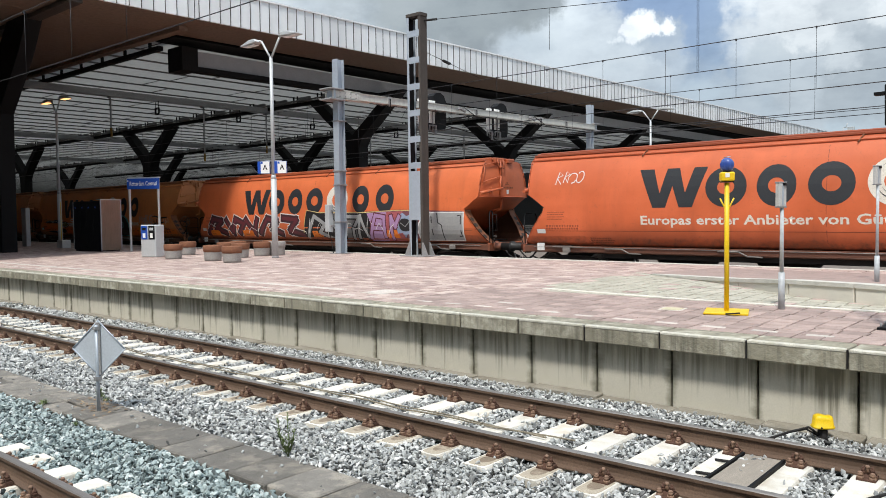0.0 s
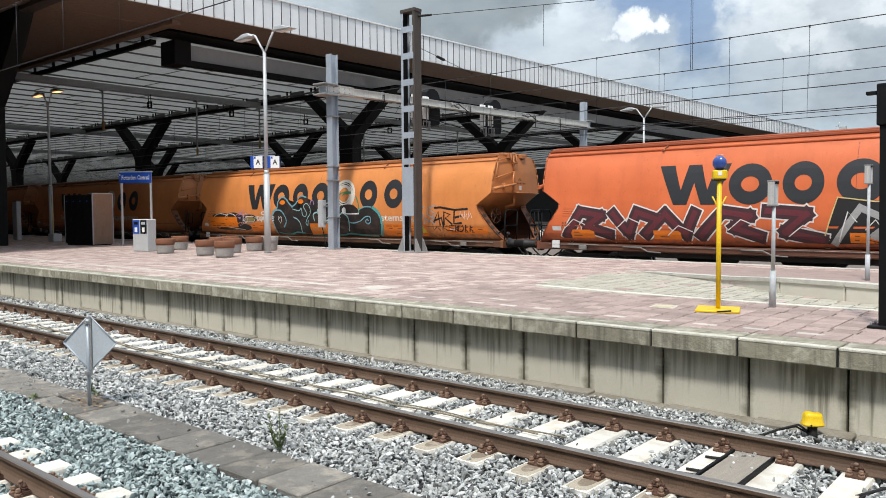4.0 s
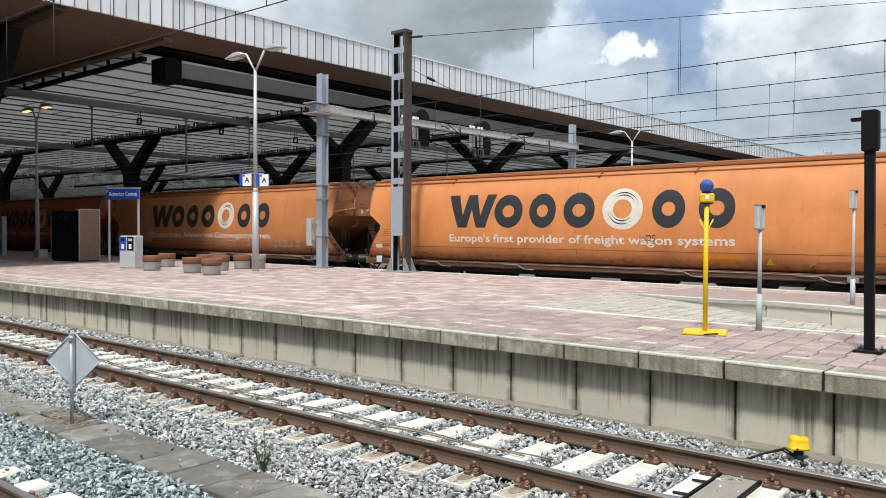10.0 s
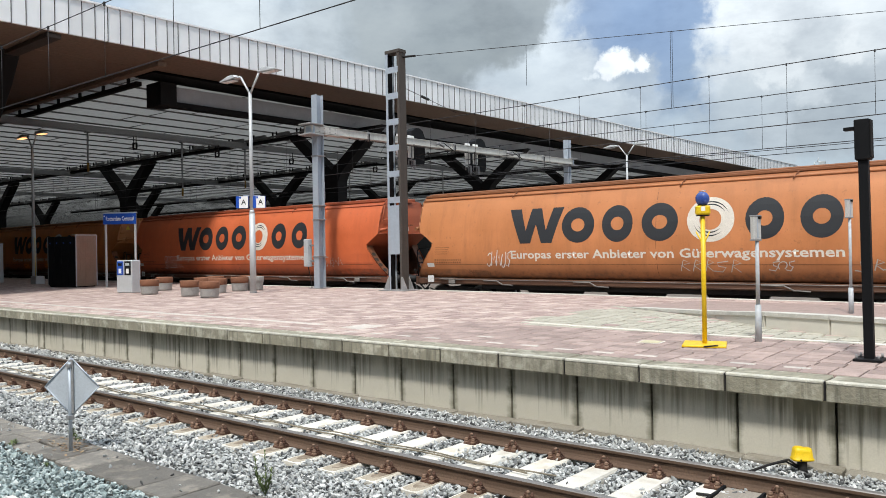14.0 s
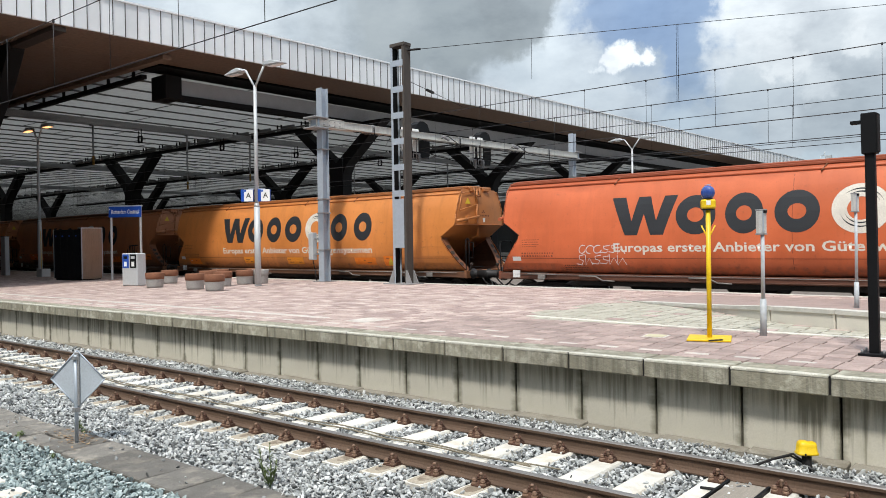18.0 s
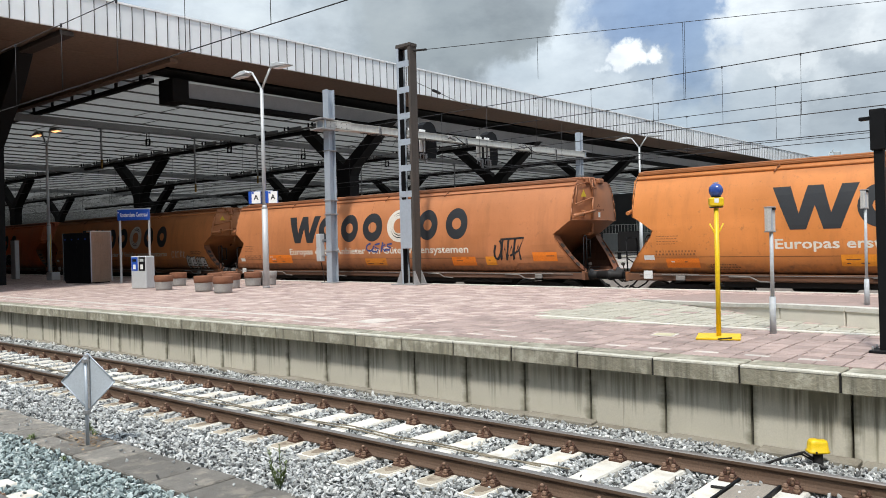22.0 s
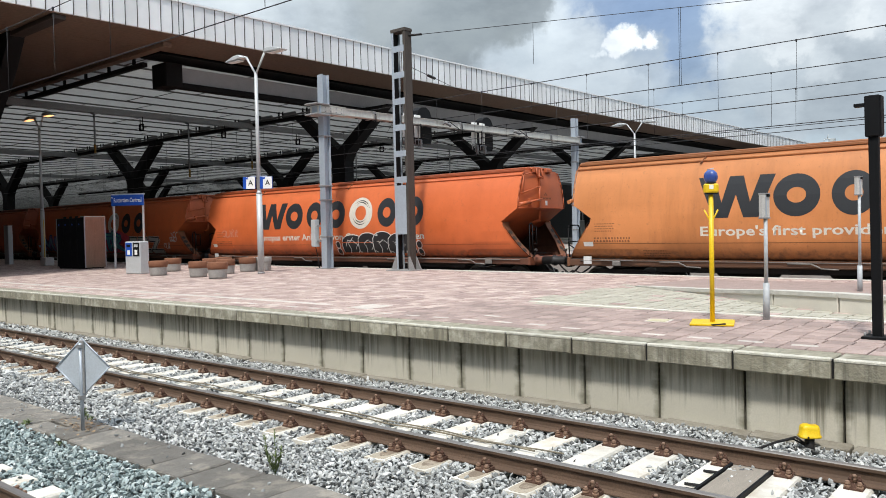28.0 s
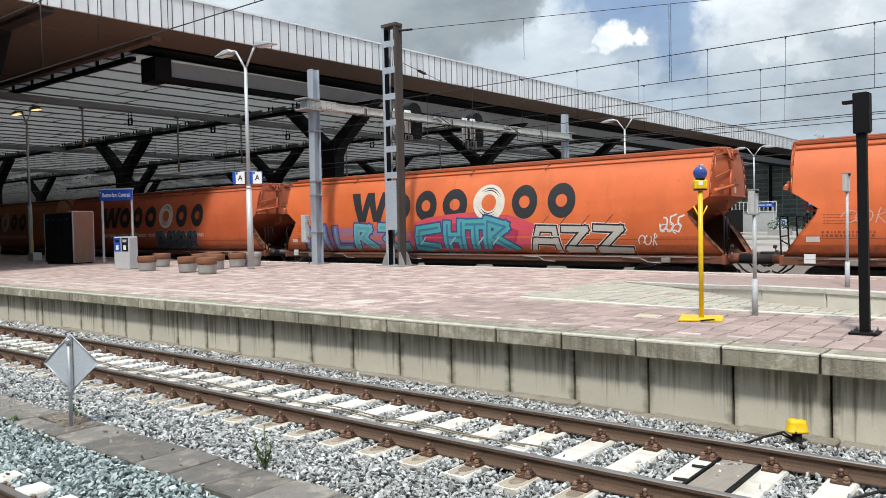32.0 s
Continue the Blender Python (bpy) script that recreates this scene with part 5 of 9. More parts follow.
def planters():
    spots = [(-25.85, 14.96, 0), (-28.08, 16.89, 0), (-23.42, 15.04, 0), (-21.91, 14.79, 0), (-24.12, 16.64, 0), (-24.55, 17.9, 0), (-24.36, 18.47, 1), (-26.4, 18.1, 0), (-25.6, 17.0, 0), (-26.0, 19.4, 0)]
    lo = mesh_of("pot", lathe(bmesh.new(), [(0.42, 0.0), (0.44, 0.10), (0.47, 0.36), (0.475, 0.37)], 24), POT)
    hi = mesh_of("rim", lathe(bmesh.new(), [(0.48, 0.36), (0.50, 0.47), (0.505, 0.60), (0.49, 0.625), (0.45, 0.625), (0.43, 0.56), (0.0, 0.55)], 24), POT_RUST)
    lid = mesh_of("seat", lathe(bmesh.new(), [(0.44, 0.565), (0.43, 0.60), (0.0, 0.605)], 24), mat("pale_pot_fill", (0.46, 0.42, 0.37), 0.9, scale=8, var=0.3))
    for i, (x, y, grey) in enumerate(spots):
        p = thing("planter", pose(x, y, PLAT_Z, 0, 0, 40 * i) @ Matrix.Diagonal((0.66, 0.66, 0.86, 1)), "plain round grey concrete planter" if grey else "round grey planter with a rust-brown upper band", "planter", "round planters")
        part("pot", lo, None, p)
        part("rim", hi, POT if grey else None, p)
        part("fill", lid, None, p)


planters()


def yellow_beacon():
    b = thing("warning_beacon", pose(-4.19, 11.14, PLAT_Z), "yellow steel post with blue warning lamp on a base plate", "beacon")
    part("base_plate", boxm(-0.30, 0.30, -0.30, 0.30, 0.0, 0.03, 0.006), YELLOW, b, at=pose(0, 0, 0.004, 0, 0, 18))
    part("pole", rods([((0, 0, 0.03), (0, 0, 1.88))], 0.034, 14), YELLOW, b)
    part("hook", rods([((0, 0, 1.46), (-0.09, -0.03, 1.66))], 0.011, 8), YELLOW, b)
    part("hook", rods([((0, 0, 1.46), (0.09, 0.03, 1.66))], 0.011, 8), YELLOW, b)
    h = part("battery_box", boxm(-0.10, 0.10, -0.075, 0.075, 1.90, 2.035, 0.02), YELLOW, b, at=pose(0, 0, 0, 0, 0, 30))
    part("sticker", boxm(-0.035, 0.025, -0.078, -0.0755, 1.955, 2.02), SIGN_WHITE, h)
    part("bottom", boxm(-0.085, 0.085, -0.06, 0.06, 1.885, 1.90), BLACK_PAINT, h)
    lens = bmesh.new()
    bmesh.ops.create_uvsphere(lens, u_segments=20, v_segments=14, radius=0.102)
    bmesh.ops.transform(lens, matrix=pose(0, 0, 2.135) @ Matrix.Diagonal((1, 0.75, 1.05, 1)), verts=lens.verts)
    part("lamp_lens", lens, BLUE_LAMP, b, "blue lamp lens", smooth=True)
    part("lens_rim", lathe(bmesh.new(), [(0.07, 2.035), (0.07, 2.05), (0.05, 2.06)], 16), BLACK_PAINT, b)
    part("carry_handle", rods([((-0.05, 0, 2.245), (0.05, 0, 2.255))], 0.006, 6), GALV, b)
    part("plate_handle", rods([((0.12, -0.36, 0.03), (0.30, -0.30, 0.05))], 0.012, 6), RUBBER, b)


yellow_beacon()


SIGN_STEEL = mat("sign_pole_steel", (0.50, 0.535, 0.56), 0.6, 0.1, scale=3, var=0.12, bump=0.05, fine=14)


def display_pole(x, y, base, top, label):
    p = thing("sign_pole", pose(x, y, base), label, "sign pole", "small sign poles")
    part("pole", rod(bmesh.new(), (0, 0, 0.5), (0, 0, top - base), 0.03, 0.028, 12), SIGN_STEEL, p)
    part("sleeve", rod(bmesh.new(), (0, 0, 0), (0, 0, 0.55), 0.048, 0.046, 12), SIGN_STEEL, p)
    h = top - base
    f = part("sign_box", boxm(-0.075, 0.075, -0.035, 0.035, h - 0.02, h + 0.34, 0.006), mat("sign_box_grey", (0.58, 0.58, 0.56), 0.6, scale=5, var=0.15), p, at=pose(-0.01, -0.02, 0, 0, 0, 62))
    part("face", boxm(-0.06, 0.06, 0.036, 0.04, h, h + 0.32), BLACK_PAINT, f)
    part("bracket", boxm(-0.02, 0.06, -0.04, 0.04, h + 0.29, h + 0.33), BLACK_PAINT, p)
    for zc in (h - 0.025, h + 0.335):
        part("end_cap", boxm(-0.08, 0.08, -0.042, 0.042, zc - 0.012, zc + 0.012, 0.004), GALV_DULL, f)
    part("mid_post", boxm(-0.012, 0.012, -0.042, -0.036, h, h + 0.32), GALV, f)


display_pole(-3.70, 12.02, PLAT_Z, 2.31, "slim grey pole with a small sign seen from behind")
display_pole(-3.50, 17.27, PLAT_Z, 2.75, "slim grey pole with a small sign beyond the kerb")


def signal_post():
    s = thing("signal_post", pose(-1.975, 10.72, PLAT_Z, 0, -0.7, 0), "black square signal post with a hooded head bolted to the platform", "signal post")
    part("post", boxm(-0.055, 0.055, -0.055, 0.055, 0.02, 2.5, 0.006), BLACK_PAINT, s)
    part("base_plate", boxm(-0.16, 0.16, -0.16, 0.16, 0.0, 0.035, 0.006), BLACK_PAINT, s)
    for sx in (-1, 1):
        for sy in (-1, 1):
            part("bolt", rods([((sx * 0.12, sy * 0.12, 0.03), (sx * 0.12, sy * 0.12, 0.085))], 0.014, 6), GALV_DULL, s)
    h = part("head", boxm(-0.085, 0.085, -0.09, 0.09, 2.48, 2.98, 0.01), BLACK_PAINT, s)
    part("hood", boxm(-0.21, -0.085, -0.05, 0.05, 2.86, 2.90, 0.004), BLACK_PAINT, h, at=pose(0, 0, 0, 0, 0, 0))
    part("side_plate", boxm(0.085, 0.10, -0.08, 0.08, 2.50, 2.97, 0.004), DARK_STEEL, h)


signal_post()


def diamond_sign():
    d = thing("diamond_sign", pose(-9.55, 4.45, -0.2), "back of a diamond-shaped metal rail sign on a thin post", "sign")
    part("post", rods([((0, 0, 0), (0, 0, 1.12))], 0.022, 10), GALV, d)
    bm = bmesh.new()
    a = 0.35
    prism(bm, [(0, -a), (a, 0), (0, a), (-a, 0)], -0.006, 0.006, "y")
    p = part("plate", bm, SIGN_BACK, d, at=pose(0, 0.03, 0.82, 0, 0, 33))
    for i in range(4):
        c, s = math.cos(i * math.pi / 2), math.sin(i * math.pi / 2)
        c2, s2 = math.cos((i + 1) * math.pi / 2), math.sin((i + 1) * math.pi / 2)
        part("rim", rods([((a * c, -0.012, a * s), (a * c2, -0.012, a * s2))], 0.009, 6), GALV, p)
    part("channel", boxm(-0.03, 0.03, -0.03, -0.006, -0.33, 0.33, 0.004), GALV_DULL, p)
    part("clamp", boxm(-0.035, 0.035, -0.035, 0.035, 0.42, 0.47), GALV_DULL, d)
    part("clamp", boxm(-0.035, 0.035, -0.035, 0.035, 1.06, 1.10), GALV_DULL, d)


diamond_sign()


def yellow_cable_head(x, y, z, rz):
    b = thing("axle_counter", pose(x, y, z, 0, 0, rz) @ Matrix.Diagonal((0.86, 0.80, 0.92, 1)), "yellow plastic capped trackside box on a black stub", "trackside box", "trackside boxes")
    part("stub", rod(bmesh.new(), (0, 0, -0.1), (0, 0, 0.13), 0.055, 0.06, 12), RUBBER, b)
    # moulded cap: a flared skirt, rounded shoulders and a hollow in the top
    bm, rings, n = bmesh.new(), [], 28
    for z, hx, hy in ((0.128, 0.128, 0.100), (0.140, 0.134, 0.105), (0.152, 0.132, 0.103), (0.160, 0.120, 0.094), (0.235, 0.112, 0.088), (0.266, 0.103, 0.080), (0.280, 0.082, 0.062), (0.283, 0.040, 0.030)):
        ring = []
        for i in range(n):
            a = 2 * math.pi * i / n
            c, sn = math.cos(a), math.sin(a)
            px, py = hx * math.copysign(abs(c) ** 0.55, c), hy * math.copysign(abs(sn) ** 0.55, sn)
            dip = 0.016 * math.exp(-((px - 0.045) / 0.04) ** 2) if z > 0.26 else 0.0
            ring.append(bm.verts.new((px, py, z - dip)))
        rings.append(ring)
    for lo, hi in zip(rings, rings[1:]):
        for i in range(n):
            bm.faces.new((lo[i], lo[(i + 1) % n], hi[(i + 1) % n], hi[i]))
    bm.faces.new(rings[-1])
    bm.faces.new(rings[0][::-1])
    part("cap", bm, YELLOW, b, smooth=True)
    part("screw", rod(bmesh.new(), (-0.05, -0.112, 0.145), (-0.05, -0.098, 0.145), 0.012, n=8), RUBBER, b)
    part("cable", pipe(bmesh.new(), [(-0.05, 0, 0.05), (-0.18, -0.04, 0.14), (-0.42, -0.1, 0.10), (-0.8, -0.16, 0.0)], 0.014, 6), RUBBER, b)
    part("cable", pipe(bmesh.new(), [(-0.05, 0.03, 0.03), (-0.2, 0.0, 0.11), (-0.5, -0.07, 0.07), (-0.75, -0.2, 0.0)], 0.012, 6), RUBBER, b)


yellow_cable_head(-2.28, 8.80, -0.2, 36)
yellow_cable_head(-1.0, 7.55, -0.2, 30)


def weed(x, y, z, h, n, seed, w=0.05, stems=1):
    """Upright stalks, each with narrow leaves all the way up."""
    rnd = random.Random(seed)
    t = thing("weed", pose(x, y, z), "small green weed growing in the ballast", "weed", "weeds")
    bm = bmesh.new()
    for k in range(stems):
        a0, out = rnd.uniform(0, 6.28), 0.0 if k == 0 else rnd.uniform(0.25, 0.5) * w * 3
        hh = h * (1.0 if k == 0 else rnd.uniform(0.55, 0.9))
        tip = Vector((math.cos(a0) * out, math.sin(a0) * out, hh))
        mid = Vector((tip.x * 0.65 + rnd.uniform(-0.008, 0.008), tip.y * 0.65, hh * 0.5))
        part("stem", rods([((0, 0, 0), tuple(mid)), (tuple(mid), tuple(tip))], 0.004, 6), WEED, t)
        for i in range(n // stems):
            f = rnd.uniform(0.06, 1.0)
            o = mid * (f / 0.5) if f < 0.5 else mid.lerp(tip, (f - 0.5) / 0.5)
            a = rnd.uniform(0, 6.28)
            l = w * rnd.uniform(0.6, 1.4) * (1.2 - f * 0.8)
            d = Vector((math.cos(a), math.sin(a), rnd.uniform(0.5, 1.8))).normalized()
            side = Vector((-math.sin(a), math.cos(a), 0)) * l * 0.10
            bm.faces.new([bm.verts.new(o), bm.verts.new(o + d * l * 0.5 + side), bm.verts.new(o + d * l), bm.verts.new(o + d * l * 0.5 - side)])
    part("leaves", bm, WEED, t)


weed(-6.29, 4.85, -0.2, 0.45, 210, 1, 0.075, 4)
weed(-10.28, 4.82, -0.2, 0.15, 70, 2, 0.08, 3)
weed(-10.1, 4.78, -0.2, 0.10, 40, 7, 0.07, 2)
weed(-10.52, 4.2, -0.2, 0.08, 60, 3, 0.07, 3)
weed(-9.2, 4.0, -0.2, 0.06, 40, 4, 0.05, 2)


def leaf_litter():
    """Dry scraps blown against the foot of the sign."""
    rnd = random.Random(17)
    bm = bmesh.new()
    for i in range(150):
        x, y = rnd.gauss(-9.75, 0.28), rnd.gauss(4.56, 0.13)
        a, l, z = rnd.uniform(0, 6.28), rnd.uniform(0.012, 0.035), -0.158 + rnd.uniform(0, 0.014)
        u, v = Vector((math.cos(a), math.sin(a), rnd.uniform(-0.3, 0.3))) * l, Vector((-math.sin(a), math.cos(a), rnd.uniform(-0.3, 0.3))) * l * 0.5
        o = Vector((x, y, z))
        bm.faces.new([bm.verts.new(o - u), bm.verts.new(o + v), bm.verts.new(o + u), bm.verts.new(o - v)])
    tagged(part("leaf_litter", bm, island_mat("dry_leaves", [(0.0, (0.10, 0.06, 0.03)), (0.5, (0.24, 0.15, 0.08)), (1.0, (0.40, 0.29, 0.17))])), "dry brown leaves and scraps at the foot of a sign", "leaf litter", kind="stuff")


leaf_litter()

# ---- the freight train ----
W_PITCH = 20.727
HALF = [(1.15, 1.04), (1.22, 1.16), (1.30, 1.24), (1.50, 1.355), (1.75, 1.435), (2.1, 1.475), (2.5, 1.475), (2.9, 1.445), (3.25, 1.39), (3.55, 1.315), (3.80, 1.225), (4.0, 1.12), (4.12, 1.02), (4.17, 0.92)]
ENDS = [(1.15, 6.5), (1.30, 6.6), (1.50, 6.85), (1.75, 7.2), (2.1, 7.72), (2.36, 8.20), (2.44, 8.33), (2.55, 8.49), (2.71, 8.72), (2.86, 8.955), (4.17, 8.96)]
END_MID = [(1.15, 6.5), (1.75, 7.2), (2.1, 7.73), (2.44, 8.35), (2.55, 8.53), (2.71, 8.83), (2.85, 9.13), (2.87, 9.15), (3.6, 9.15), (4.17, 9.06)]
END_HALF = [(1.15, 0.90), (2.1, 1.40), (2.44, 1.40), (2.55, 1.25), (2.71, 0.9), (2.86, 0.47), (4.17, 0.34)]   # half width of the flat end sheet
LONG = 0.665                           # the brake end stands this much further from the mark


def end_x(s, v):
    return v if s > 0 else -v - LONG


def interp(tab, z):
    return float(np.interp(z, [p[0] for p in tab], [p[1] for p in tab]))


def side_y(z):
    return interp(HALF, z)


def wagon_body():
    bm = bmesh.new()
    zs = sorted({p[0] for p in HALF} | {p[0] for p in ENDS} | {p[0] for p in END_MID})
    loops, nx, rc = [], 14, 0.02
    for z in zs:
        h, y, e, c = interp(ENDS, z), side_y(z), interp(END_MID, z), interp(END_HALF, z)
        a, b = end_x(-1, h) + rc, h - rc
        pts = [(a + (b - a) * i / nx, -y) for i in range(nx + 1)]
        pts += [(e, -c), (e, c)]
        pts += [(b - (b - a) * i / nx, y) for i in range(nx + 1)]
        pts += [(end_x(-1, e), c), (end_x(-1, e), -c)]
        loops.append([bm.verts.new((q[0], q[1], z)) for q in pts])
    n = len(loops[0])
    for a, b in zip(loops, loops[1:]):
        for i in range(n):
            bm.faces.new((a[i], a[(i + 1) % n], b[(i + 1) % n], b[i])).smooth = True
    bm.faces.new(loops[0][::-1])
    bm.faces.new(loops[-1])
    bm.normal_update()
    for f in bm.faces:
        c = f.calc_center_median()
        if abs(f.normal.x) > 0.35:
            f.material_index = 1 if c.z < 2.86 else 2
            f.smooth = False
    me = mesh_of("body", bm)
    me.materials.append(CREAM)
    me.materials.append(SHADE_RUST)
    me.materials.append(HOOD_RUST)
    me.set_sharp_from_angle(angle=radians(40))
    return me


def end_plate(sx, sy):
    """Side sheet that runs on from the hopper to the strut at the wagon's end."""
    bm = bmesh.new()
    poly = [(6.45, 1.13), (9.30, 1.13), (9.13, 1.27), (8.79, 1.69), (8.54, 2.02), (8.39, 2.23), (8.335, 2.34), (8.33, 2.42), (8.22, 2.42), (7.5, 2.2)]
    f = bm.faces.new([bm.verts.new((end_x(sx, p[0]), 0, p[1])) for p in poly])
    bmesh.ops.triangulate(bm, faces=[f])
    for z in (1.3, 1.5, 1.75, 2.1):
        bmesh.ops.bisect_plane(bm, geom=list(bm.verts) + list(bm.edges) + list(bm.faces), plane_co=(0, 0, z), plane_no=(0, 0, 1))
    front = list(bm.faces)
    r = bmesh.ops.extrude_face_region(bm, geom=front)
    new_v = {v for v in r["geom"] if isinstance(v, bmesh.types.BMVert)}
    for v in bm.verts:
        v.co.y = sy * (side_y(v.co.z) + (0.0015 if v not in new_v else -0.05))
    bmesh.ops.recalc_face_normals(bm, faces=list(bm.faces))
    # inner faces darker: soot plus the shade between the plates, put into the colour
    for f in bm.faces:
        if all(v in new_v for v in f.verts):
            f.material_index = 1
    return mesh_of("end_plate", bm, [CREAM, SHADE_RUST])


def on_side(bm_or_me, lift=0.004, sx=1.0):
    """Wraps flat artwork (x, z) on to the near side of a wagon."""
    bm = bm_or_me
    for z in np.arange(1.2, 4.15, 0.16):
        bmesh.ops.bisect_plane(bm, geom=list(bm.verts) + list(bm.edges) + list(bm.faces), plane_co=(0, 0, z), plane_no=(0, 0, 1))
    for v in bm.verts:
        v.co.y = -side_y(v.co.z) - lift
    for f in bm.faces:
        f.normal_update()
        if f.normal.y > 0:
            f.normal_flip()
    return bm


def flat(bm, poly, mi=0):
    f = bm.faces.new([bm.verts.new((p[0], 0, p[1])) for p in poly])
    f.material_index = mi
    return bm


def ell(cx, cz, rx, rz, n=24, a0=0, a1=360):
    return [(cx + rx * math.cos(radians(a0 + (a1 - a0) * i / n)), cz + rz * math.sin(radians(a0 + (a1 - a0) * i / n))) for i in range(n)]


def ring(bm, cx, cz, rx, rz, ix, iz, n=28, ox=0.0, oz=0.0):
    a = [bm.verts.new((p[0], 0, p[1])) for p in ell(cx, cz, rx, rz, n)]
    b = [bm.verts.new((p[0], 0, p[1])) for p in ell(cx + ox, cz + oz, ix, iz, n)]
    for i in range(n):
        bm.faces.new((a[i], a[(i + 1) % n], b[(i + 1) % n], b[i]))
    return bm


def brand_marks():
    """Plain dark shapes and a pale ring in place of the owner's mark."""
    r0, out = 1.3, []
    bm = bmesh.new()
    flat(bm, [(r0 - 6.86, 3.50), (r0 - 6.40, 3.50), (r0 - 6.18, 2.78), (r0 - 5.98, 3.50), (r0 - 5.60, 3.50), (r0 - 5.40, 2.78), (r0 - 5.16, 3.50), (r0 - 4.76, 3.50), (r0 - 5.18, 2.36), (r0 - 5.58, 2.36), (r0 - 5.79, 2.98), (r0 - 6.0, 2.36), (r0 - 6.40, 2.36)])
    bmesh.ops.triangulate(bm, faces=list(bm.faces))
    out.append(mesh_of("dark_mark", on_side(bm)))
    for cx, rx in ((-4.22, 0.60), (-2.86, 0.53), (-1.50, 0.58), (1.465, 0.52), (2.88, 0.53)):
        out.append(mesh_of("dark_mark", on_side(ring(bmesh.new(), r0 + cx, 2.91, rx * 0.97, 0.56, rx * 0.40, 0.205))))
    return out


def brand_ring():
    pale = bmesh.new()
    ring(pale, 1.3, 2.925, 0.67, 0.625, 0.31, 0.29, 40, 0.0, 0.0)
    return mesh_of("ring_mark", on_side(pale, 0.006))


def brand_swirl():
    bm = bmesh.new()
    for rr, a0, a1 in ((0.54, 20, 130), (0.46, 25, 120), (0.38, 200, 320), (0.48, 190, 310)):
        n = 14
        pts = [(1.3 + rr * math.cos(radians(a0 + (a1 - a0) * i / n)), 2.92 + rr * 0.93 * math.sin(radians(a0 + (a1 - a0) * i / n)), 0.016 * math.sin(math.pi * i / n) + 0.003) for i in range(n + 1)]
        for p, q in zip(pts, pts[1:]):
            flat(bm, [(p[0], p[1] - p[2]), (q[0], q[1] - q[2]), (q[0], q[1] + q[2]), (p[0], p[1] + p[2])])
    return mesh_of("ring_shading", on_side(bm, 0.008))


def slogan(s):
    me = text_mesh(s, 0.40, "CENTER", bold=0.008)
    xs = [v.co.x for v in me.vertices]
    k = 10.2 / (max(xs) - min(xs))
    mid = (max(xs) + min(xs)) / 2
    bm = bmesh.new()
    bm.from_mesh(me)
    for v in bm.verts:
        x, z = v.co.x, v.co.y
        v.co = ((x - mid) * k + (1.3 - 1.69), 0, 1.98 + z * 0.92)
    out = mesh_of("slogan", on_side(bm, 0.005))
    out.materials.clear()
    return out


BODY_ME = wagon_body()
PLATE_MES = {(sx, sy): end_plate(sx, sy) for sx in (-1, 1) for sy in (-1, 1)}
MARK_ME, RING_ME, SWIRL_ME = brand_marks(), brand_ring(), brand_swirl()
SLOGANS = {"de": slogan("Europas erster Anbieter von Güterwagensystemen"), "en": slogan("Europe's first provider of freight wagon systems")}


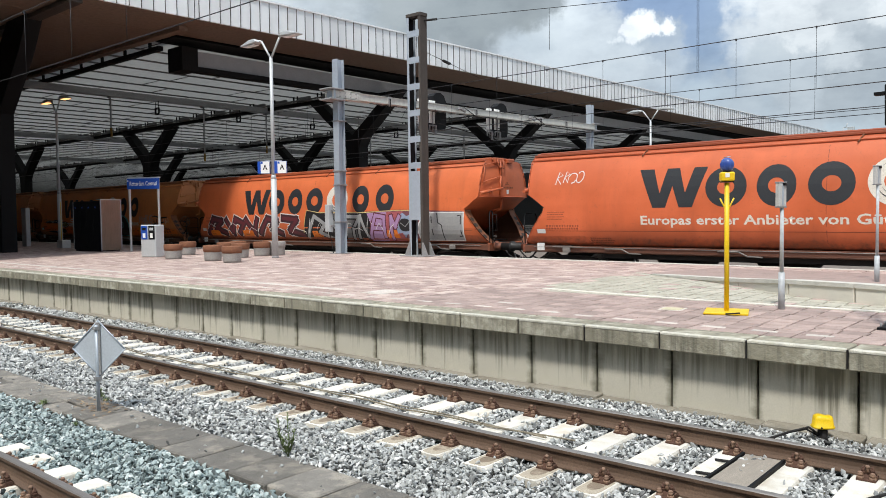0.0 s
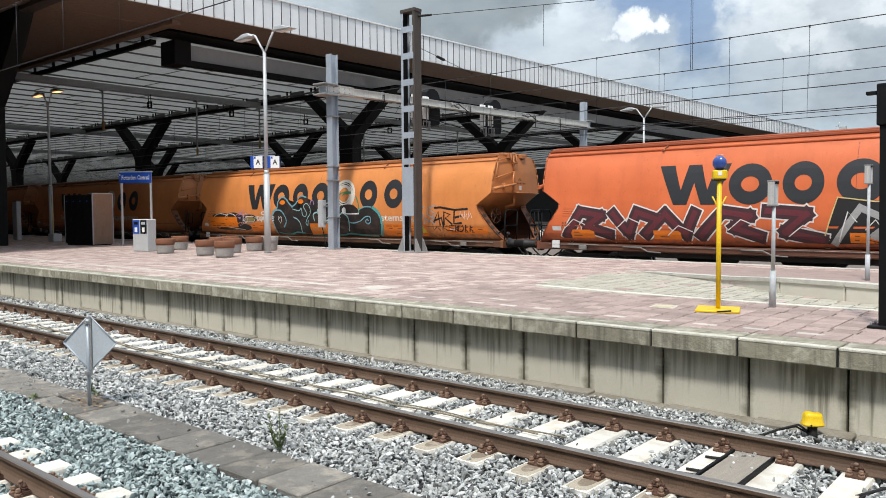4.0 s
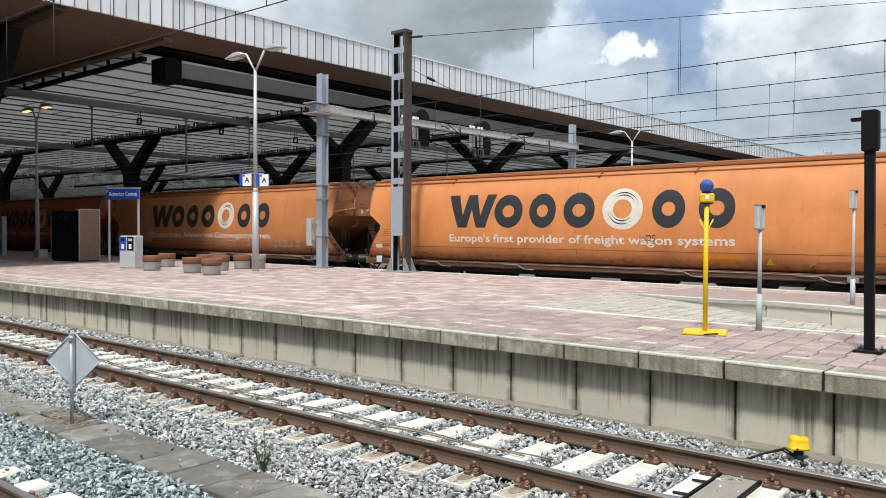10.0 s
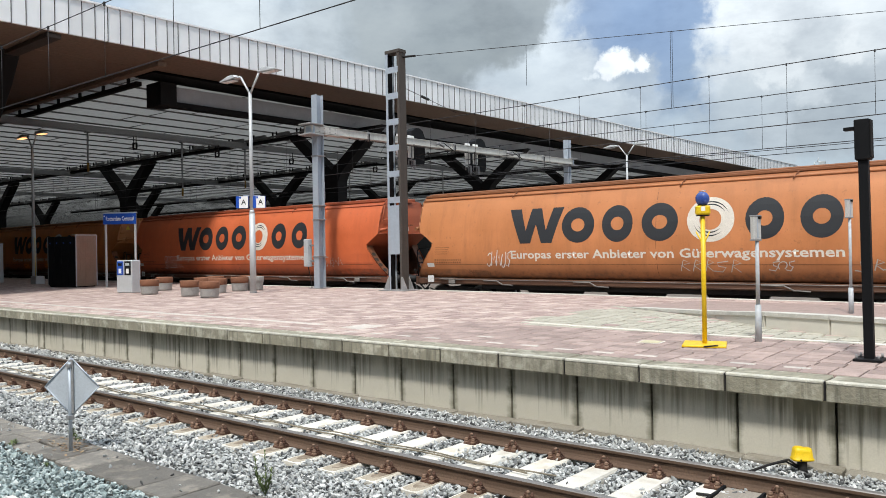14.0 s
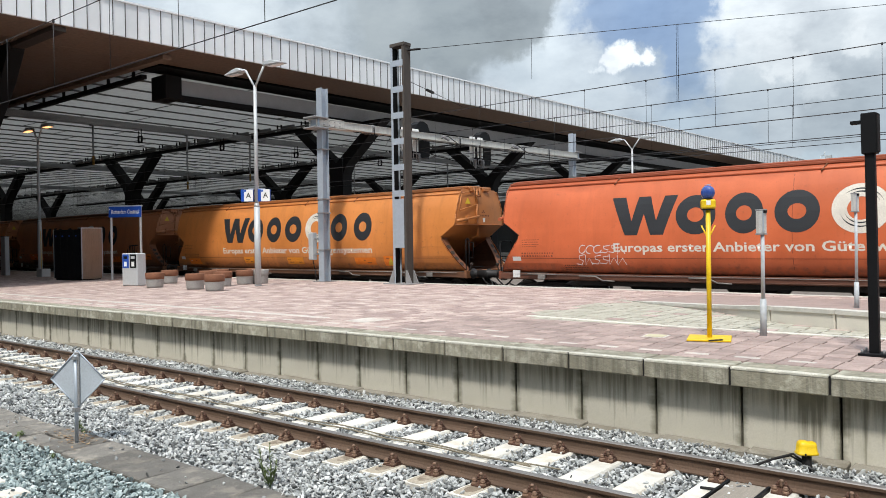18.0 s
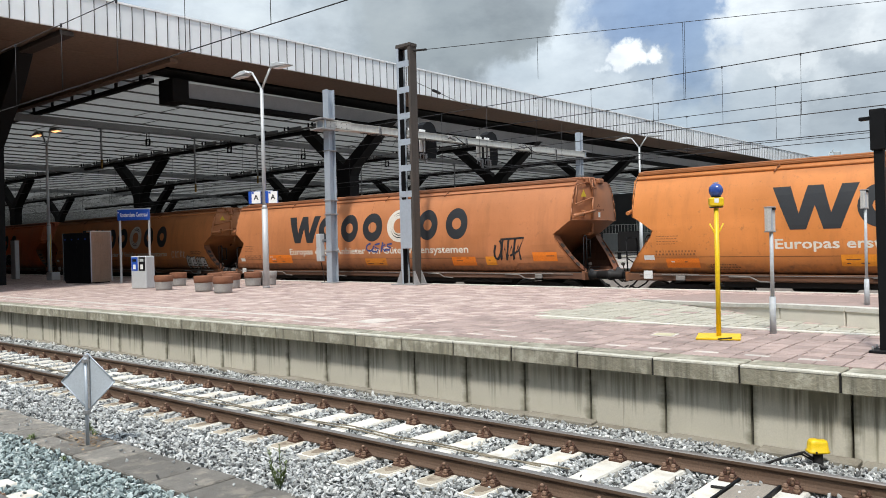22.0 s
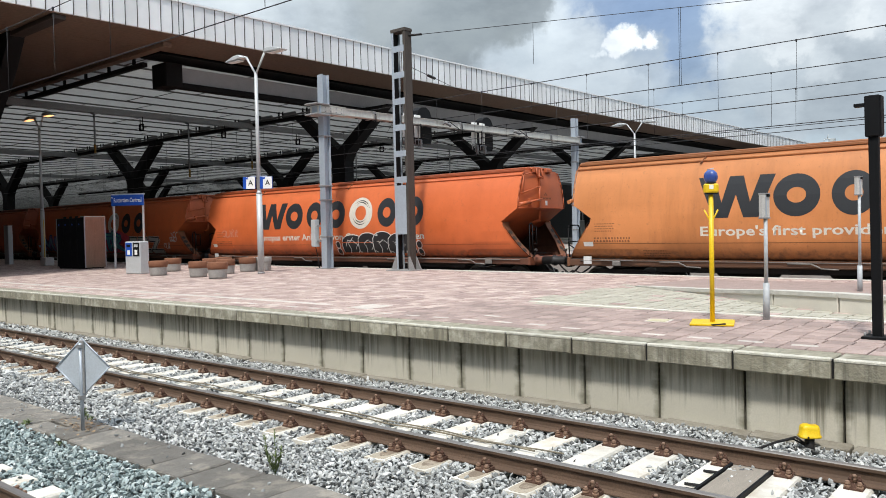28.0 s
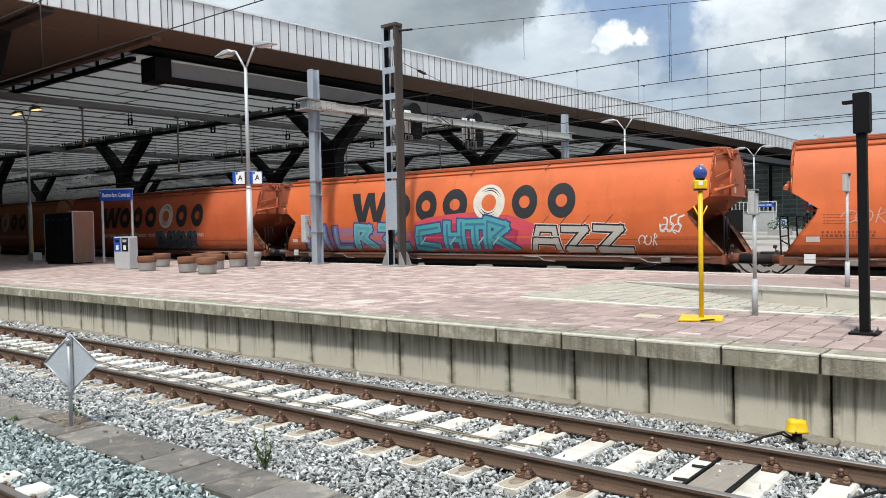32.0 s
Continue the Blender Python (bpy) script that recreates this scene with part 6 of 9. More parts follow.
def paint(name, col, dirt, seed):
    """Sun-bleached wagon paint: rust and soot runs, grime toward the seams of the sheets. Skylight on the shoulders and
    shade on the belly are in the colour.
    """
    m = bpy.data.materials.new(name)
    m.use_nodes = True
    nt = m.node_tree
    N, L = nt.nodes.new, nt.links.new
    col = (col[0] * 1.07, col[1] * 1.15, col[2] * 1.02)
    b = nt.nodes["Principled BSDF"]
    tc, mp, mp2 = N("ShaderNodeTexCoord"), N("ShaderNodeMapping"), N("ShaderNodeMapping")
    mp.inputs["Location"].default_value = mp2.inputs["Location"].default_value = (seed * 3.1, seed * 1.7, 0)
    mp2.inputs["Scale"].default_value = (0.9, 0.4, 0.13)
    L(tc.outputs["Object"], mp.inputs[0])
    L(tc.outputs["Object"], mp2.inputs[0])

    def nz(src, s, d, r):
        n = N("ShaderNodeTexNoise")
        n.inputs["Scale"].default_value, n.inputs["Detail"].default_value, n.inputs["Roughness"].default_value = s, d, r
        L(src.outputs[0], n.inputs["Vector"])
        return n.outputs["Fac"]

    def rng(src, a, c, lo=0.0, hi=1.0):
        r = N("ShaderNodeMapRange")
        for k, v in (("From Min", a), ("From Max", c), ("To Min", lo), ("To Max", hi)):
            r.inputs[k].default_value = v
        L(src, r.inputs["Value"])
        return r.outputs[0]

    def mixc(fac, a, c):
        x = N("ShaderNodeMix")
        x.data_type = "RGBA"
        L(fac, x.inputs["Factor"])
        for s, v in (("A", a), ("B", c)):
            if isinstance(v, tuple):
                x.inputs[s].default_value = (*v, 1)
            else:
                L(v, x.inputs[s])
        return x.outputs["Result"]
    soft = nz(mp, 0.55, 4, 0.55)
    runs = nz(mp2, 2.4, 5, 0.65)
    fine = nz(mp, 22, 4, 0.6)
    spots = nz(mp, 5.5, 6, 0.7)
    c = mixc(rng(soft, 0.3, 0.7), tuple(k * 0.82 for k in col), tuple(min(1, k * 1.12 + 0.012) for k in col))
    c = mixc(rng(runs, 0.50, 0.78, 0, 0.30 * dirt), c, tuple(k * 0.30 + 0.01 for k in col))
    c = mixc(rng(runs, 0.42, 0.24, 0, 0.16 * dirt), c, (col[0] * 0.8 + 0.13, col[1] * 0.8 + 0.09, col[2] * 0.8 + 0.06))
    c = mixc(rng(spots, 0.60, 0.78, 0, 0.5 * dirt), c, (0.10, 0.055, 0.035))
    # shoulders paler: fading plus the skylight on the upper sheet, put into the colour
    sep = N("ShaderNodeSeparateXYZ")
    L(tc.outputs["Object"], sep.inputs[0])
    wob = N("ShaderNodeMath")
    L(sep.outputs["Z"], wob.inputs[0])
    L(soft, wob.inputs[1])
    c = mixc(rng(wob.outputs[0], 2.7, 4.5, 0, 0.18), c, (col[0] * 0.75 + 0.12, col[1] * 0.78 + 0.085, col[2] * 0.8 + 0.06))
    # belly darker: shade of the side curving under, put into the colour
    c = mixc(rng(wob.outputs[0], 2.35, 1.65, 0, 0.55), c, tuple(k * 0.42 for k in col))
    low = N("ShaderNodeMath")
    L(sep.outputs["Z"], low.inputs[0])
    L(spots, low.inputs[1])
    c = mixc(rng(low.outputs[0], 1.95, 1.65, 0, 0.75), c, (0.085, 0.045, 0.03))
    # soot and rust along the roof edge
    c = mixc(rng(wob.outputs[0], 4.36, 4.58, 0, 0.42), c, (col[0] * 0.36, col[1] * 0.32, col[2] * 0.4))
    c = mixc(rng(fine, 0.55, 0.8, 0, 0.25), c, tuple(k * 0.5 for k in col))
    L(c, b.inputs["Base Color"])
    L(rng(soft, 0.2, 0.8, 0.46, 0.66), b.inputs["Roughness"])
    bp = N("ShaderNodeBump")
    bp.inputs["Strength"].default_value, bp.inputs["Distance"].default_value = 0.06, 0.02
    L(fine, bp.inputs["Height"])
    L(bp.outputs[0], b.inputs["Normal"])
    return m


FRAME_DARK = mat("wagon_underframe", (0.045, 0.035, 0.03), 0.85, scale=5, var=0.45, bump=0.3)
BUFFER_BLACK = mat("buffer_black", (0.022, 0.021, 0.021), 0.5, scale=5, var=0.35)
WHEEL_STEEL = mat("wheel_steel", (0.30, 0.28, 0.26), 0.5, 0.5, scale=8, var=0.3)
CARD_WHITE = mat("label_card", (0.72, 0.73, 0.72), 0.7, scale=8, var=0.1)
HAZARD = mat("hazard_yellow", (0.72, 0.50, 0.03), 0.6, scale=6, var=0.2)
FRESH = mat("fresh_orange", (0.92, 0.225, 0.008), 0.55, scale=3, var=0.18)
STENCIL = mat("stencil_dark", (0.22, 0.075, 0.03), 0.7, scale=8, var=0.3)


def shared(cache, key, make):
    if key not in cache:
        cache[key] = make()
    return cache[key]


WM = {}


def wheel_me():
    return mesh_of("wheel", lathe(bmesh.new(), [(0.0, -0.06), (0.12, -0.09), (0.16, -0.05), (0.38, -0.03), (0.42, -0.065), (0.46, -0.065), (0.46, 0.045), (0.49, 0.05), (0.49, 0.07), (0.40, 0.07), (0.0, 0.05)], 28), WHEEL_STEEL)


def bogie(wagon, x):
    w = shared(WM, "wheel", wheel_me)
    frame_me = shared(WM, "bogie_frame", lambda: mesh_of("bogie_frame", prism(bmesh.new(), [(-1.35, 0.42), (-1.0, 0.34), (-0.75, 0.60), (-0.3, 0.66), (-0.25, 0.36), (0.25, 0.36), (0.3, 0.66), (0.75, 0.60), (1.0, 0.34), (1.35, 0.42), (1.3, 0.66), (0.9, 0.80), (0.4, 0.86), (-0.4, 0.86), (-0.9, 0.80), (-1.3, 0.66)], -0.06, 0.06, "y"), FRAME_DARK))
    b = part("bogie", boxm(-0.5, 0.5, -1.0, 1.0, 0.5, 0.85, 0.03), FRAME_DARK, wagon, "dark steel bogie", at=pose(x, 0, 0))
    for sy in (-1, 1):
        part("bogie_side", frame_me, None, b, at=pose(0, sy * 1.02, 0))
        for sx in (-1, 1):
            part("wheel", w, None, b, at=pose(sx * 0.9, sy * 0.76, 0.46, sy * 90, 0, 0))
    for sx in (-1, 1):
        part("axle", rods([((sx * 0.9, -0.76, 0.46), (sx * 0.9, 0.76, 0.46))], 0.08, 10), FRAME_DARK, b)


def strut_lip(s, sy):
    """Turned-in edge of the strut plate, facing the coupling."""
    bm = bmesh.new()
    line = [(8.345, 2.40), (8.34, 2.33), (8.39, 2.23), (8.54, 2.02), (8.79, 1.69), (9.13, 1.27), (9.22, 1.17)]
    rows = []
    for x, z in line:
        y = side_y(z)
        rows.append([bm.verts.new((end_x(s, x + d), sy * yy, z + d * 0.6)) for yy, d in ((y + 0.006, 0.0), (y + 0.006, 0.012), (y - 0.34, 0.012), (y - 0.34, 0.0))])
    for a, b in zip(rows, rows[1:]):
        for i in range(4):
            bm.faces.new((a[i], a[(i + 1) % 4], b[(i + 1) % 4], b[i]))
    bm.faces.new(rows[0])
    bm.faces.new(rows[-1][::-1])
    bmesh.ops.recalc_face_normals(bm, faces=list(bm.faces))
    return mesh_of("strut_lip", bm)


def lip_hole(s, sy, i):
    x, z = 8.52 + 0.155 * i, 2.05 - 0.205 * i
    d = Vector((0.60, 0.0, -0.80))
    o, y = Vector((end_x(s, x + 0.028), 0, z + 0.020)), side_y(z) - 0.17
    d.x *= s
    bm = bmesh.new()
    bm.faces.new([bm.verts.new(o + d * 0.085 * math.cos(j * math.pi / 6) + Vector((0, sy * (y + 0.10 * math.sin(j * math.pi / 6)), 0))) for j in range(12)])
    return mesh_of("strut_hole", bm)


def wagon_end(w, s, pm, hm, k):
    """Strut plates, hood end, hatch gear, ladder, platform and buffers at one end (s = +1 or -1)."""
    def X(v):
        return end_x(s, v)
    for sy in (-1, 1):
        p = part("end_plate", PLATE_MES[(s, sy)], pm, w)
        part("strut_lip", shared(WM, ("lip", s, sy), lambda: strut_lip(s, sy)), HOOD_RUST, p, "turned-in strut edge with oval holes")
        for i in range(4):
            part("strut_hole", shared(WM, ("hole", s, sy, i), lambda: lip_hole(s, sy, i)), FRAME_DARK, p, "oval lightening hole")
    rim = shared(WM, ("hood", s), lambda: mesh_of("hood_rib", rods(
        [((X(8.965), sy * (side_y(a) + 0.002), a), (X(8.965), sy * (side_y(b) + 0.002), b)) for sy in (-1, 1) for a, b in ((2.87, 3.25), (3.25, 3.55), (3.55, 3.8), (3.8, 4.0), (4.0, 4.12))]
        + [((X(8.96), -1.44, 2.865), (X(9.16), -0.47, 2.865)), ((X(9.16), -0.47, 2.865), (X(9.16), 0.47, 2.865)), ((X(9.16), 0.47, 2.865), (X(8.96), 1.44, 2.865))], 0.017, 6)))
    part("hood_rib", rim, hm, w)
    post = shared(WM, ("hood_post", s), lambda: mesh_of("hood_post", rods([((X(9.175), -0.47, 2.90), (X(9.175), -0.42, 3.62)), ((X(9.175), -0.42, 3.62), (X(9.12), -0.36, 4.18))], 0.034, 8)))
    part("hood_post", post, hm, w, "upright bar on the hood's corner")
    bars = shared(WM, ("hood_bar", s), lambda: mesh_of("hood_bar", rods([((X(9.01), -1.12, 3.97), (X(9.03), -1.27, 3.36)), ((X(9.03), -1.29, 3.37), (X(9.18), -0.46, 3.60)), ((X(9.0), -1.10, 3.99), (X(9.10), -0.62, 4.10))], 0.019, 6)))
    part("hood_bar", bars, hm, w, "thin lever bars of the roof hatch")

    def hatch_me():
        bm = boxm(min(X(8.90), X(9.13)), max(X(8.90), X(9.13)), -0.66, -0.16, 4.06, 4.27, 0.03)
        box(bm, min(X(8.94), X(9.16)), max(X(8.94), X(9.16)), 0.05, 0.34, 4.08, 4.24, 0.03)
        rods([((X(9.14), -0.56, 4.22), (X(9.19), -0.54, 3.92)), ((X(9.14), -0.24, 4.22), (X(9.20), -0.26, 3.88)), ((X(9.19), -0.54, 3.95), (X(9.20), -0.26, 3.9)), ((X(9.02), -0.72, 4.20), (X(9.02), 0.40, 4.25))], 0.026, 6, bm)
        return mesh_of("hatch_gear", bm)
    part("hatch_gear", shared(WM, ("gear", s), hatch_me), hm, w, "rusty hatch hinges and levers at the roof end")
    lever = shared(WM, ("crank", s), lambda: mesh_of("crank_tube", rod(rod(bmesh.new(), (X(9.08), -1.50, 2.985), (X(9.17), -1.05, 3.06), 0.062, n=12), (X(9.15), -1.15, 3.045), (X(9.26), -0.42, 3.17), 0.040, n=10)))
    part("crank_tube", lever, hm, w, "rust-brown crank tube")
    stay = shared(WM, ("stay", s), lambda: mesh_of("tube_bracket", boxm(min(X(9.05), X(9.20)), max(X(9.05), X(9.20)), -0.98, -0.90, 2.96, 3.18, 0.01)))
    part("tube_bracket", stay, hm, w)
    # stencilled rows and a small tag on the end sheet
    def rows_me():
        bm = bmesh.new()
        for x0, x1, z0, z1 in ((-0.30, 0.34, 3.17, 3.23), (-0.12, 0.10, 3.30, 3.34), (-0.05, 0.03, 3.34, 3.40)):
            n = max(1, int((x1 - x0) / 0.09))
            for j in range(n):
                a = x0 + (x1 - x0) * j / n
                bm.faces.new([bm.verts.new((X(9.153), yy, zz)) for yy, zz in ((a, z0), (a + (x1 - x0) / n * 0.7, z0), (a + (x1 - x0) / n * 0.7, z1), (a, z1))])
        return mesh_of("end_mark", bm)
    tagged(part("end_mark", shared(WM, ("rows", s), rows_me), STENCIL, w, "dark stencilled bars on the end sheet"), kind="stuff")
    part("end_tag", shared(WM, ("tag", s), lambda: mesh_of("end_tag", boxm(min(X(9.15), X(9.156)), max(X(9.15), X(9.156)), -0.05, 0.07, 2.96, 3.12))), CARD_WHITE, w, "small pale tag")
    if k in (7, 8, 9) and s > 0:
        q = Vector((X(9.085), -0.86, 3.72))
        u = Vector((0.19, 0.97, 0)).normalized()
        bm = bmesh.new()
        bm.faces.new([bm.verts.new(q + u * a + Vector((0.012, -0.002, c))) for a, c in ((-0.13, -0.10), (0.13, -0.10), (0.0, 0.13))])
        part("warning_triangle", bm, HAZARD, w, "yellow warning triangle")
    deck = shared(WM, ("deck", s), lambda: mesh_of("end_deck", boxm(min(X(7.4), X(9.30)), max(X(7.4), X(9.30)), -1.2, 1.2, 1.13, 1.19, 0.005)))
    part("end_deck", deck, FRAME_DARK, w)
    brake = s < 0 or k == 3
    if brake:
        for y0, y1 in ((-1.15, -0.45), (0.35, 1.1)):
            part("handrail", shared(WM, ("handrail", s, y0), lambda: mesh_of("handrail", pipe(bmesh.new(), [(X(9.30), y0, 1.15), (X(9.34), y0, 2.17), (X(9.34), y0 + 0.08, 2.25), (X(9.34), y1 - 0.08, 2.25), (X(9.34), y1, 2.17), (X(9.30), y1, 1.15)], 0.022, 6))),
                 BLACK_PAINT, w, "black handrail of the end platform")
            part("mid_rail", shared(WM, ("mid_rail", s, y0), lambda: mesh_of("mid_rail", rods([((X(9.33), y0, 1.72), (X(9.33), y1, 1.72))], 0.018, 6))), BLACK_PAINT, w)
        for i, (a, b) in enumerate((((8.75, 1.12, 2.15), (9.34, 1.12, 2.2)), ((9.0, 1.12, 1.15), (9.0, 1.12, 2.17)), ((8.75, 1.12, 1.68), (9.33, 1.12, 1.7)), ((8.7, -1.12, 1.25), (9.32, -1.12, 1.62)))):
            part("side_rail", shared(WM, ("side_rail", s, i), lambda: mesh_of("side_rail", rods([((X(a[0]), a[1], a[2]), (X(b[0]), b[1], b[2]))], 0.020, 6))), BLACK_PAINT, w)
        wheel = part("hand_wheel", shared(WM, ("hand_wheel", s), lambda: mesh_of("hand_wheel", pipe(bmesh.new(), [(X(8.72), -0.86 + 0.27 * math.cos(i * math.pi / 8), 2.06 + 0.27 * math.sin(i * math.pi / 8)) for i in range(17)], 0.018, 6))), RUST, w, "brake hand wheel")
        part("spoke", shared(WM, ("spokes", s), lambda: mesh_of("spoke", rods([((X(8.72), -0.86, 2.06), (X(8.72), -0.86 + 0.27 * math.cos(a), 2.06 + 0.27 * math.sin(a))) for a in (0.3, 1.55, 2.8, 4.1, 5.4)] + [((X(8.72), -0.86, 2.06), (X(8.1), -0.86, 2.06))], 0.016, 6))), RUST, wheel)
    else:
        lad = shared(WM, ("ladder", s), lambda: mesh_of("ladder", pipe(pipe(rods([((X(8.7), -1.1, 1.32), (X(9.25), -0.2, 1.32))], 0.018, 6), [(X(9.27), -1.22, 0.85), (X(9.27), -1.22, 2.30), (X(9.29), -1.16, 2.36), (X(9.30), -1.08, 2.30), (X(9.30), -1.08, 1.15)], 0.018, 6), [(X(9.25), -1.02, 2.22), (X(9.25), -0.78, 2.22), (X(9.25), -0.78, 1.66), (X(9.25), -1.02, 1.66), (X(9.25), -1.02, 2.22)], 0.016, 6)))
        part("ladder", lad, BLACK_PAINT, w, "dark steel grab bars and step")
    cone = shared(WM, ("outflow", s), lambda: mesh_of("stay_tube", rods([((X(8.95), -0.1, 2.80), (X(8.95), -0.12, 2.42)), ((X(8.95), -0.12, 2.45), (X(8.6), -0.12, 2.36))], 0.045, 8)))
    part("stay_tube", cone, hm, w)
    head = shared(WM, ("headstock", s), lambda: mesh_of("headstock", boxm(min(X(9.22), X(9.32)), max(X(9.22), X(9.32)), -1.28, 1.28, 0.94, 1.22, 0.01)))
    part("headstock", head, pm, w)
    base = shared(WM, "buffer_base", lambda: mesh_of("buffer_base", lathe(bmesh.new(), [(0.19, 0.0), (0.19, 0.03), (0.125, 0.04), (0.125, 0.30)], 18)))
    buf = shared(WM, "buffer", lambda: mesh_of("buffer", lathe(bmesh.new(), [(0.135, 0.27), (0.135, 0.66), (0.175, 0.675), (0.175, 0.705), (0.0, 0.709)], 20)))
    for sy in (-1, 1):
        b = part("buffer", buf, BUFFER_BLACK, w, "black buffer sleeve", at=pose(X(9.32), sy * 0.88, 1.10, 0, s * 90, 0))
        part("buffer_base", base, pm if k in (1, 2, 10, 11) else BUFFER_BLACK, b)
    hook = shared(WM, ("coupler", s), lambda: mesh_of("coupler", rods([((X(9.3), 0, 1.04), (X(9.75), 0, 1.02)), ((X(9.75), -0.06, 1.02), (X(10.0), -0.06, 0.86)), ((X(9.75), 0.06, 1.02), (X(10.0), 0.06, 0.86))], 0.04, 8)))
    part("coupler", hook, FRAME_DARK, w)
    for y in (-0.4, 0.4):
        hose = shared(WM, ("hose", s, y), lambda: mesh_of("brake_hose", pipe(bmesh.new(), [(X(9.3), y, 1.0), (X(9.5), y * 1.05, 0.78), (X(9.78), y * 0.9, 0.60), (X(10.0), y * 0.75, 0.70)], 0.028, 6)))
        part("brake_hose", hose, RUBBER, w, "black brake hose")
    lamp = shared(WM, ("lamp_iron", s), lambda: mesh_of("lamp_iron", rod(pipe(bmesh.new(), [(X(9.30), -1.15, 1.2), (X(9.40), -1.15, 1.24), (X(9.46), -1.15, 1.42)], 0.016, 6), (X(9.42), -1.15, 1.44), (X(9.50), -1.15, 1.46), 0.05, n=8)))
    part("lamp_iron", lamp, FRAME_DARK, w, "dark lamp bracket")


def wagon(k, col, dirt, text, label, roof_pipe=True):
    w = thing("hopper_wagon", pose(0, 0, 0), label, "freight wagon", "hopper wagons of the train")
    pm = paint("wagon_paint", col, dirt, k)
    # hood and end faces: the body colour scaled to about 0.78, with more dirt
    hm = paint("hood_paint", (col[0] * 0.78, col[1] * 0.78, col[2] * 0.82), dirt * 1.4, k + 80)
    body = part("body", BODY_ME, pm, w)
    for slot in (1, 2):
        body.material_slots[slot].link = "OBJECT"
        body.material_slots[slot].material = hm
    # roof walk, eaves rail and pipe
    rf = shared(WM, "roof", lambda: mesh_of("roof_hatch", box(boxm(-9.62, 8.95, -0.74, 0.74, 4.16, 4.28, 0.03), -9.6, 8.94, -1.06, -0.94, 4.12, 4.19, 0.01)))
    part("roof_hatch", rf, paint("roof_paint", tuple(c * 0.62 for c in col), 1.5, k + 40), w, "rust-brown roof hatch")
    pp = shared(WM, "eaves", lambda: mesh_of("eaves_pipe", rods([((-9.60, -1.135, 4.00), (8.95, -1.135, 4.00))], 0.034, 8)))
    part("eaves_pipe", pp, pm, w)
    for x in (-5.5, 0.4, 3.5):
        lv = shared(WM, ("lever", x), lambda: mesh_of("eaves_clip", rods([((x, -1.15, 4.02), (x - 0.06, -1.22, 3.92)), ((x, -1.15, 4.02), (x + 0.05, -1.04, 4.14))], 0.020, 6)))
        part("eaves_clip", lv, HOOD_RUST, w)
    # sill and underframe
    sl = shared(WM, "sill", lambda: mesh_of("sill", box(boxm(-9.90, 9.25, -1.27, -1.19, 0.96, 1.17, 0.008), -9.90, 9.25, 1.19, 1.27, 0.96, 1.17, 0.008)))
    part("sill", sl, paint("sill_paint", tuple(c * 0.55 for c in col), 1.8, k + 20), w)
    fl = shared(WM, "floor", lambda: mesh_of("underframe", boxm(-7.0, 6.4, -1.15, 1.15, 0.80, 1.10, 0.02)))
    part("underframe", fl, FRAME_DARK, w)
    for i, x in enumerate((-4.6, -1.6, 1.6, 4.6)):
        ot = shared(WM, "outlet", lambda: mesh_of("outlet", prism(bmesh.new(), [(-0.9, 1.0), (0.9, 1.0), (0.35, 0.40), (-0.35, 0.40)], -0.8, 0.8, "y")))
        part("outlet", ot, FRAME_DARK, w, at=pose(x, 0, 0))
    bogie(w, -8.2)
    bogie(w, 7.6)
    seam = shared(WM, "seam", lambda: mesh_of("weld_seam", on_side(flat(flat(bmesh.new(), [(-0.32, 1.2), (-0.305, 1.2), (-0.305, 3.9), (-0.32, 3.9)]), [(-9.3, 1.655), (8.6, 1.655), (8.6, 1.67), (-9.3, 1.67)]), 0.003)))
    faint = paint("seam_paint", tuple(c * 0.34 for c in col), 1.2, k + 60)
    part("weld_seam", seam, faint, w)
    for z in (1.00, 1.13):
        pl = shared(WM, ("sill_pipe", z), lambda: mesh_of("sill_pipe", rods([((-9.5, -1.295, z), (8.9, -1.295, z))], 0.013, 6)))
        part("sill_pipe", pl, faint if z < 1.1 else STEEL_PIPE, w, "thin brake pipe along the sill")
    # small gear along the sill
    for x in (-6.3, -2.7, 3.1, 6.7):
        br = shared(WM, "brake_handle", lambda: mesh_of("brake_handle", pipe(bmesh.new(), [(-0.5, -1.3, 1.10), (0.1, -1.33, 1.10), (0.35, -1.35, 0.98), (0.75, -1.32, 0.96)], 0.022, 6)))
        part("brake_handle", br, STEEL_PIPE, w, at=pose(x, 0, 0))
    pad = shared(WM, "spring_bracket", lambda: mesh_of("spring_bracket", box(boxm(-0.55, 0.55, -1.34, -1.28, 1.13, 1.16), -0.14, 0.14, -1.36, -1.28, 0.97, 1.12, 0.02)))
    for x in (-8.2, 7.6):
        part("spring_bracket", pad, STEEL_PIPE, w, at=pose(x, 0, 0))
    for s in (-1, 1):
        wagon_end(w, s, pm, hm, k)
    card = shared(WM, "card", lambda: mesh_of("label_card", boxm(-9.36, -9.08, -1.305, -1.275, 1.02, 1.26)))
    part("label_card", card, CARD_WHITE, w, "white label card")
    # marks on the side
    for me in MARK_ME:
        part("dark_mark", me, LETTER, w, "charcoal shape of the owner's mark")
    part("ring_mark", RING_ME, CREAM, w, "cream ring of the owner's mark")
    tagged(part("ring_shading", SWIRL_ME, LETTER, w), kind="stuff")
    if text:
        tagged(part("slogan", SLOGANS[text], CREAM, w, "cream slogan lettering"), kind="stuff")
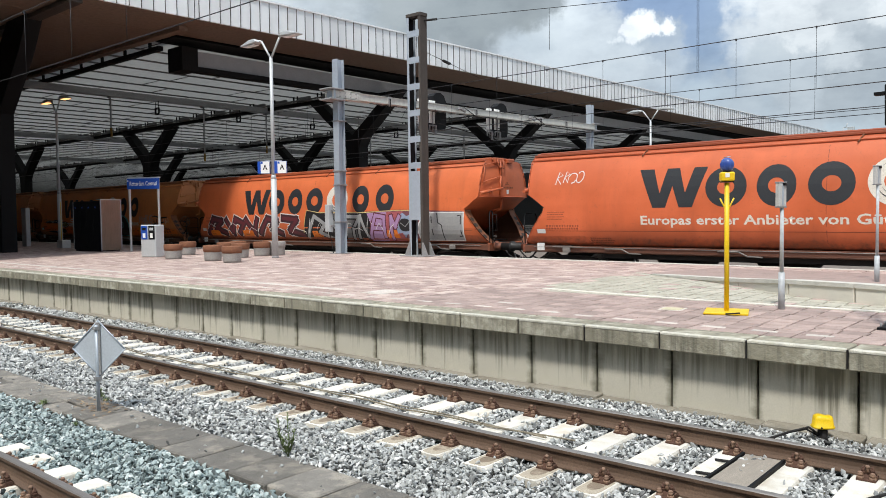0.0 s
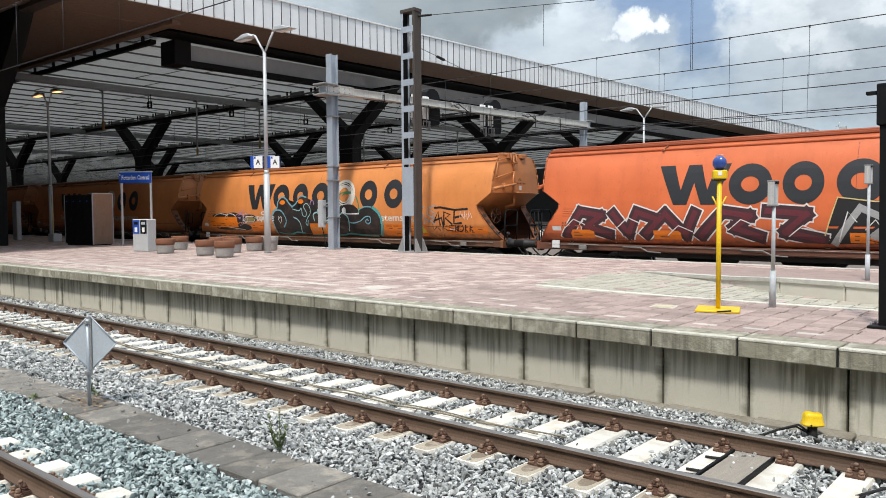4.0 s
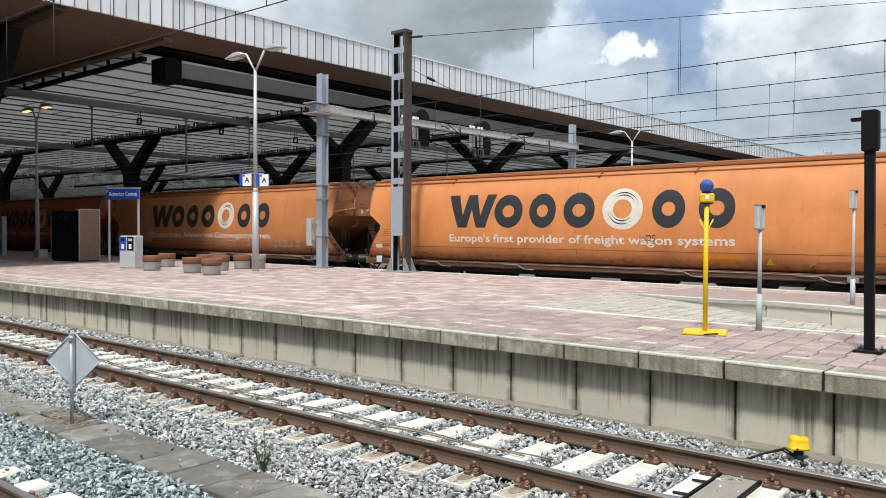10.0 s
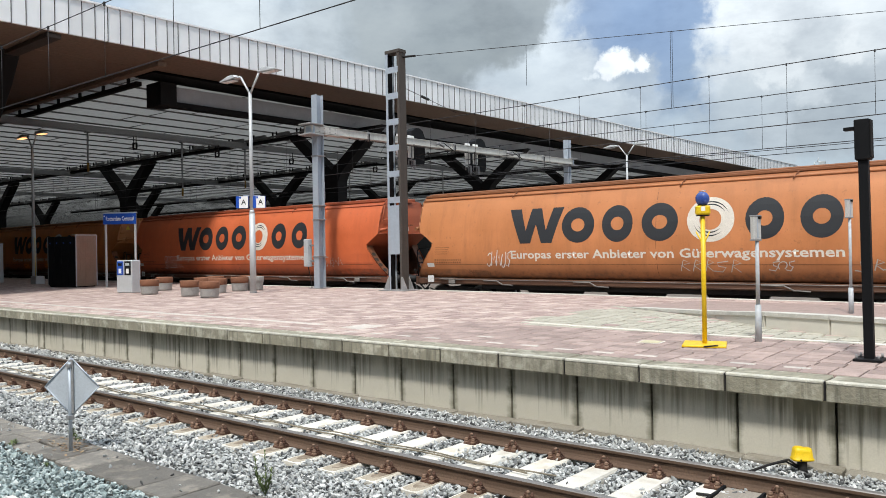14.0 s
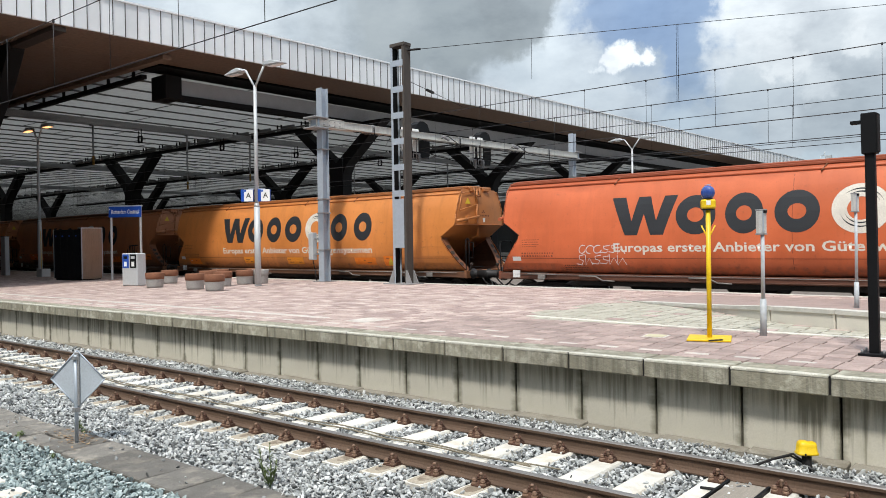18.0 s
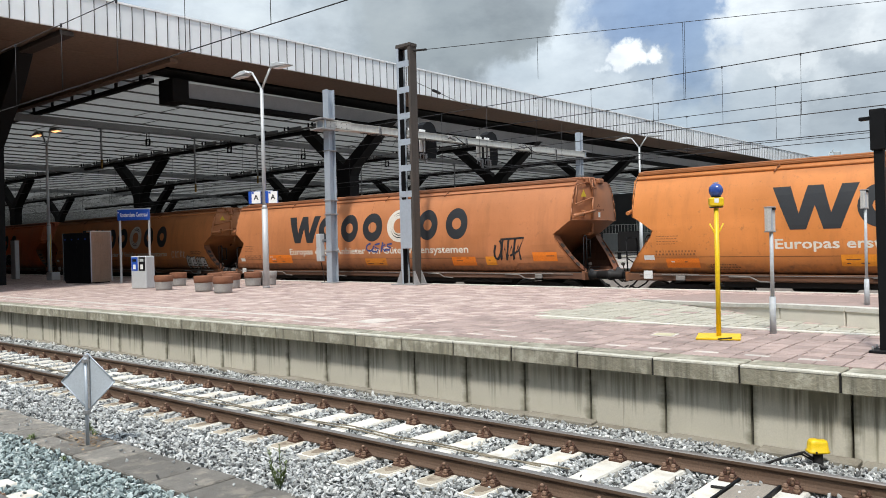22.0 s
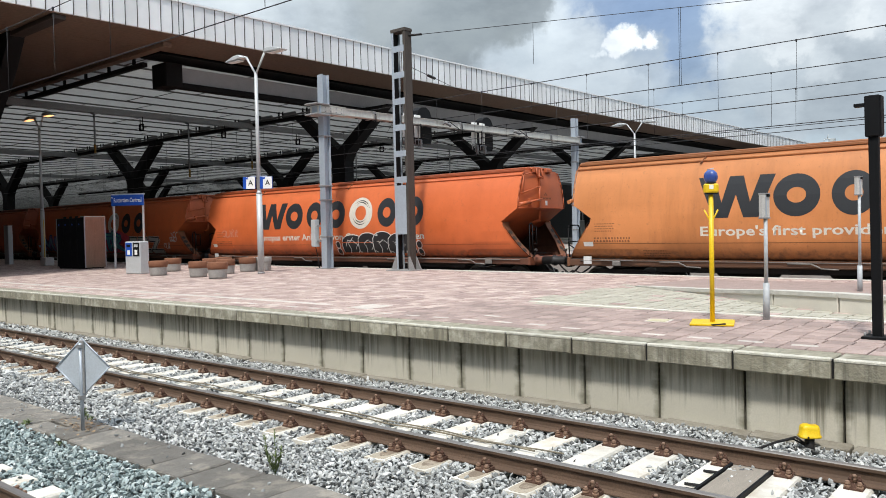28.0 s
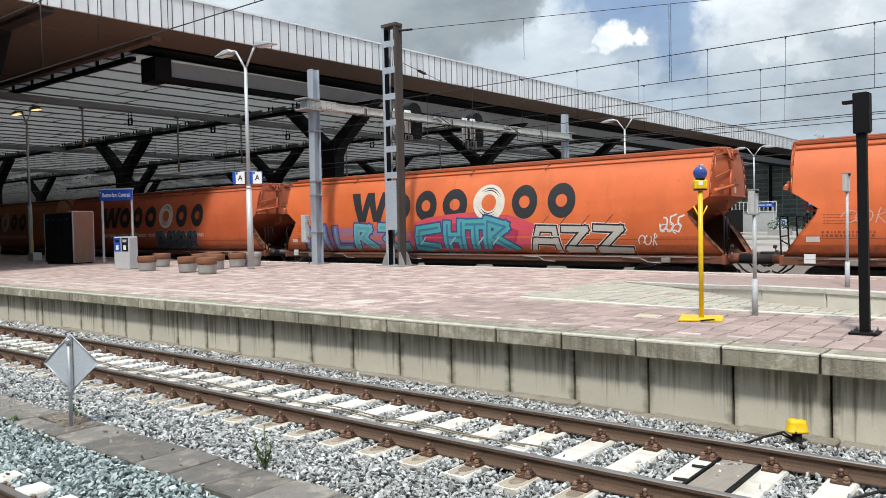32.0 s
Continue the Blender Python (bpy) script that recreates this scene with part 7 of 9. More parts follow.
    # numbers and data panels as plain bars
    def bars(seed, x0, z0, cols, rows, bw, bh, gapx, gapz):
        rnd = random.Random(seed)
        bm = bmesh.new()
        for r in range(rows):
            x = x0
            for c in range(cols):
                l = bw * rnd.uniform(0.5, 1.2)
                flat(bm, [(x, z0 - r * gapz), (x + l, z0 - r * gapz), (x + l, z0 - r * gapz + bh), (x, z0 - r * gapz + bh)])
                x += l + gapx
        return mesh_of("data_block", on_side(bm, 0.005))
    tagged(part("data_block", shared(WM, "bars_a", lambda: bars(1, -8.85, 2.26, 8, 4, 0.07, 0.022, 0.025, 0.075)), faint, w, "small stencilled data rows"), kind="stuff")
    tagged(part("data_block", shared(WM, "bars_b", lambda: bars(2, -8.9, 1.80, 13, 2, 0.055, 0.055, 0.05, 0.085)), faint, w, "small stencilled data rows"), kind="stuff")
    tagged(part("data_block", shared(WM, "bars_c", lambda: bars(3, -7.3, 1.42, 10, 3, 0.06, 0.035, 0.03, 0.07)), faint, w, "small stencilled data rows"), kind="stuff")
    sq = shared(WM, "square", lambda: mesh_of("white_square", on_side(flat(bmesh.new(), [(-9.28, 1.58), (-8.95, 1.58), (-8.95, 1.72), (-9.28, 1.72)]), 0.005)))
    part("white_square", sq, CARD_WHITE, w)
    return w, pm


RED = (0.56, 0.105, 0.034)
CONSIST = [  # number, paint, dirt, slogan, label
    (1, RED, 0.7, "de", "red-orange covered hopper wagon with faded charcoal mark"),
    (2, (0.60, 0.12, 0.036), 0.8, None, "red-orange covered hopper wagon sprayed along its lower side"),
    (3, (0.64, 0.21, 0.06), 0.8, "en", "orange covered hopper wagon with black and teal spray paint"),
    (4, (0.58, 0.195, 0.062), 0.9, "en", "dull orange covered hopper wagon with cream slogan"),
    (5, (0.46, 0.158, 0.058), 1.3, "de", "brown-orange weathered hopper wagon with rubbed slogan"),
    (6, (0.54, 0.105, 0.034), 0.9, "de", "red-orange covered hopper wagon with cream slogan"),
    (7, (0.58, 0.185, 0.042), 1.2, "de", "yellow-orange covered hopper wagon with hazard patches"),
    (8, (0.45, 0.155, 0.062), 1.1, "de", "brown covered hopper wagon with black scrawl"),
    (9, (0.54, 0.185, 0.062), 1.1, "en", "tan-orange covered hopper wagon with cream slogan"),
    (10, (0.60, 0.118, 0.032), 0.7, "de", "bright red-orange hopper wagon with black spray paint"),
    (11, (0.60, 0.118, 0.032), 0.8, None, "red-orange hopper wagon with teal and pink spray paint"),
    (12, (0.50, 0.095, 0.034), 0.9, "de", "red-orange hopper wagon coming from under the roof"),
    (13, (0.42, 0.14, 0.045), 1.0, "de", "orange hopper wagon coming from under the roof"),
]
WAGONS = {}
for k, col, dirt, text, lab in CONSIST:
    WAGONS[k] = wagon(k, col, dirt, text, lab)


# ---- spray paint on the wagons ----
SPRAY = {}


def spray(name, col):
    if name not in SPRAY:
        SPRAY[name] = mat("spray_" + name, col, 0.6, scale=2.5, var=0.09, bump=0.02, fine=18)
    return SPRAY[name]


BLACK_S, WHITE_S, GREY_S = spray("black", (0.013, 0.013, 0.015)), spray("white", (0.74, 0.74, 0.72)), spray("grey", (0.36, 0.37, 0.37))
TEAL_S, PINK_S, LILAC_S, WINE_S = spray("teal", (0.07, 0.36, 0.36)), spray("pink", (0.62, 0.075, 0.11)), spray("lilac", (0.42, 0.26, 0.46)), spray("wine", (0.13, 0.022, 0.032))
SKY_S, NAVY_S, SILVER_S, VIOLET_S = spray("sky", (0.17, 0.38, 0.46)), spray("navy", (0.03, 0.06, 0.22)), spray("silver", (0.50, 0.49, 0.45)), spray("violet", (0.20, 0.14, 0.36))
PALE_TEAL = spray("pale_teal", (0.30, 0.52, 0.53))


def blob(rnd, x0, x1, z0, z1, n=11, rough=0.18):
    """A chunky uneven outline inside a box."""
    cx, cz, pts = (x0 + x1) / 2, (z0 + z1) / 2, []
    for i in range(n):
        a = 2 * math.pi * i / n
        k = 1.12 / max(abs(math.cos(a)), abs(math.sin(a))) ** 0.75 * rnd.uniform(1 - rough, 1.0)
        pts.append((cx + (x1 - x0) / 2 * min(1.05, k) * math.cos(a), max(1.17, cz + (z1 - z0) / 2 * min(1.05, k) * math.sin(a))))
    return pts


def glyph(rnd, x0, x1, z0, z1):
    """An angular spray-paint chunk with slanting sides, a foot and a notch."""
    lx, lz, k = x1 - x0, z1 - z0, rnd.uniform(-0.12, 0.12)
    q = [(0.0, 0.0), (0.30, 0.0), (0.36, 0.22), (0.55, 0.20), (0.66, 0.0), (1.0, 0.04), (0.93, 0.40), (1.03, 0.66), (0.88, 1.0), (0.55, 0.93), (0.42, 1.02), (0.10, 0.90), (0.16, 0.55), (-0.02, 0.30)]
    return [(x0 + lx * (a + k * b + rnd.uniform(-0.04, 0.04)), max(1.17, z0 + lz * (b + rnd.uniform(-0.04, 0.04)))) for a, b in q]


def grow(pts, d):
    cx, cz = sum(p[0] for p in pts) / len(pts), sum(p[1] for p in pts) / len(pts)
    out = []
    for x, z in pts:
        l = math.hypot(x - cx, z - cz) or 1
        out.append((x + (x - cx) / l * d, max(1.16, z + (z - cz) / l * d)))
    return out


def paint_shape(w, pts, material, lift, name="spray_patch"):
    bm = flat(bmesh.new(), pts)
    bmesh.ops.triangulate(bm, faces=list(bm.faces))
    part(name, on_side(bm, lift), material, w)


def stroke(w, pts, width, material, lift, name="spray_line"):
    """One ribbon along a line of points."""
    bm, pairs, n = bmesh.new(), [], len(pts)
    for i, (x, z) in enumerate(pts):
        (xa, za), (xb, zb) = pts[max(0, i - 1)], pts[min(n - 1, i + 1)]
        l = math.hypot(xb - xa, zb - za) or 1
        nx, nz = -(zb - za) / l * width / 2, (xb - xa) / l * width / 2
        ex, ez = ((xb - xa) / l * width * 0.4, (zb - za) / l * width * 0.4) if i in (0, n - 1) else (0, 0)
        k = -1 if i == 0 else 1
        pairs.append([bm.verts.new((x + k * ex + s * nx, 0, max(1.16, z + k * ez + s * nz))) for s in (1, -1)])
    for p, q in zip(pairs, pairs[1:]):
        bm.faces.new((p[0], q[0], q[1], p[1]))
    part(name, on_side(bm, lift), material, w)


def chunk(w, rnd, x0, x1, z0, z1, fill, line, inner=None, edge=None, lw=0.06):
    p = glyph(rnd, x0, x1, z0, z1)
    if edge:
        paint_shape(w, grow(p, lw * 2.1), edge, 0.005)
    paint_shape(w, grow(p, lw), line, 0.007)
    paint_shape(w, p, fill, 0.009)
    cx, cz, lx, lz = (x0 + x1) / 2, (z0 + z1) / 2, x1 - x0, z1 - z0
    a = rnd.uniform(-0.1, 0.1)
    paint_shape(w, [(cx + (a - 0.10) * lx, cz + 0.02 * lz), (cx + (a + 0.10) * lx, cz + 0.07 * lz), (cx + (a + 0.07) * lx, cz + 0.24 * lz), (cx + (a - 0.12) * lx, cz + 0.20 * lz)], inner or line, 0.011)
    stroke(w, [(x0 + rnd.uniform(0.15, 0.3) * lx, z0 + 0.1 * lz), (x0 + rnd.uniform(0.3, 0.45) * lx, z0 + 0.42 * lz)], lw * 0.9, line, 0.012)
    stroke(w, [(x0 + 0.45 * lx, z0 + rnd.uniform(0.30, 0.42) * lz), (x1 - 0.12 * lx, z0 + rnd.uniform(0.30, 0.45) * lz)], lw * 0.8, line, 0.0125)
    stroke(w, [(x1 - 0.3 * lx, z1 - 0.12 * lz), (x1 - 0.18 * lx, z0 + 0.55 * lz)], lw * 0.5, edge or inner or line, 0.013)


def wild(w, paths, coats):
    """Angular interlocked strokes: every coat is laid over all the paths in turn."""
    for width, material, lift in coats:
        for j, pts in enumerate(paths):
            bm = bmesh.new()
            for i, ((xa, za), (xb, zb)) in enumerate(zip(pts, pts[1:])):
                l = math.hypot(xb - xa, zb - za)
                ux, uz = (xb - xa) / l, (zb - za) / l
                h, e = width / 2, width * 0.42
                q = bmesh.new()
                flat(q, [(xa - ux * e - uz * h, max(1.17, za - uz * e + ux * h)), (xb + ux * e - uz * h, max(1.17, zb + uz * e + ux * h)), (xb + ux * e + uz * h, max(1.18, zb + uz * e - ux * h)), (xa - ux * e + uz * h, max(1.18, za - uz * e - ux * h))])
                me = mesh_of("coat", on_side(q, lift + 0.0004 * i + 0.00006 * j))
                bm.from_mesh(me)
                bpy.data.meshes.remove(me)
            part("spray_coat", bm, material, w)


def scribble(w, rnd, x0, x1, z0, z1, n, width, material, lift=0.013):
    """An unreadable hand-drawn tag."""
    m = max(3, n // 3)
    step = (x1 - x0) / m
    for i in range(m):
        cx, cz = x0 + (i + 0.5) * step, (z0 + z1) / 2 + rnd.uniform(-0.06, 0.06) * (z1 - z0)
        rx, rz, a, kind = step * rnd.uniform(0.42, 0.62), (z1 - z0) * rnd.uniform(0.40, 0.55), rnd.uniform(0, 6.28), rnd.randrange(4)
        if kind == 0:
            pts = [(cx + rx * math.cos(a + j * 0.55), cz + rz * math.sin(a + j * 0.55)) for j in range(10)]
        elif kind == 1:
            pts = [(cx - rx, cz + rz), (cx - rx * 0.7, cz - rz), (cx + rx * 0.1, cz + rz * 0.4), (cx + rx, cz - rz * 0.9)]
        elif kind == 2:
            pts = [(cx + rx * 0.8, cz + rz), (cx - rx * 0.5, cz + rz * 0.75), (cx - rx * 0.3, cz + rz * 0.1), (cx + rx * 0.7, cz - rz * 0.2), (cx + rx * 0.3, cz - rz), (cx - rx, cz - rz * 0.8)]
        else:
            pts = [(cx - rx * 0.2, cz - rz), (cx - rx * 0.1, cz + rz * 1.2), (cx + rx * 0.9, cz + rz * 0.6), (cx - rx * 0.2, cz + rz * 0.05), (cx + rx, cz - rz)]
        stroke(w, [(x + (z - cz) * 0.25, z) for x, z in pts], width, material, lift)


def panel(w, x0, x1, z0, z1, material, name="paint_panel"):
    bm, n = bmesh.new(), max(2, int((z1 - z0) / 0.06))
    for i in range(n):
        a, b = z0 + (z1 - z0) * i / n, z0 + (z1 - z0) * (i + 1) / n
        flat(bm, [(x0, a), (x1, a), (x1, b), (x0, b)])
    bmesh.ops.remove_doubles(bm, verts=list(bm.verts), dist=1e-4)
    part(name, on_side(bm, 0.0105), material, w)
    # rows of small dark and pale data marks
    rr, z = random.Random(round(100 * (x0 + 20 + z0))), z0 + 0.06
    while z < z1 - 0.05:
        x = x0 + rr.uniform(0.05, 0.25)
        while x < x1 - 0.2:
            l = min(rr.uniform(0.08, 0.34), x1 - 0.04 - x)
            if rr.random() < 0.6:
                paint_shape(w, [(x, z), (x + l, z), (x + l, z + 0.028), (x, z + 0.028)], STENCIL if rr.random() < 0.88 else CARD_WHITE, 0.0125, "data_mark")
            x += l + rr.uniform(0.06, 0.5)
        z += 0.10


def triangle(w, x, z, s):
    paint_shape(w, [(x - s, z), (x + s, z), (x, z + 1.6 * s)], HAZARD, 0.0145, "warning_triangle")


def sprayed():
    W = {k: v[0] for k, v in WAGONS.items()}
    # the red wagon with a long mural
    w, r = W[2], random.Random(21)
    plum, ash, rose = spray("plum", (0.055, 0.02, 0.026)), spray("ash", (0.16, 0.165, 0.165)), spray("rose", (0.40, 0.10, 0.11))
    wild(w, [[(-8.75, 1.42), (-8.2, 2.18), (-7.45, 2.06), (-8.0, 1.72), (-7.2, 1.48)], [(-7.05, 2.12), (-6.55, 1.52), (-6.25, 2.16), (-5.6, 1.95)],
             [(-6.0, 1.5), (-5.35, 2.12), (-4.75, 1.5), (-4.45, 2.14)], [(-4.3, 1.48), (-3.65, 2.16), (-2.9, 2.05), (-3.35, 1.72), (-2.65, 1.48)],
             [(-2.45, 2.18), (-1.45, 2.10), (-2.0, 1.62), (-1.1, 1.42)]], [(0.44, WHITE_S, 0.005), (0.36, plum, 0.0085), (0.15, WINE_S, 0.012)])
    for x, z in ((-8.5, 1.9), (-6.6, 1.95), (-5.0, 1.72), (-3.2, 1.9), (-1.6, 1.75)):
        stroke(w, [(x - 0.3, z - 0.24), (x + 0.05, z + 0.05), (x + 0.45, z - 0.12)], 0.03, WHITE_S, 0.0165)
    for x in (-8.6, -5.75, -0.45):
        panel(w, x, x + 0.85, 1.36, 1.62, FRESH)
    paint_shape(w, [(-1.0, 1.2), (8.1, 1.2), (8.25, 2.36), (5.0, 2.46), (2.0, 2.38), (0.2, 2.44), (-0.7, 2.32)], spray("backdrop", (0.20, 0.07, 0.09)), 0.0045)
    paint_shape(w, [(-1.05, 1.5), (-0.75, 2.50), (0.1, 2.38), (1.15, 2.36), (1.05, 1.3), (-0.6, 1.22)], BLACK_S, 0.0055)
    paint_shape(w, [(1.0, 1.25), (1.1, 2.36), (2.95, 2.34), (2.8, 1.22)], ash, 0.0065)
    paint_shape(w, [(2.55, 1.5), (2.75, 2.34), (3.3, 2.36), (3.1, 1.9), (3.35, 1.3), (2.9, 1.22)], BLACK_S, 0.0075)
    paint_shape(w, [(3.2, 1.22), (3.4, 1.9), (3.15, 2.34), (4.55, 2.40), (4.45, 1.24)], LILAC_S, 0.0085)
    paint_shape(w, [(4.2, 1.24), (4.3, 2.38), (5.2, 2.40), (5.15, 1.22)], rose, 0.0092)
    wild(w, [[(-0.8, 1.35), (-0.2, 2.25), (0.5, 1.9), (0.1, 1.55), (0.8, 1.3)], [(0.9, 2.25), (1.35, 1.4), (1.75, 2.2), (1.6, 1.4)]], [(0.30, BLACK_S, 0.0105), (0.17, GREY_S, 0.0135)])
    wild(w, [[(1.9, 2.22), (2.7, 2.2), (2.3, 1.7), (2.2, 1.32)], [(2.55, 1.35), (2.75, 2.25), (3.1, 1.4)]], [(0.26, BLACK_S, 0.0105), (0.14, GREY_S, 0.0135)])
    wild(w, [[(3.25, 1.35), (3.65, 2.25), (4.15, 2.18), (4.1, 1.4)], [(3.45, 1.75), (4.15, 1.72)], [(4.5, 1.35), (4.55, 2.2), (4.75, 1.8), (5.0, 2.2)]], [(0.24, WINE_S, 0.0110), (0.15, LILAC_S, 0.0140)])
    for i in range(9):
        x = -0.7 + i * 0.62
        stroke(w, [(x, 1.4 + 0.3 * (i % 2)), (x + 0.22, 2.15 - 0.2 * (i % 3)), (x + 0.42, 1.9 - 0.25 * (i % 2))], 0.028, WHITE_S, 0.0165)
    stroke(w, [(-1.02, 1.55), (-0.72, 2.52), (0.12, 2.40), (1.2, 2.39), (2.9, 2.37), (4.6, 2.43), (5.9, 2.42)], 0.035, spray("straw", (0.62, 0.50, 0.22)), 0.0170)
    star = [(5.3 + (0.62 if i % 2 else 0.40) * math.cos(i * math.pi / 9), 1.85 + (0.50 if i % 2 else 0.34) * math.sin(i * math.pi / 9)) for i in range(18)]
    paint_shape(w, star, spray("ice", (0.32, 0.40, 0.55)), 0.011)
    paint_shape(w, blob(r, 4.98, 5.62, 1.6, 2.12, 12, 0.2), BLACK_S, 0.013)
    stroke(w, [(5.05, 1.95), (5.3, 1.8), (5.55, 2.0)], 0.03, GREY_S, 0.015)
    paint_shape(w, [(5.95, 1.27), (8.2, 1.27), (8.32, 2.34), (6.15, 2.36), (6.1, 2.05), (5.92, 1.8)], WHITE_S, 0.012)
    paint_shape(w, [(6.0, 1.31), (8.16, 1.31), (8.26, 2.30), (6.2, 2.32), (6.15, 2.03), (5.98, 1.78)], GREY_S, 0.014)
    for pts in ([(6.7, 2.2), (6.7, 1.95)], [(6.7, 1.7), (6.7, 1.5)], [(7.0, 2.3), (7.02, 1.95), (7.2, 1.85), (7.22, 1.32)], [(8.0, 2.2), (8.15, 2.2), (8.12, 1.9)], [(8.0, 1.45), (8.12, 1.45), (8.1, 1.65)]):
        stroke(w, pts, 0.045, BLACK_S, 0.016)
    panel(w, 4.0, 4.9, 1.35, 1.66, FRESH)
    # the orange wagon with dark curling shapes
    w, r = W[3], random.Random(33)
    streaky = mat("spray_streaky_black", (0.020, 0.018, 0.018), 0.6, scale=2.5, var=0.2, bump=0.02, fine=18, col2=(0.012, 0.012, 0.013), patch=(0.075, 0.04, 0.025))

    def bend(pts, n=5):
        """Rounds a line of points off into a flowing curve."""
        q = [pts[0]] + list(pts) + [pts[-1]]
        out = []
        for a, b, c, d in zip(q, q[1:], q[2:], q[3:]):
            for i in range(n):
                t = i / n
                out.append(tuple(0.5 * (2 * b[j] + (c[j] - a[j]) * t + (2 * a[j] - 5 * b[j] + 4 * c[j] - d[j]) * t * t + (3 * b[j] - a[j] - 3 * c[j] + d[j]) * t ** 3) for j in (0, 1)))
        return out + [pts[-1]]
    top = [(-3.46, 1.24), (-3.5, 1.67), (-3.6, 2.0), (-3.42, 2.3), (-3.2, 2.4), (-3.14, 2.68), (-2.9, 2.88), (-2.6, 2.84), (-2.33, 2.62), (-2.1, 2.46), (-1.82, 2.62), (-1.55, 2.92), (-1.15, 2.86),
           (-0.86, 2.63), (-0.55, 2.52), (-0.22, 2.5), (0.13, 2.6), (0.5, 2.54), (0.86, 2.4), (1.35, 2.52), (1.9, 2.5), (2.21, 2.3), (2.57, 2.42), (2.96, 2.41), (3.27, 2.3), (3.49, 2.02), (3.54, 1.71), (3.4, 1.4), (3.2, 1.22)]
    paint_shape(w, bend(top, 3), streaky, 0.0115)
    for x, z in ((-2.82, 2.66), (-1.52, 2.69)):
        paint_shape(w, ell(x, z, 0.2, 0.10, 12), FRESH, 0.0130, "gap")
    for pts, wd, m in (
            (top[:10], 0.07, SKY_S), (top[9:13], 0.06, SKY_S), ([(-3.6, 2.0), (-3.35, 2.28), (-2.96, 2.31), (-2.66, 2.08), (-2.57, 1.8), (-2.8, 1.57)], 0.06, SKY_S),
            ([(-2.04, 2.36), (-1.62, 2.29), (-1.46, 2.39), (-1.37, 2.11), (-1.22, 2.03), (-1.09, 2.17), (-1.29, 2.46), (-1.13, 2.6), (-0.89, 2.45), (-0.85, 2.17), (-1.06, 1.96), (-1.19, 1.75), (-1.09, 1.66), (-1.02, 1.86)], 0.04, PALE_TEAL),
            ([(-2.0, 2.0), (-1.72, 1.89), (-1.58, 1.68), (-1.66, 1.3)], 0.05, PALE_TEAL), ([(-0.85, 2.56), (-0.82, 2.7), (-0.66, 2.69), (-0.61, 2.55)], 0.04, LILAC_S),
            ([(-0.59, 1.86), (-0.65, 2.1), (-0.42, 2.21), (-0.19, 2.03), (-0.13, 1.79)], 0.05, PALE_TEAL), ([(-0.38, 2.24), (-0.22, 2.48), (0.15, 2.59), (0.53, 2.54), (0.82, 2.3), (0.93, 2.1)], 0.045, PALE_TEAL),
            ([(1.21, 2.19), (0.93, 2.03), (0.56, 1.96), (0.33, 1.76), (0.18, 1.86), (0.41, 1.89)], 0.05, PALE_TEAL), ([(1.25, 2.19), (1.53, 2.03), (1.6, 1.76), (1.5, 1.45)], 0.06, PALE_TEAL),
            ([(1.55, 1.82), (1.89, 1.77), (2.3, 1.86), (2.6, 2.02), (2.86, 2.02), (2.89, 1.83), (2.72, 1.74), (2.6, 1.83), (2.7, 1.93), (2.76, 1.87)], 0.045, SKY_S), ([(1.42, 2.2), (1.46, 2.15), (1.8, 2.14), (2.21, 2.15)], 0.05, WHITE_S),
            ([(2.21, 2.3), (2.57, 2.42), (2.96, 2.41)], 0.045, SKY_S), ([(3.05, 2.38), (3.4, 2.14), (3.52, 1.71), (3.33, 1.3)], 0.12, TEAL_S), ([(3.02, 2.39), (3.38, 2.14), (3.49, 1.71)], 0.04, PALE_TEAL),
            ([(-3.3, 1.30), (-2.56, 1.24), (-2.0, 1.34), (-1.5, 1.31)], 0.06, TEAL_S), ([(-1.0, 1.24), (0.3, 1.22), (1.1, 1.27), (1.54, 1.33), (2.3, 1.27), (3.1, 1.25)], 0.06, TEAL_S)):
        stroke(w, bend(pts), wd, m, 0.0170 + 0.0001 * len(pts))
    paint_shape(w, ell(1.33, 2.28, 0.12, 0.13, 14), WHITE_S, 0.0195)
    leaf = spray("green", (0.10, 0.26, 0.11))
    stroke(w, bend([(0.7, 2.35), (0.74, 2.7), (1.05, 2.96), (1.4, 3.04), (1.71, 3.02)]), 0.055, leaf, 0.0172)
    paint_shape(w, [(1.15, 2.86), (1.4, 2.95), (1.75, 2.96), (1.7, 3.06), (1.35, 3.06)], leaf, 0.0168)
    stroke(w, bend([(2.04, 2.84), (2.22, 2.5), (2.23, 2.2)]), 0.07, leaf, 0.0172)
    panel(w, -8.73, -6.38, 1.52, 2.02, FRESH)
    panel(w, -5.32, -4.08, 1.34, 1.73, FRESH)
    def aside(pts):
        return [(x - 1.02, z + 0.17) for x, z in pts]
    OLIVE_S = spray("olive", (0.26, 0.21, 0.045))
    for x, z, rx, rz in ((-6.6, 1.88, 0.85, 0.15), (-5.7, 1.90, 0.60, 0.16), (-4.35, 1.76, 0.60, 0.20), (-6.3, 1.32, 0.95, 0.10), (-5.0, 1.36, 0.70, 0.16), (-5.05, 1.72, 0.35, 0.22)):
        paint_shape(w, aside(ell(x, z, rx, rz, 20)), BLACK_S, 0.0060 + 0.0003 * (x + 8))
    paint_shape(w, aside([(-5.35, 1.85), (-5.1, 1.72), (-4.80, 2.24), (-5.02, 2.04)]), LILAC_S, 0.0082)
    paint_shape(w, aside(ell(-4.35, 1.74, 0.42, 0.11, 16)), OLIVE_S, 0.0084)
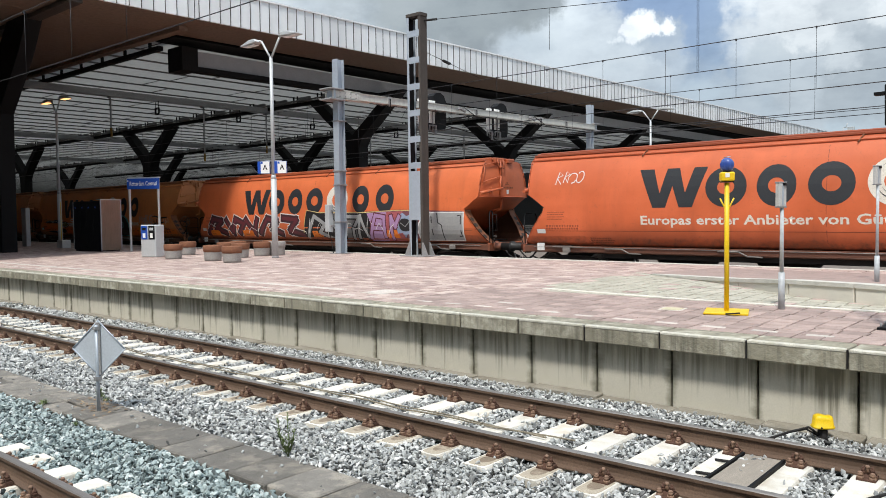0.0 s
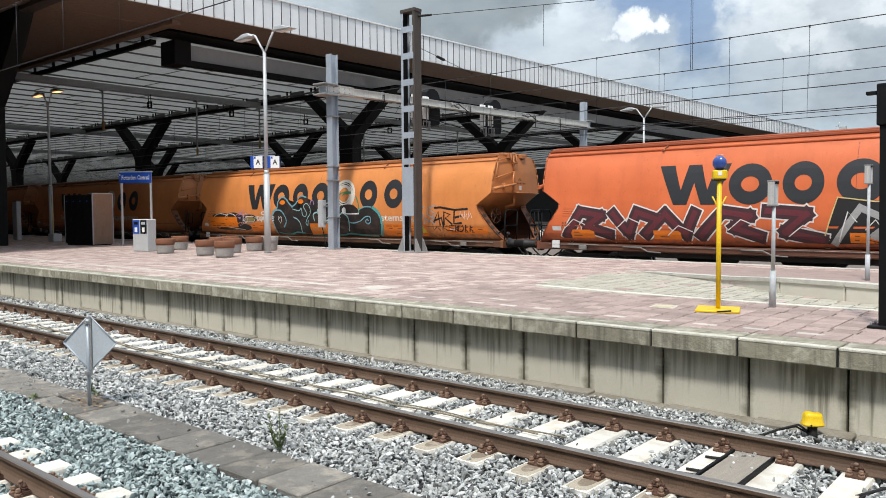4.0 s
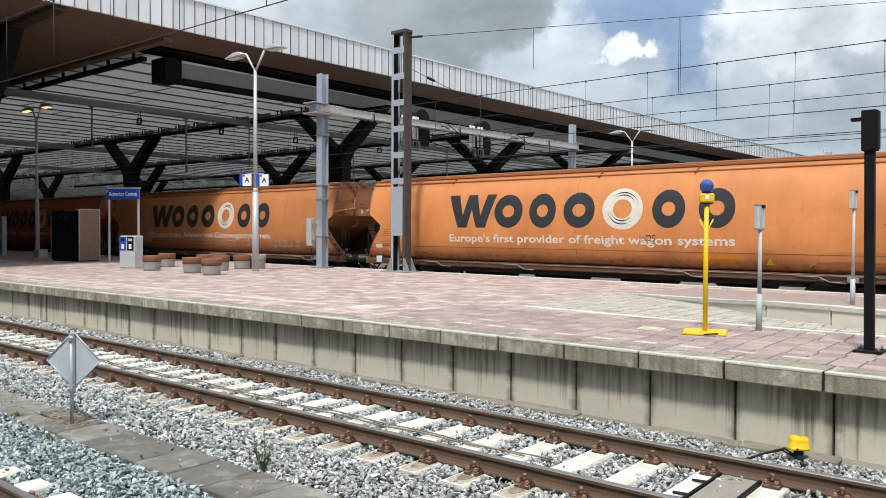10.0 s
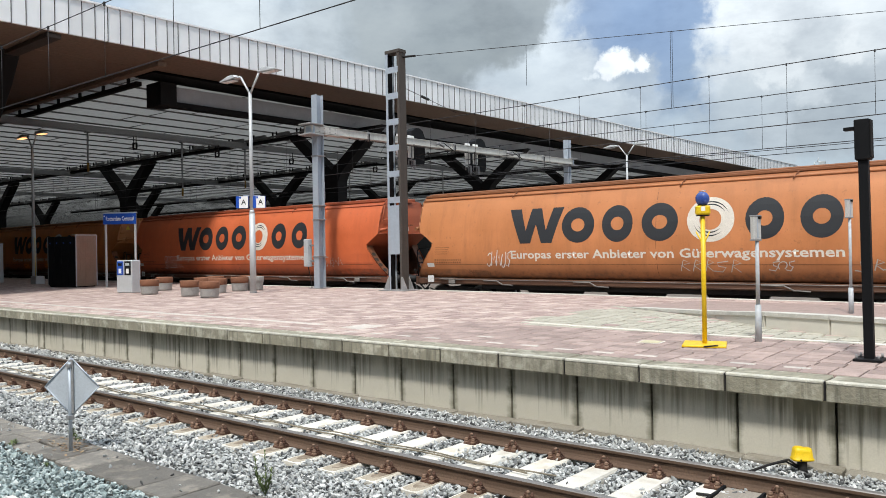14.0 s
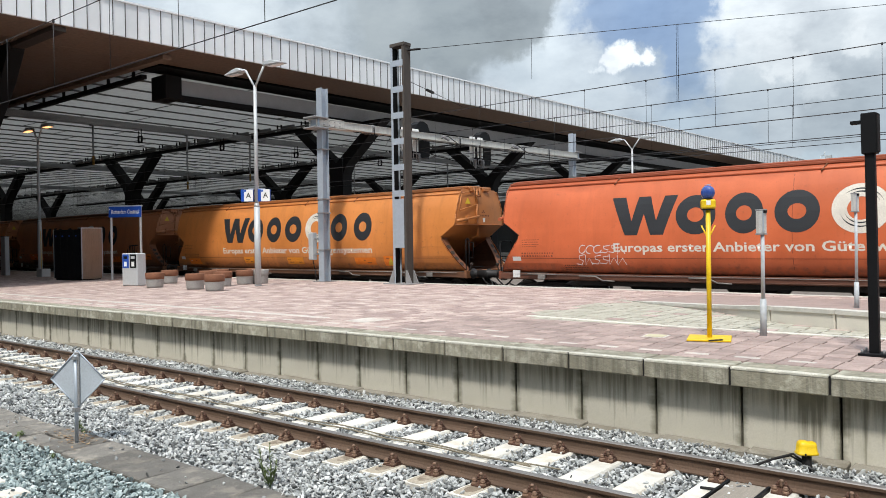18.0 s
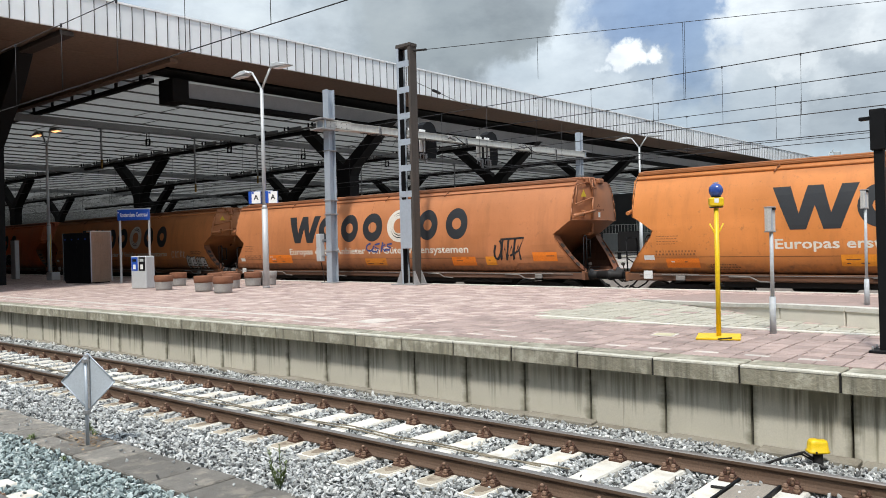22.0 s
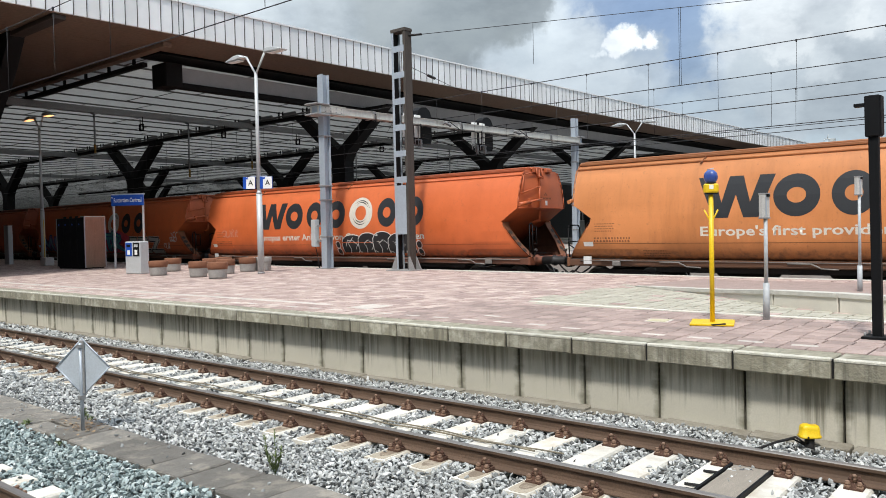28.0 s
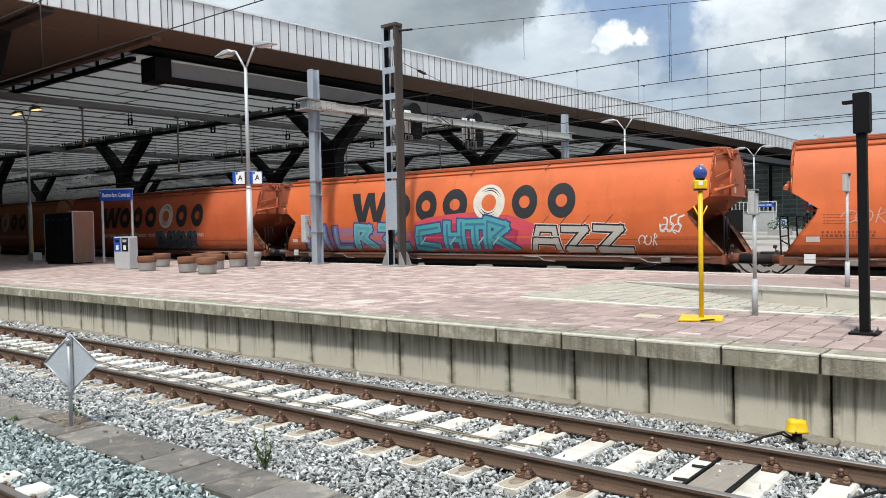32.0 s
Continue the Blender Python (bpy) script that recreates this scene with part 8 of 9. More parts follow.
    for x, s in ((-6.7, 0.6), (-5.9, 0.45), (-5.1, 0.4)):
        stroke(w, aside([(x - s, 1.86), (x - 0.6 * s, 1.97), (x, 2.01), (x + 0.6 * s, 1.97), (x + s, 1.88)]), 0.035, WHITE_S if x < -5.5 else LILAC_S, 0.0088)
    for i in range(5):
        stroke(w, aside([(-5.2 + i * 0.16, 1.42 + 0.05 * i), (-4.95 + i * 0.15, 1.62), (-4.9 + i * 0.1, 1.92 + 0.04 * i)]), 0.028, (LILAC_S, WHITE_S)[i % 2], 0.0090)
    stroke(w, aside([(-4.9, 1.70), (-4.5, 1.60), (-4.0, 1.62), (-3.85, 1.82), (-4.2, 1.90)]), 0.03, WHITE_S, 0.0092)
    stroke(w, aside([(-7.1, 1.34), (-6.4, 1.37), (-5.6, 1.30), (-4.9, 1.24)]), 0.03, WHITE_S, 0.0092)
    # white lettered tag with a ring over it
    for pts in ([(-3.58, 1.85), (-3.70, 1.86), (-3.76, 1.77), (-3.70, 1.68), (-3.58, 1.69)],
                [(-3.38, 1.86), (-3.48, 1.80), (-3.47, 1.70), (-3.37, 1.67), (-3.29, 1.74), (-3.30, 1.83), (-3.38, 1.86)],
                [(-3.20, 1.60), (-3.19, 1.90), (-3.04, 1.88), (-3.05, 1.78), (-3.16, 1.75), (-2.98, 1.60)],
                [(-2.92, 1.76), (-2.80, 1.77), (-2.83, 1.85), (-2.92, 1.83), (-2.94, 1.72), (-2.86, 1.67), (-2.78, 1.69)],
                [(-2.68, 1.93), (-2.70, 1.86)],
                [(-2.42, 1.84), (-2.53, 1.86), (-2.56, 1.79), (-2.45, 1.75), (-2.44, 1.68), (-2.56, 1.67)],
                ell(-3.12, 2.02, 0.26, 0.07, 14) + [(-2.86, 2.02)]):
        stroke(w, aside(pts), 0.045, WHITE_S, 0.0195)
    stroke(w, aside([(-1.95, 1.86), (-1.99, 1.78), (-2.05, 1.88), (-2.11, 1.80), (-2.08, 1.68), (-1.98, 1.56), (-1.88, 1.68), (-1.86, 1.80), (-1.92, 1.90), (-1.99, 1.78)]), 0.03, WHITE_S, 0.0195)
    panel(w, 3.62, 5.88, 1.29, 1.74, FRESH)
    panel(w, 6.9, 8.75, 1.40, 1.66, FRESH)
    paint_shape(w, [(-0.98, 1.24), (0.27, 1.29), (0.29, 1.74), (-0.95, 1.74)], FRESH, 0.0200)
    for x in (-0.82, -0.28):
        paint_shape(w, [(x, 1.40), (x + 0.42, 1.41), (x + 0.42, 1.58), (x, 1.58)], spray("pale_orange", (0.78, 0.30, 0.06)), 0.0215, "data_mark")
    for x in (-7.2, -6.2, -5.4):
        stroke(w, [(x - 0.45, 1.86), (x - 0.2, 2.02), (x + 0.2, 2.02), (x + 0.45, 1.88)], 0.07, BLACK_S if x < -6 else WHITE_S, 0.008)
    for pts in ([(4.86, 2.02), (4.88, 2.40), (5.01, 2.16), (5.12, 2.37), (5.15, 2.02)], ell(5.35, 2.18, 0.09, 0.10, 12) + [(5.44, 2.18)], [(5.56, 1.99), (5.57, 2.42), (5.82, 2.42), (5.61, 2.24), (5.80, 2.02)],
                [(6.32, 2.44), (6.03, 2.35), (5.99, 2.10), (6.22, 2.01), (6.35, 2.15), (6.17, 2.24)], [(4.93, 1.84), (5.1, 1.96), (5.37, 1.78)], [(5.38, 1.80), (5.40, 2.0), (5.61, 1.93), (5.40, 1.81)],
                [(5.80, 1.76), (5.85, 1.97), (6.06, 1.84)], [(6.29, 1.96), (6.12, 1.88), (6.32, 1.76)]):
        stroke(w, pts, 0.065, GREY_S, 0.0080)
    for pts in ([(6.35, 2.35), (6.62, 2.37), (7.3, 2.27), (7.9, 2.3)], [(6.29, 1.84), (6.52, 2.21), (6.57, 1.73)], [(6.37, 1.90), (6.67, 1.99), (6.72, 1.68)], [(6.77, 1.75), (6.80, 2.2), (7.1, 2.1), (6.85, 1.98), (7.15, 1.76)],
                [(7.3, 2.2), (7.25, 1.78), (7.6, 1.8)], [(7.35, 2.0), (7.6, 2.05)]):
        stroke(w, pts, 0.075, BLACK_S, 0.0090)
    scribble(w, r, 6.2, 7.6, 1.52, 1.72, 12, 0.03, BLACK_S)
    scribble(w, r, 7.55, 8.15, 1.95, 2.22, 10, 0.025, WHITE_S)
    scribble(w, r, 7.2, 8.1, 1.5, 1.72, 12, 0.05, BLACK_S)
    triangle(w, 5.67, 1.42, 0.19)
    # tags and data patches on the others
    def tags(k, seed, spec):
        rr = random.Random(seed)
        for x0, x1, z0, z1, n, wd, m in spec:
            scribble(W[k], rr, x0, x1, z0, z1, n, wd, m)
    tags(1, 1, [(-8.6, -7.5, 3.2, 3.55, 12, 0.03, WHITE_S)])
    tags(4, 2, [(1.9, 2.4, 1.95, 2.15, 6, 0.02, BLACK_S), (-8.6, -7.4, 1.42, 1.6, 9, 0.02, WHITE_S)])
    panel(W[4], 3.6, 4.9, 1.42, 1.62, spray("worn_yellow", (0.70, 0.235, 0.015)))
    triangle(W[4], 5.6, 1.36, 0.12)
    tags(5, 3, [(-6.5, -5.5, 1.6, 2.1, 16, 0.03, WHITE_S), (0.3, 2.1, 1.46, 1.78, 16, 0.025, SILVER_S), (2.9, 3.5, 1.5, 1.75, 7, 0.025, SILVER_S), (4.95, 6.8, 1.5, 1.78, 18, 0.03, SILVER_S)])
    tags(6, 4, [(-6.7, -5.1, 1.82, 2.1, 18, 0.025, WHITE_S), (-6.8, -5.1, 1.48, 1.78, 18, 0.025, WHITE_S), (4.9, 6.9, 1.6, 1.95, 22, 0.02, SILVER_S)])
    panel(W[7], 3.65, 4.85, 1.40, 1.68, FRESH)
    panel(W[7], 5.3, 6.05, 1.36, 1.74, FRESH)
    triangle(W[7], 5.68, 1.38, 0.19)
    panel(W[7], -0.7, 0.4, 1.4, 1.68, spray("patch_yellow", (0.85, 0.30, 0.012)))
    panel(W[7], -8.6, -7.6, 1.35, 1.62, FRESH)
    panel(W[7], -3.9, -3.1, 1.4, 1.7, spray("patch_yellow", (0.85, 0.30, 0.012)))
    tags(8, 6, [(-0.5, 0.9, 1.96, 2.26, 14, 0.07, NAVY_S), (5.9, 7.0, 1.55, 2.3, 12, 0.085, BLACK_S)])
    stroke(W[8], [(6.2, 2.3), (7.15, 2.34), (6.9, 1.9), (6.55, 1.75)], 0.07, BLACK_S, 0.014)
    panel(W[8], 3.9, 5.0, 1.40, 1.72, FRESH)
    panel(W[8], 5.45, 5.9, 1.42, 1.72, spray("patch_yellow", (0.85, 0.30, 0.012)))
    panel(W[8], -0.7, 0.5, 1.4, 1.68, spray("worn_yellow", (0.70, 0.235, 0.015)))
    panel(W[8], -7.4, -5.4, 1.5, 1.86, FRESH)
    panel(W[8], 7.45, 8.4, 1.55, 1.85, FRESH)
    tags(9, 7, [(5.2, 6.5, 1.80, 2.12, 15, 0.035, CREAM)])
    r9 = random.Random(19)
    for i in range(4):
        chunk(W[9], r9, 6.55 + i * 0.46, 7.0 + i * 0.46, 1.22, 1.86 - 0.03 * i, WHITE_S if i % 2 else SILVER_S, BLACK_S, BLACK_S, None, 0.05)
    scribble(W[9], r9, 7.0, 8.0, 1.95, 2.1, 12, 0.03, BLACK_S)
    # bright red wagon with a black and white piece
    w, r = W[10], random.Random(55)
    for i, (x0, x1, z1) in enumerate(((0.2, 1.35, 2.05), (1.15, 2.2, 2.12), (2.0, 3.05, 2.16), (2.85, 4.15, 2.1))):
        p = [(x0 - 0.05, 1.18)] + [((x0 + x1) / 2 + (x1 - x0) * 0.54 * math.cos(math.pi - math.pi * j / 9), 1.62 + (z1 - 1.62) * math.sin(math.pi * j / 9) ** 0.6) for j in range(10)] + [(x1 + 0.05, 1.18)]
        paint_shape(w, grow(p, 0.035), WHITE_S, 0.0055 + 0.0012 * i)
        paint_shape(w, p, BLACK_S, 0.0060 + 0.0012 * i)
        stroke(w, [(x0 + 0.25, 1.2), (x0 + 0.42, 1.5), (x0 + 0.30, 1.72), (x0 + 0.55, 1.86)], 0.028, WHITE_S, 0.0115)
        stroke(w, [(x0 + 0.6, 1.82), (x0 + 0.85, 1.66), (x0 + 0.68, 1.48)], 0.026, WHITE_S, 0.0115)
        stroke(w, [(x0 + 0.72, 1.2), (x0 + 0.84, 1.42), (x0 + 0.98, 1.36)], 0.024, WHITE_S, 0.0115)
    stroke(w, [(0.35, 1.62), (0.5, 1.85), (0.7, 1.82), (0.8, 1.95)], 0.03, WHITE_S, 0.0115)
    for cx in (-0.12, 4.42):
        for cz in (1.38, 1.66):
            stroke(w, ell(cx, cz, 0.14, 0.15, 12) + [(cx + 0.14, cz)], 0.03, WHITE_S, 0.007)
            paint_shape(w, ell(cx, cz, 0.11, 0.12, 10), BLACK_S, 0.006)
    for i in range(3):
        stroke(w, [(4.35 + i * 0.12, 1.88), (4.45 + i * 0.12, 2.0)], 0.025, WHITE_S, 0.006)
    tags(10, 8, [(-8.4, -7.1, 2.05, 2.4, 12, 0.03, spray("pale_pink", (0.66, 0.38, 0.32)))])
    # red wagon with the large teal and pink mural
    w, r = W[11], random.Random(77)
    blue = spray("blue", (0.04, 0.16, 0.34))
    paint_shape(w, blob(r, -8.7, -2.0, 1.2, 2.15, 16, 0.12), spray("mauve", (0.34, 0.16, 0.24)), 0.0045)
    wild(w, [[(-8.3, 1.3), (-8.2, 2.1), (-7.6, 1.6), (-7.2, 2.15), (-7.0, 1.3)], [(-6.5, 2.1), (-6.45, 1.35), (-5.7, 1.35)]], [(0.44, NAVY_S, 0.006), (0.32, VIOLET_S, 0.009), (0.12, SKY_S, 0.012)])
    wild(w, [[(-5.3, 1.3), (-5.2, 2.15), (-4.5, 2.1), (-4.9, 1.75), (-4.3, 1.35)], [(-3.9, 2.15), (-3.1, 2.12), (-3.6, 1.7), (-3.2, 1.32), (-2.6, 1.4)]], [(0.44, NAVY_S, 0.006), (0.32, SKY_S, 0.009), (0.12, TEAL_S, 0.012)])
    stroke(w, [(-5.2, 1.9), (-4.7, 2.3), (-4.1, 2.1), (-3.7, 2.25)], 0.16, PINK_S, 0.0052)
    paint_shape(w, blob(r, -2.6, 3.3, 1.18, 2.58, 20, 0.26), PINK_S, 0.0055)
    paint_shape(w, blob(r, -2.2, 2.6, 1.25, 2.30, 18, 0.22), spray("deep_pink", (0.42, 0.03, 0.09)), 0.0062)
    wild(w, [[(-1.0, 2.1), (-1.9, 2.0), (-2.0, 1.45), (-1.1, 1.35)], [(-0.6, 1.3), (-0.55, 2.2)], [(-0.55, 1.75), (0.1, 1.75)], [(0.1, 2.25), (0.05, 1.3)], [(0.3, 2.2), (1.1, 2.2)], [(0.7, 2.2), (0.65, 1.3)],
             [(1.15, 1.3), (1.25, 2.3), (2.0, 2.1), (1.45, 1.75), (2.3, 1.3)]], [(0.46, NAVY_S, 0.0075), (0.34, TEAL_S, 0.0105), (0.08, blue, 0.0140)])
    for x0 in (-1.9, -0.5, 0.75, 1.4):
        stroke(w, [(x0, 1.5), (x0 + 0.3, 1.75)], 0.05, PALE_TEAL, 0.0172)
    wild(w, [[(3.05, 1.3), (3.3, 2.02), (3.9, 2.0), (4.0, 1.3)], [(3.2, 1.62), (3.95, 1.6)], [(4.25, 2.0), (5.05, 1.98), (4.35, 1.34), (5.2, 1.34)], [(5.4, 2.02), (6.25, 1.98), (5.5, 1.34), (6.5, 1.32)]], [(0.34, WHITE_S, 0.0060), (0.29, BLACK_S, 0.0090), (0.18, SILVER_S, 0.0120)])
    for x in (3.4, 4.1, 4.9, 5.7):
        stroke(w, [(x, 2.12), (x + 0.3, 2.42)], 0.02, BLACK_S, 0.0062)
    tags(11, 9, [(6.8, 7.4, 1.5, 1.8, 10, 0.03, WHITE_S), (7.5, 8.2, 1.9, 2.35, 10, 0.05, WHITE_S), (7.5, 8.1, 1.85, 2.1, 9, 0.03, WHITE_S)])
    w, r = W[12], random.Random(91)
    for i in range(4):
        chunk(w, r, 0.3 + i * 0.95, 1.2 + i * 0.95, 1.25, 2.15, spray("slate", (0.09, 0.11, 0.14)), BLACK_S, BLACK_S, GREY_S, 0.04)
    scribble(w, r, -7.4, -6.4, 1.8, 2.3, 12, 0.03, WHITE_S)


sprayed()


# ---- behind the train ----
PALE_STEEL = mat("pale_mullion", (0.50, 0.53, 0.53), 0.5, 0.2, scale=3, var=0.1)
PANE = mat("glazing", (0.30, 0.36, 0.34), 0.12, 0.0, scale=0.5, var=0.25, bump=0.0, fine=2, per=0.35)


def glass_hall(x0, x1, y, z1, nx, nz, name, label):
    """Glazed station building: bays of panes between floors."""
    h = thing(name, pose(0, y, PLAT_Z), label, "building")
    part("back_wall", boxm(x0, x1, 0.25, 9.0, 0, z1), mat("hall_wall", (0.30, 0.32, 0.32), 0.8, scale=1, var=0.2), h)
    part("roof_slab", boxm(x0 - 0.3, x1 + 0.3, -0.4, 9.2, z1, z1 + 0.3), BEAM_GREY, h)
    dx, dz = (x1 - x0) / nx, z1 / nz
    pane = mesh_of("window_pane", boxm(0.05, dx - 0.05, 0.10, 0.14, 0.03, dz - 0.03), PANE)
    bar = mesh_of("mullion", boxm(-0.06, 0.06, 0.0, 0.25, 0, z1), PALE_STEEL)
    floor = mesh_of("floor_band", boxm(x0, x1, 0.02, 0.25, -0.05, 0.05), PALE_STEEL)
    for i in range(nx + 1):
        part("mullion", bar, None, h, at=pose(x0 + i * dx, 0, 0))
    for j in range(nz + 1):
        part("floor_band", floor, None, h, at=pose(0, 0, j * dz))
    for i in range(nx):
        for j in range(nz):
            part("window_pane", pane, None, h, at=pose(x0 + i * dx, 0, j * dz))
    return h


glass_hall(-64, -31.6, 131.0, 9.9, 15, 14, "station_hall", "pale glazed station hall with many thin floor bands")
for i, x in enumerate((-50.5, -44.0, -37.5, -30.8)):
    c = thing("hall_column", pose(x, 130.2, 0), "slim dark steel column before the glazed hall", "column", "hall columns")
    part("shaft", rod(bmesh.new(), (0, 0, PLAT_Z), (0, 0, 10.6), 0.26, 0.24, 14), DARK_STEEL, c)
    part("base", lathe(bmesh.new(), [(0.4, PLAT_Z - 0.01), (0.4, PLAT_Z + 0.05), (0.28, PLAT_Z + 0.12)], 14), BEAM_GREY, c)


def hall_gable():
    """Dark ribbed wall under the end of the roof."""
    g = thing("hall_gable", pose(0, 131.0, PLAT_Z), "dark ribbed metal wall under the end of the station roof", "wall", kind="structure")
    part("sheet", boxm(-31.4, -26.3, 0.1, 0.4, -1.0, 10.2), mat("gable_sheet", (0.060, 0.056, 0.052), 0.7, scale=0.8, var=0.3), g)
    rib = mesh_of("rib", boxm(-0.05, 0.05, 0.04, 0.1, -1.0, 10.2), mat("gable_sheet", (0.060, 0.056, 0.052)))
    for i in range(11):
        part("rib", rib, None, g, at=pose(-31.3 + i * 0.49, 0, 0))
    for z in (7.9, 6.0):
        part("pipe", rods([((-31.4, -0.1, z), (-26.3, -0.1, z))], 0.06, 6), PALE_STEEL, g, "pale pipe along the wall")
    part("return_wall", boxm(-26.5, -26.3, 0.4, 7.0, -1.0, 10.2), DARK_STEEL, g)


hall_gable()


def railing(x0, x1, y, z):
    """White balustrade on the walkway before the hall."""
    r = thing("railing", pose(0, y, z), "white balustrade with thin uprights on the far platform", "railing", kind="structure")
    bar = mesh_of("upright", boxm(-0.03, 0.03, -0.02, 0.02, 0.0, 1.05), SIGN_WHITE)
    for zz in (0.0, 1.05):
        part("rail", boxm(x0, x1, -0.03, 0.03, zz - 0.03, zz + 0.03), SIGN_WHITE, r)
    part("kerb_wall", boxm(x0, x1, 0.05, 0.25, PLAT_Z - z, 0.0), PALE_STEEL, r)
    n = int((x1 - x0) / 0.42)
    for i in range(n + 1):
        part("upright", bar, None, r, at=pose(x0 + (x1 - x0) * i / n, 0, 0))


railing(-50.0, -24.5, 87.0, 2.9)


def office_block(x0, x1, y0, y1, z1, floors, bays, label, wall):
    """A building beyond the station with rows of windows."""
    b = thing("office_building", pose(0, 0, -0.27), label, "building", "buildings beyond the station")
    part("wall", boxm(x0, x1, y0, y1, 0, z1), wall, b)
    part("roof", boxm(x0 - 0.3, x1 + 0.3, y0 - 0.3, y1 + 0.3, z1, z1 + 0.5), BEAM_GREY, b)
    dx, dz = (x1 - x0) / bays, z1 / floors
    win = mesh_of("window", boxm(0.12 * dx, 0.88 * dx, -0.06, 0.05, 0.28 * dz, 0.86 * dz), PANE)
    sill = mesh_of("sill", boxm(0.10 * dx, 0.90 * dx, -0.14, 0.0, 0.24 * dz, 0.28 * dz), PALE_STEEL)
    for i in range(bays):
        for j in range(floors):
            o = part("window", win, None, b, at=pose(x0 + i * dx, y0, j * dz))
            part("sill", sill, None, o)


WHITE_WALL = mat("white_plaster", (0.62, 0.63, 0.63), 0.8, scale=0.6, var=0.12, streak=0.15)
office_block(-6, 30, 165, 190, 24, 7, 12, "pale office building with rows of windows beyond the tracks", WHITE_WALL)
office_block(-70, -45, 235, 260, 20, 6, 8, "grey office building far beyond the roof", mat("grey_plaster", (0.36, 0.36, 0.36), 0.85, scale=0.6, var=0.15))
office_block(40, 90, 210, 240, 18, 5, 14, "low brick building in the distance", mat("far_brick", (0.30, 0.17, 0.13), 0.9, scale=1.5, var=0.2))


def far_sign(x, y):
    s = thing("station_sign", pose(x, y, PLAT_Z, 0, 0, 8), "blue station name sign on the far platform", "sign")
    for dx in (-0.8, 0.8):
        part("post", boxm(dx - 0.04, dx + 0.04, -0.04, 0.04, 0, 2.98, 0.01), POLE_GREY, s)
    p = part("panel", boxm(-0.9, 0.9, -0.06, -0.04, 2.56, 2.96, 0.01), SIGN_BLUE, s)
    text_part("name", "Rotterdam Centraal", 0.24, SIGN_WHITE, p, pose(0, -0.065, 2.76, 90, 0, 0), 0.7)


far_sign(-19.3, 82.0)
far_sign(-24.2, 82.0)
far_sign(-36.5, 82.0)


def far_bin(x, y):
    b = thing("recycling_bin", pose(x, y, PLAT_Z), "grey litter bin with blue flap on the far platform", "litter bin")
    part("body", boxm(-0.42, 0.42, -0.3, 0.3, 0, 1.24, 0.03), POLE_GREY, b)
    for dx, m in ((-0.2, SIGN_BLUE), (0.2, SIGN_BLUE)):
        f = part("front_panel", boxm(dx - 0.16, dx + 0.16, -0.315, -0.30, 0.7, 1.15), m, b)
        part("pictogram", boxm(dx - 0.07, dx + 0.07, -0.32, -0.315, 0.8, 0.98), SIGN_WHITE, f)


far_bin(-17.35, 81.5)
far_bin(-22.4, 81.5)
far_bin(-31.5, 82.0)


def low_wall(x0, x1, y):
    b = thing("bench", pose(0, y, PLAT_Z), "dark waiting bench with back panel on the far platform", "bench")
    part("back_panel", boxm(x0, x1, 0, 0.08, 0.55, 2.0, 0.01), DARK_STEEL, b)
    part("seat", boxm(x0, x1, -0.45, 0.0, 0.42, 0.48, 0.01), DARK_STEEL, b)
    for x in (x0 + 0.2, x1 - 0.2):
        part("leg", boxm(x - 0.04, x + 0.04, -0.4, 0.05, 0, 0.42), DARK_STEEL, b)


low_wall(-18.2, -16.5, 51.2)
low_wall(-26.5, -24.6, 51.2)


def bush(x, y, z, r, seed):
    rnd = random.Random(seed)
    b = thing("shrub", pose(x, y, z), "dark green shrub in a low planter", "shrub", "shrubs")
    part("tub", boxm(-r, r, -0.3, 0.3, 0, 0.45, 0.03), POT, b)
    bm = bmesh.new()
    for i in range(160):
        d = Vector((rnd.gauss(0, 1), rnd.gauss(0, 0.5), rnd.gauss(0.4, 0.6))).normalized() * r * rnd.uniform(0.4, 1.1)
        o = Vector((d.x, d.y, 0.5 + abs(d.z)))
        a, c = Vector((rnd.uniform(-1, 1), rnd.uniform(-1, 1), rnd.uniform(-1, 1))) * 0.1, Vector((rnd.uniform(-1, 1), rnd.uniform(-1, 1), rnd.uniform(-1, 1))) * 0.07
        bm.faces.new([bm.verts.new(o - a), bm.verts.new(o + c), bm.verts.new(o + a), bm.verts.new(o - c)])
    part("leaves", bm, mat("shrub_leaves", (0.05, 0.085, 0.03), 0.8, scale=9, var=0.4), b)


bush(-18.6, 67.0, PLAT_Z, 0.9, 3)
bush(-16.5, 67.2, PLAT_Z, 0.8, 4)
bush(-25.5, 67.0, PLAT_Z, 0.9, 5)

track_d = track("track_4", 27.4, -150, 90, "rails of the next track behind the train", (-30, 60), fix=False)
track_e = track("track_5", 31.0, -150, 90, "rails of a further track", (-20, 60), fix=False)
track_f = track("track_6", 44.0, -150, 90, "rails between far platforms", (-40, 60), fix=False)
track_g = track("track_7", 58.0, -150, 90, "rails between far platforms", (-40, 40), fix=False)


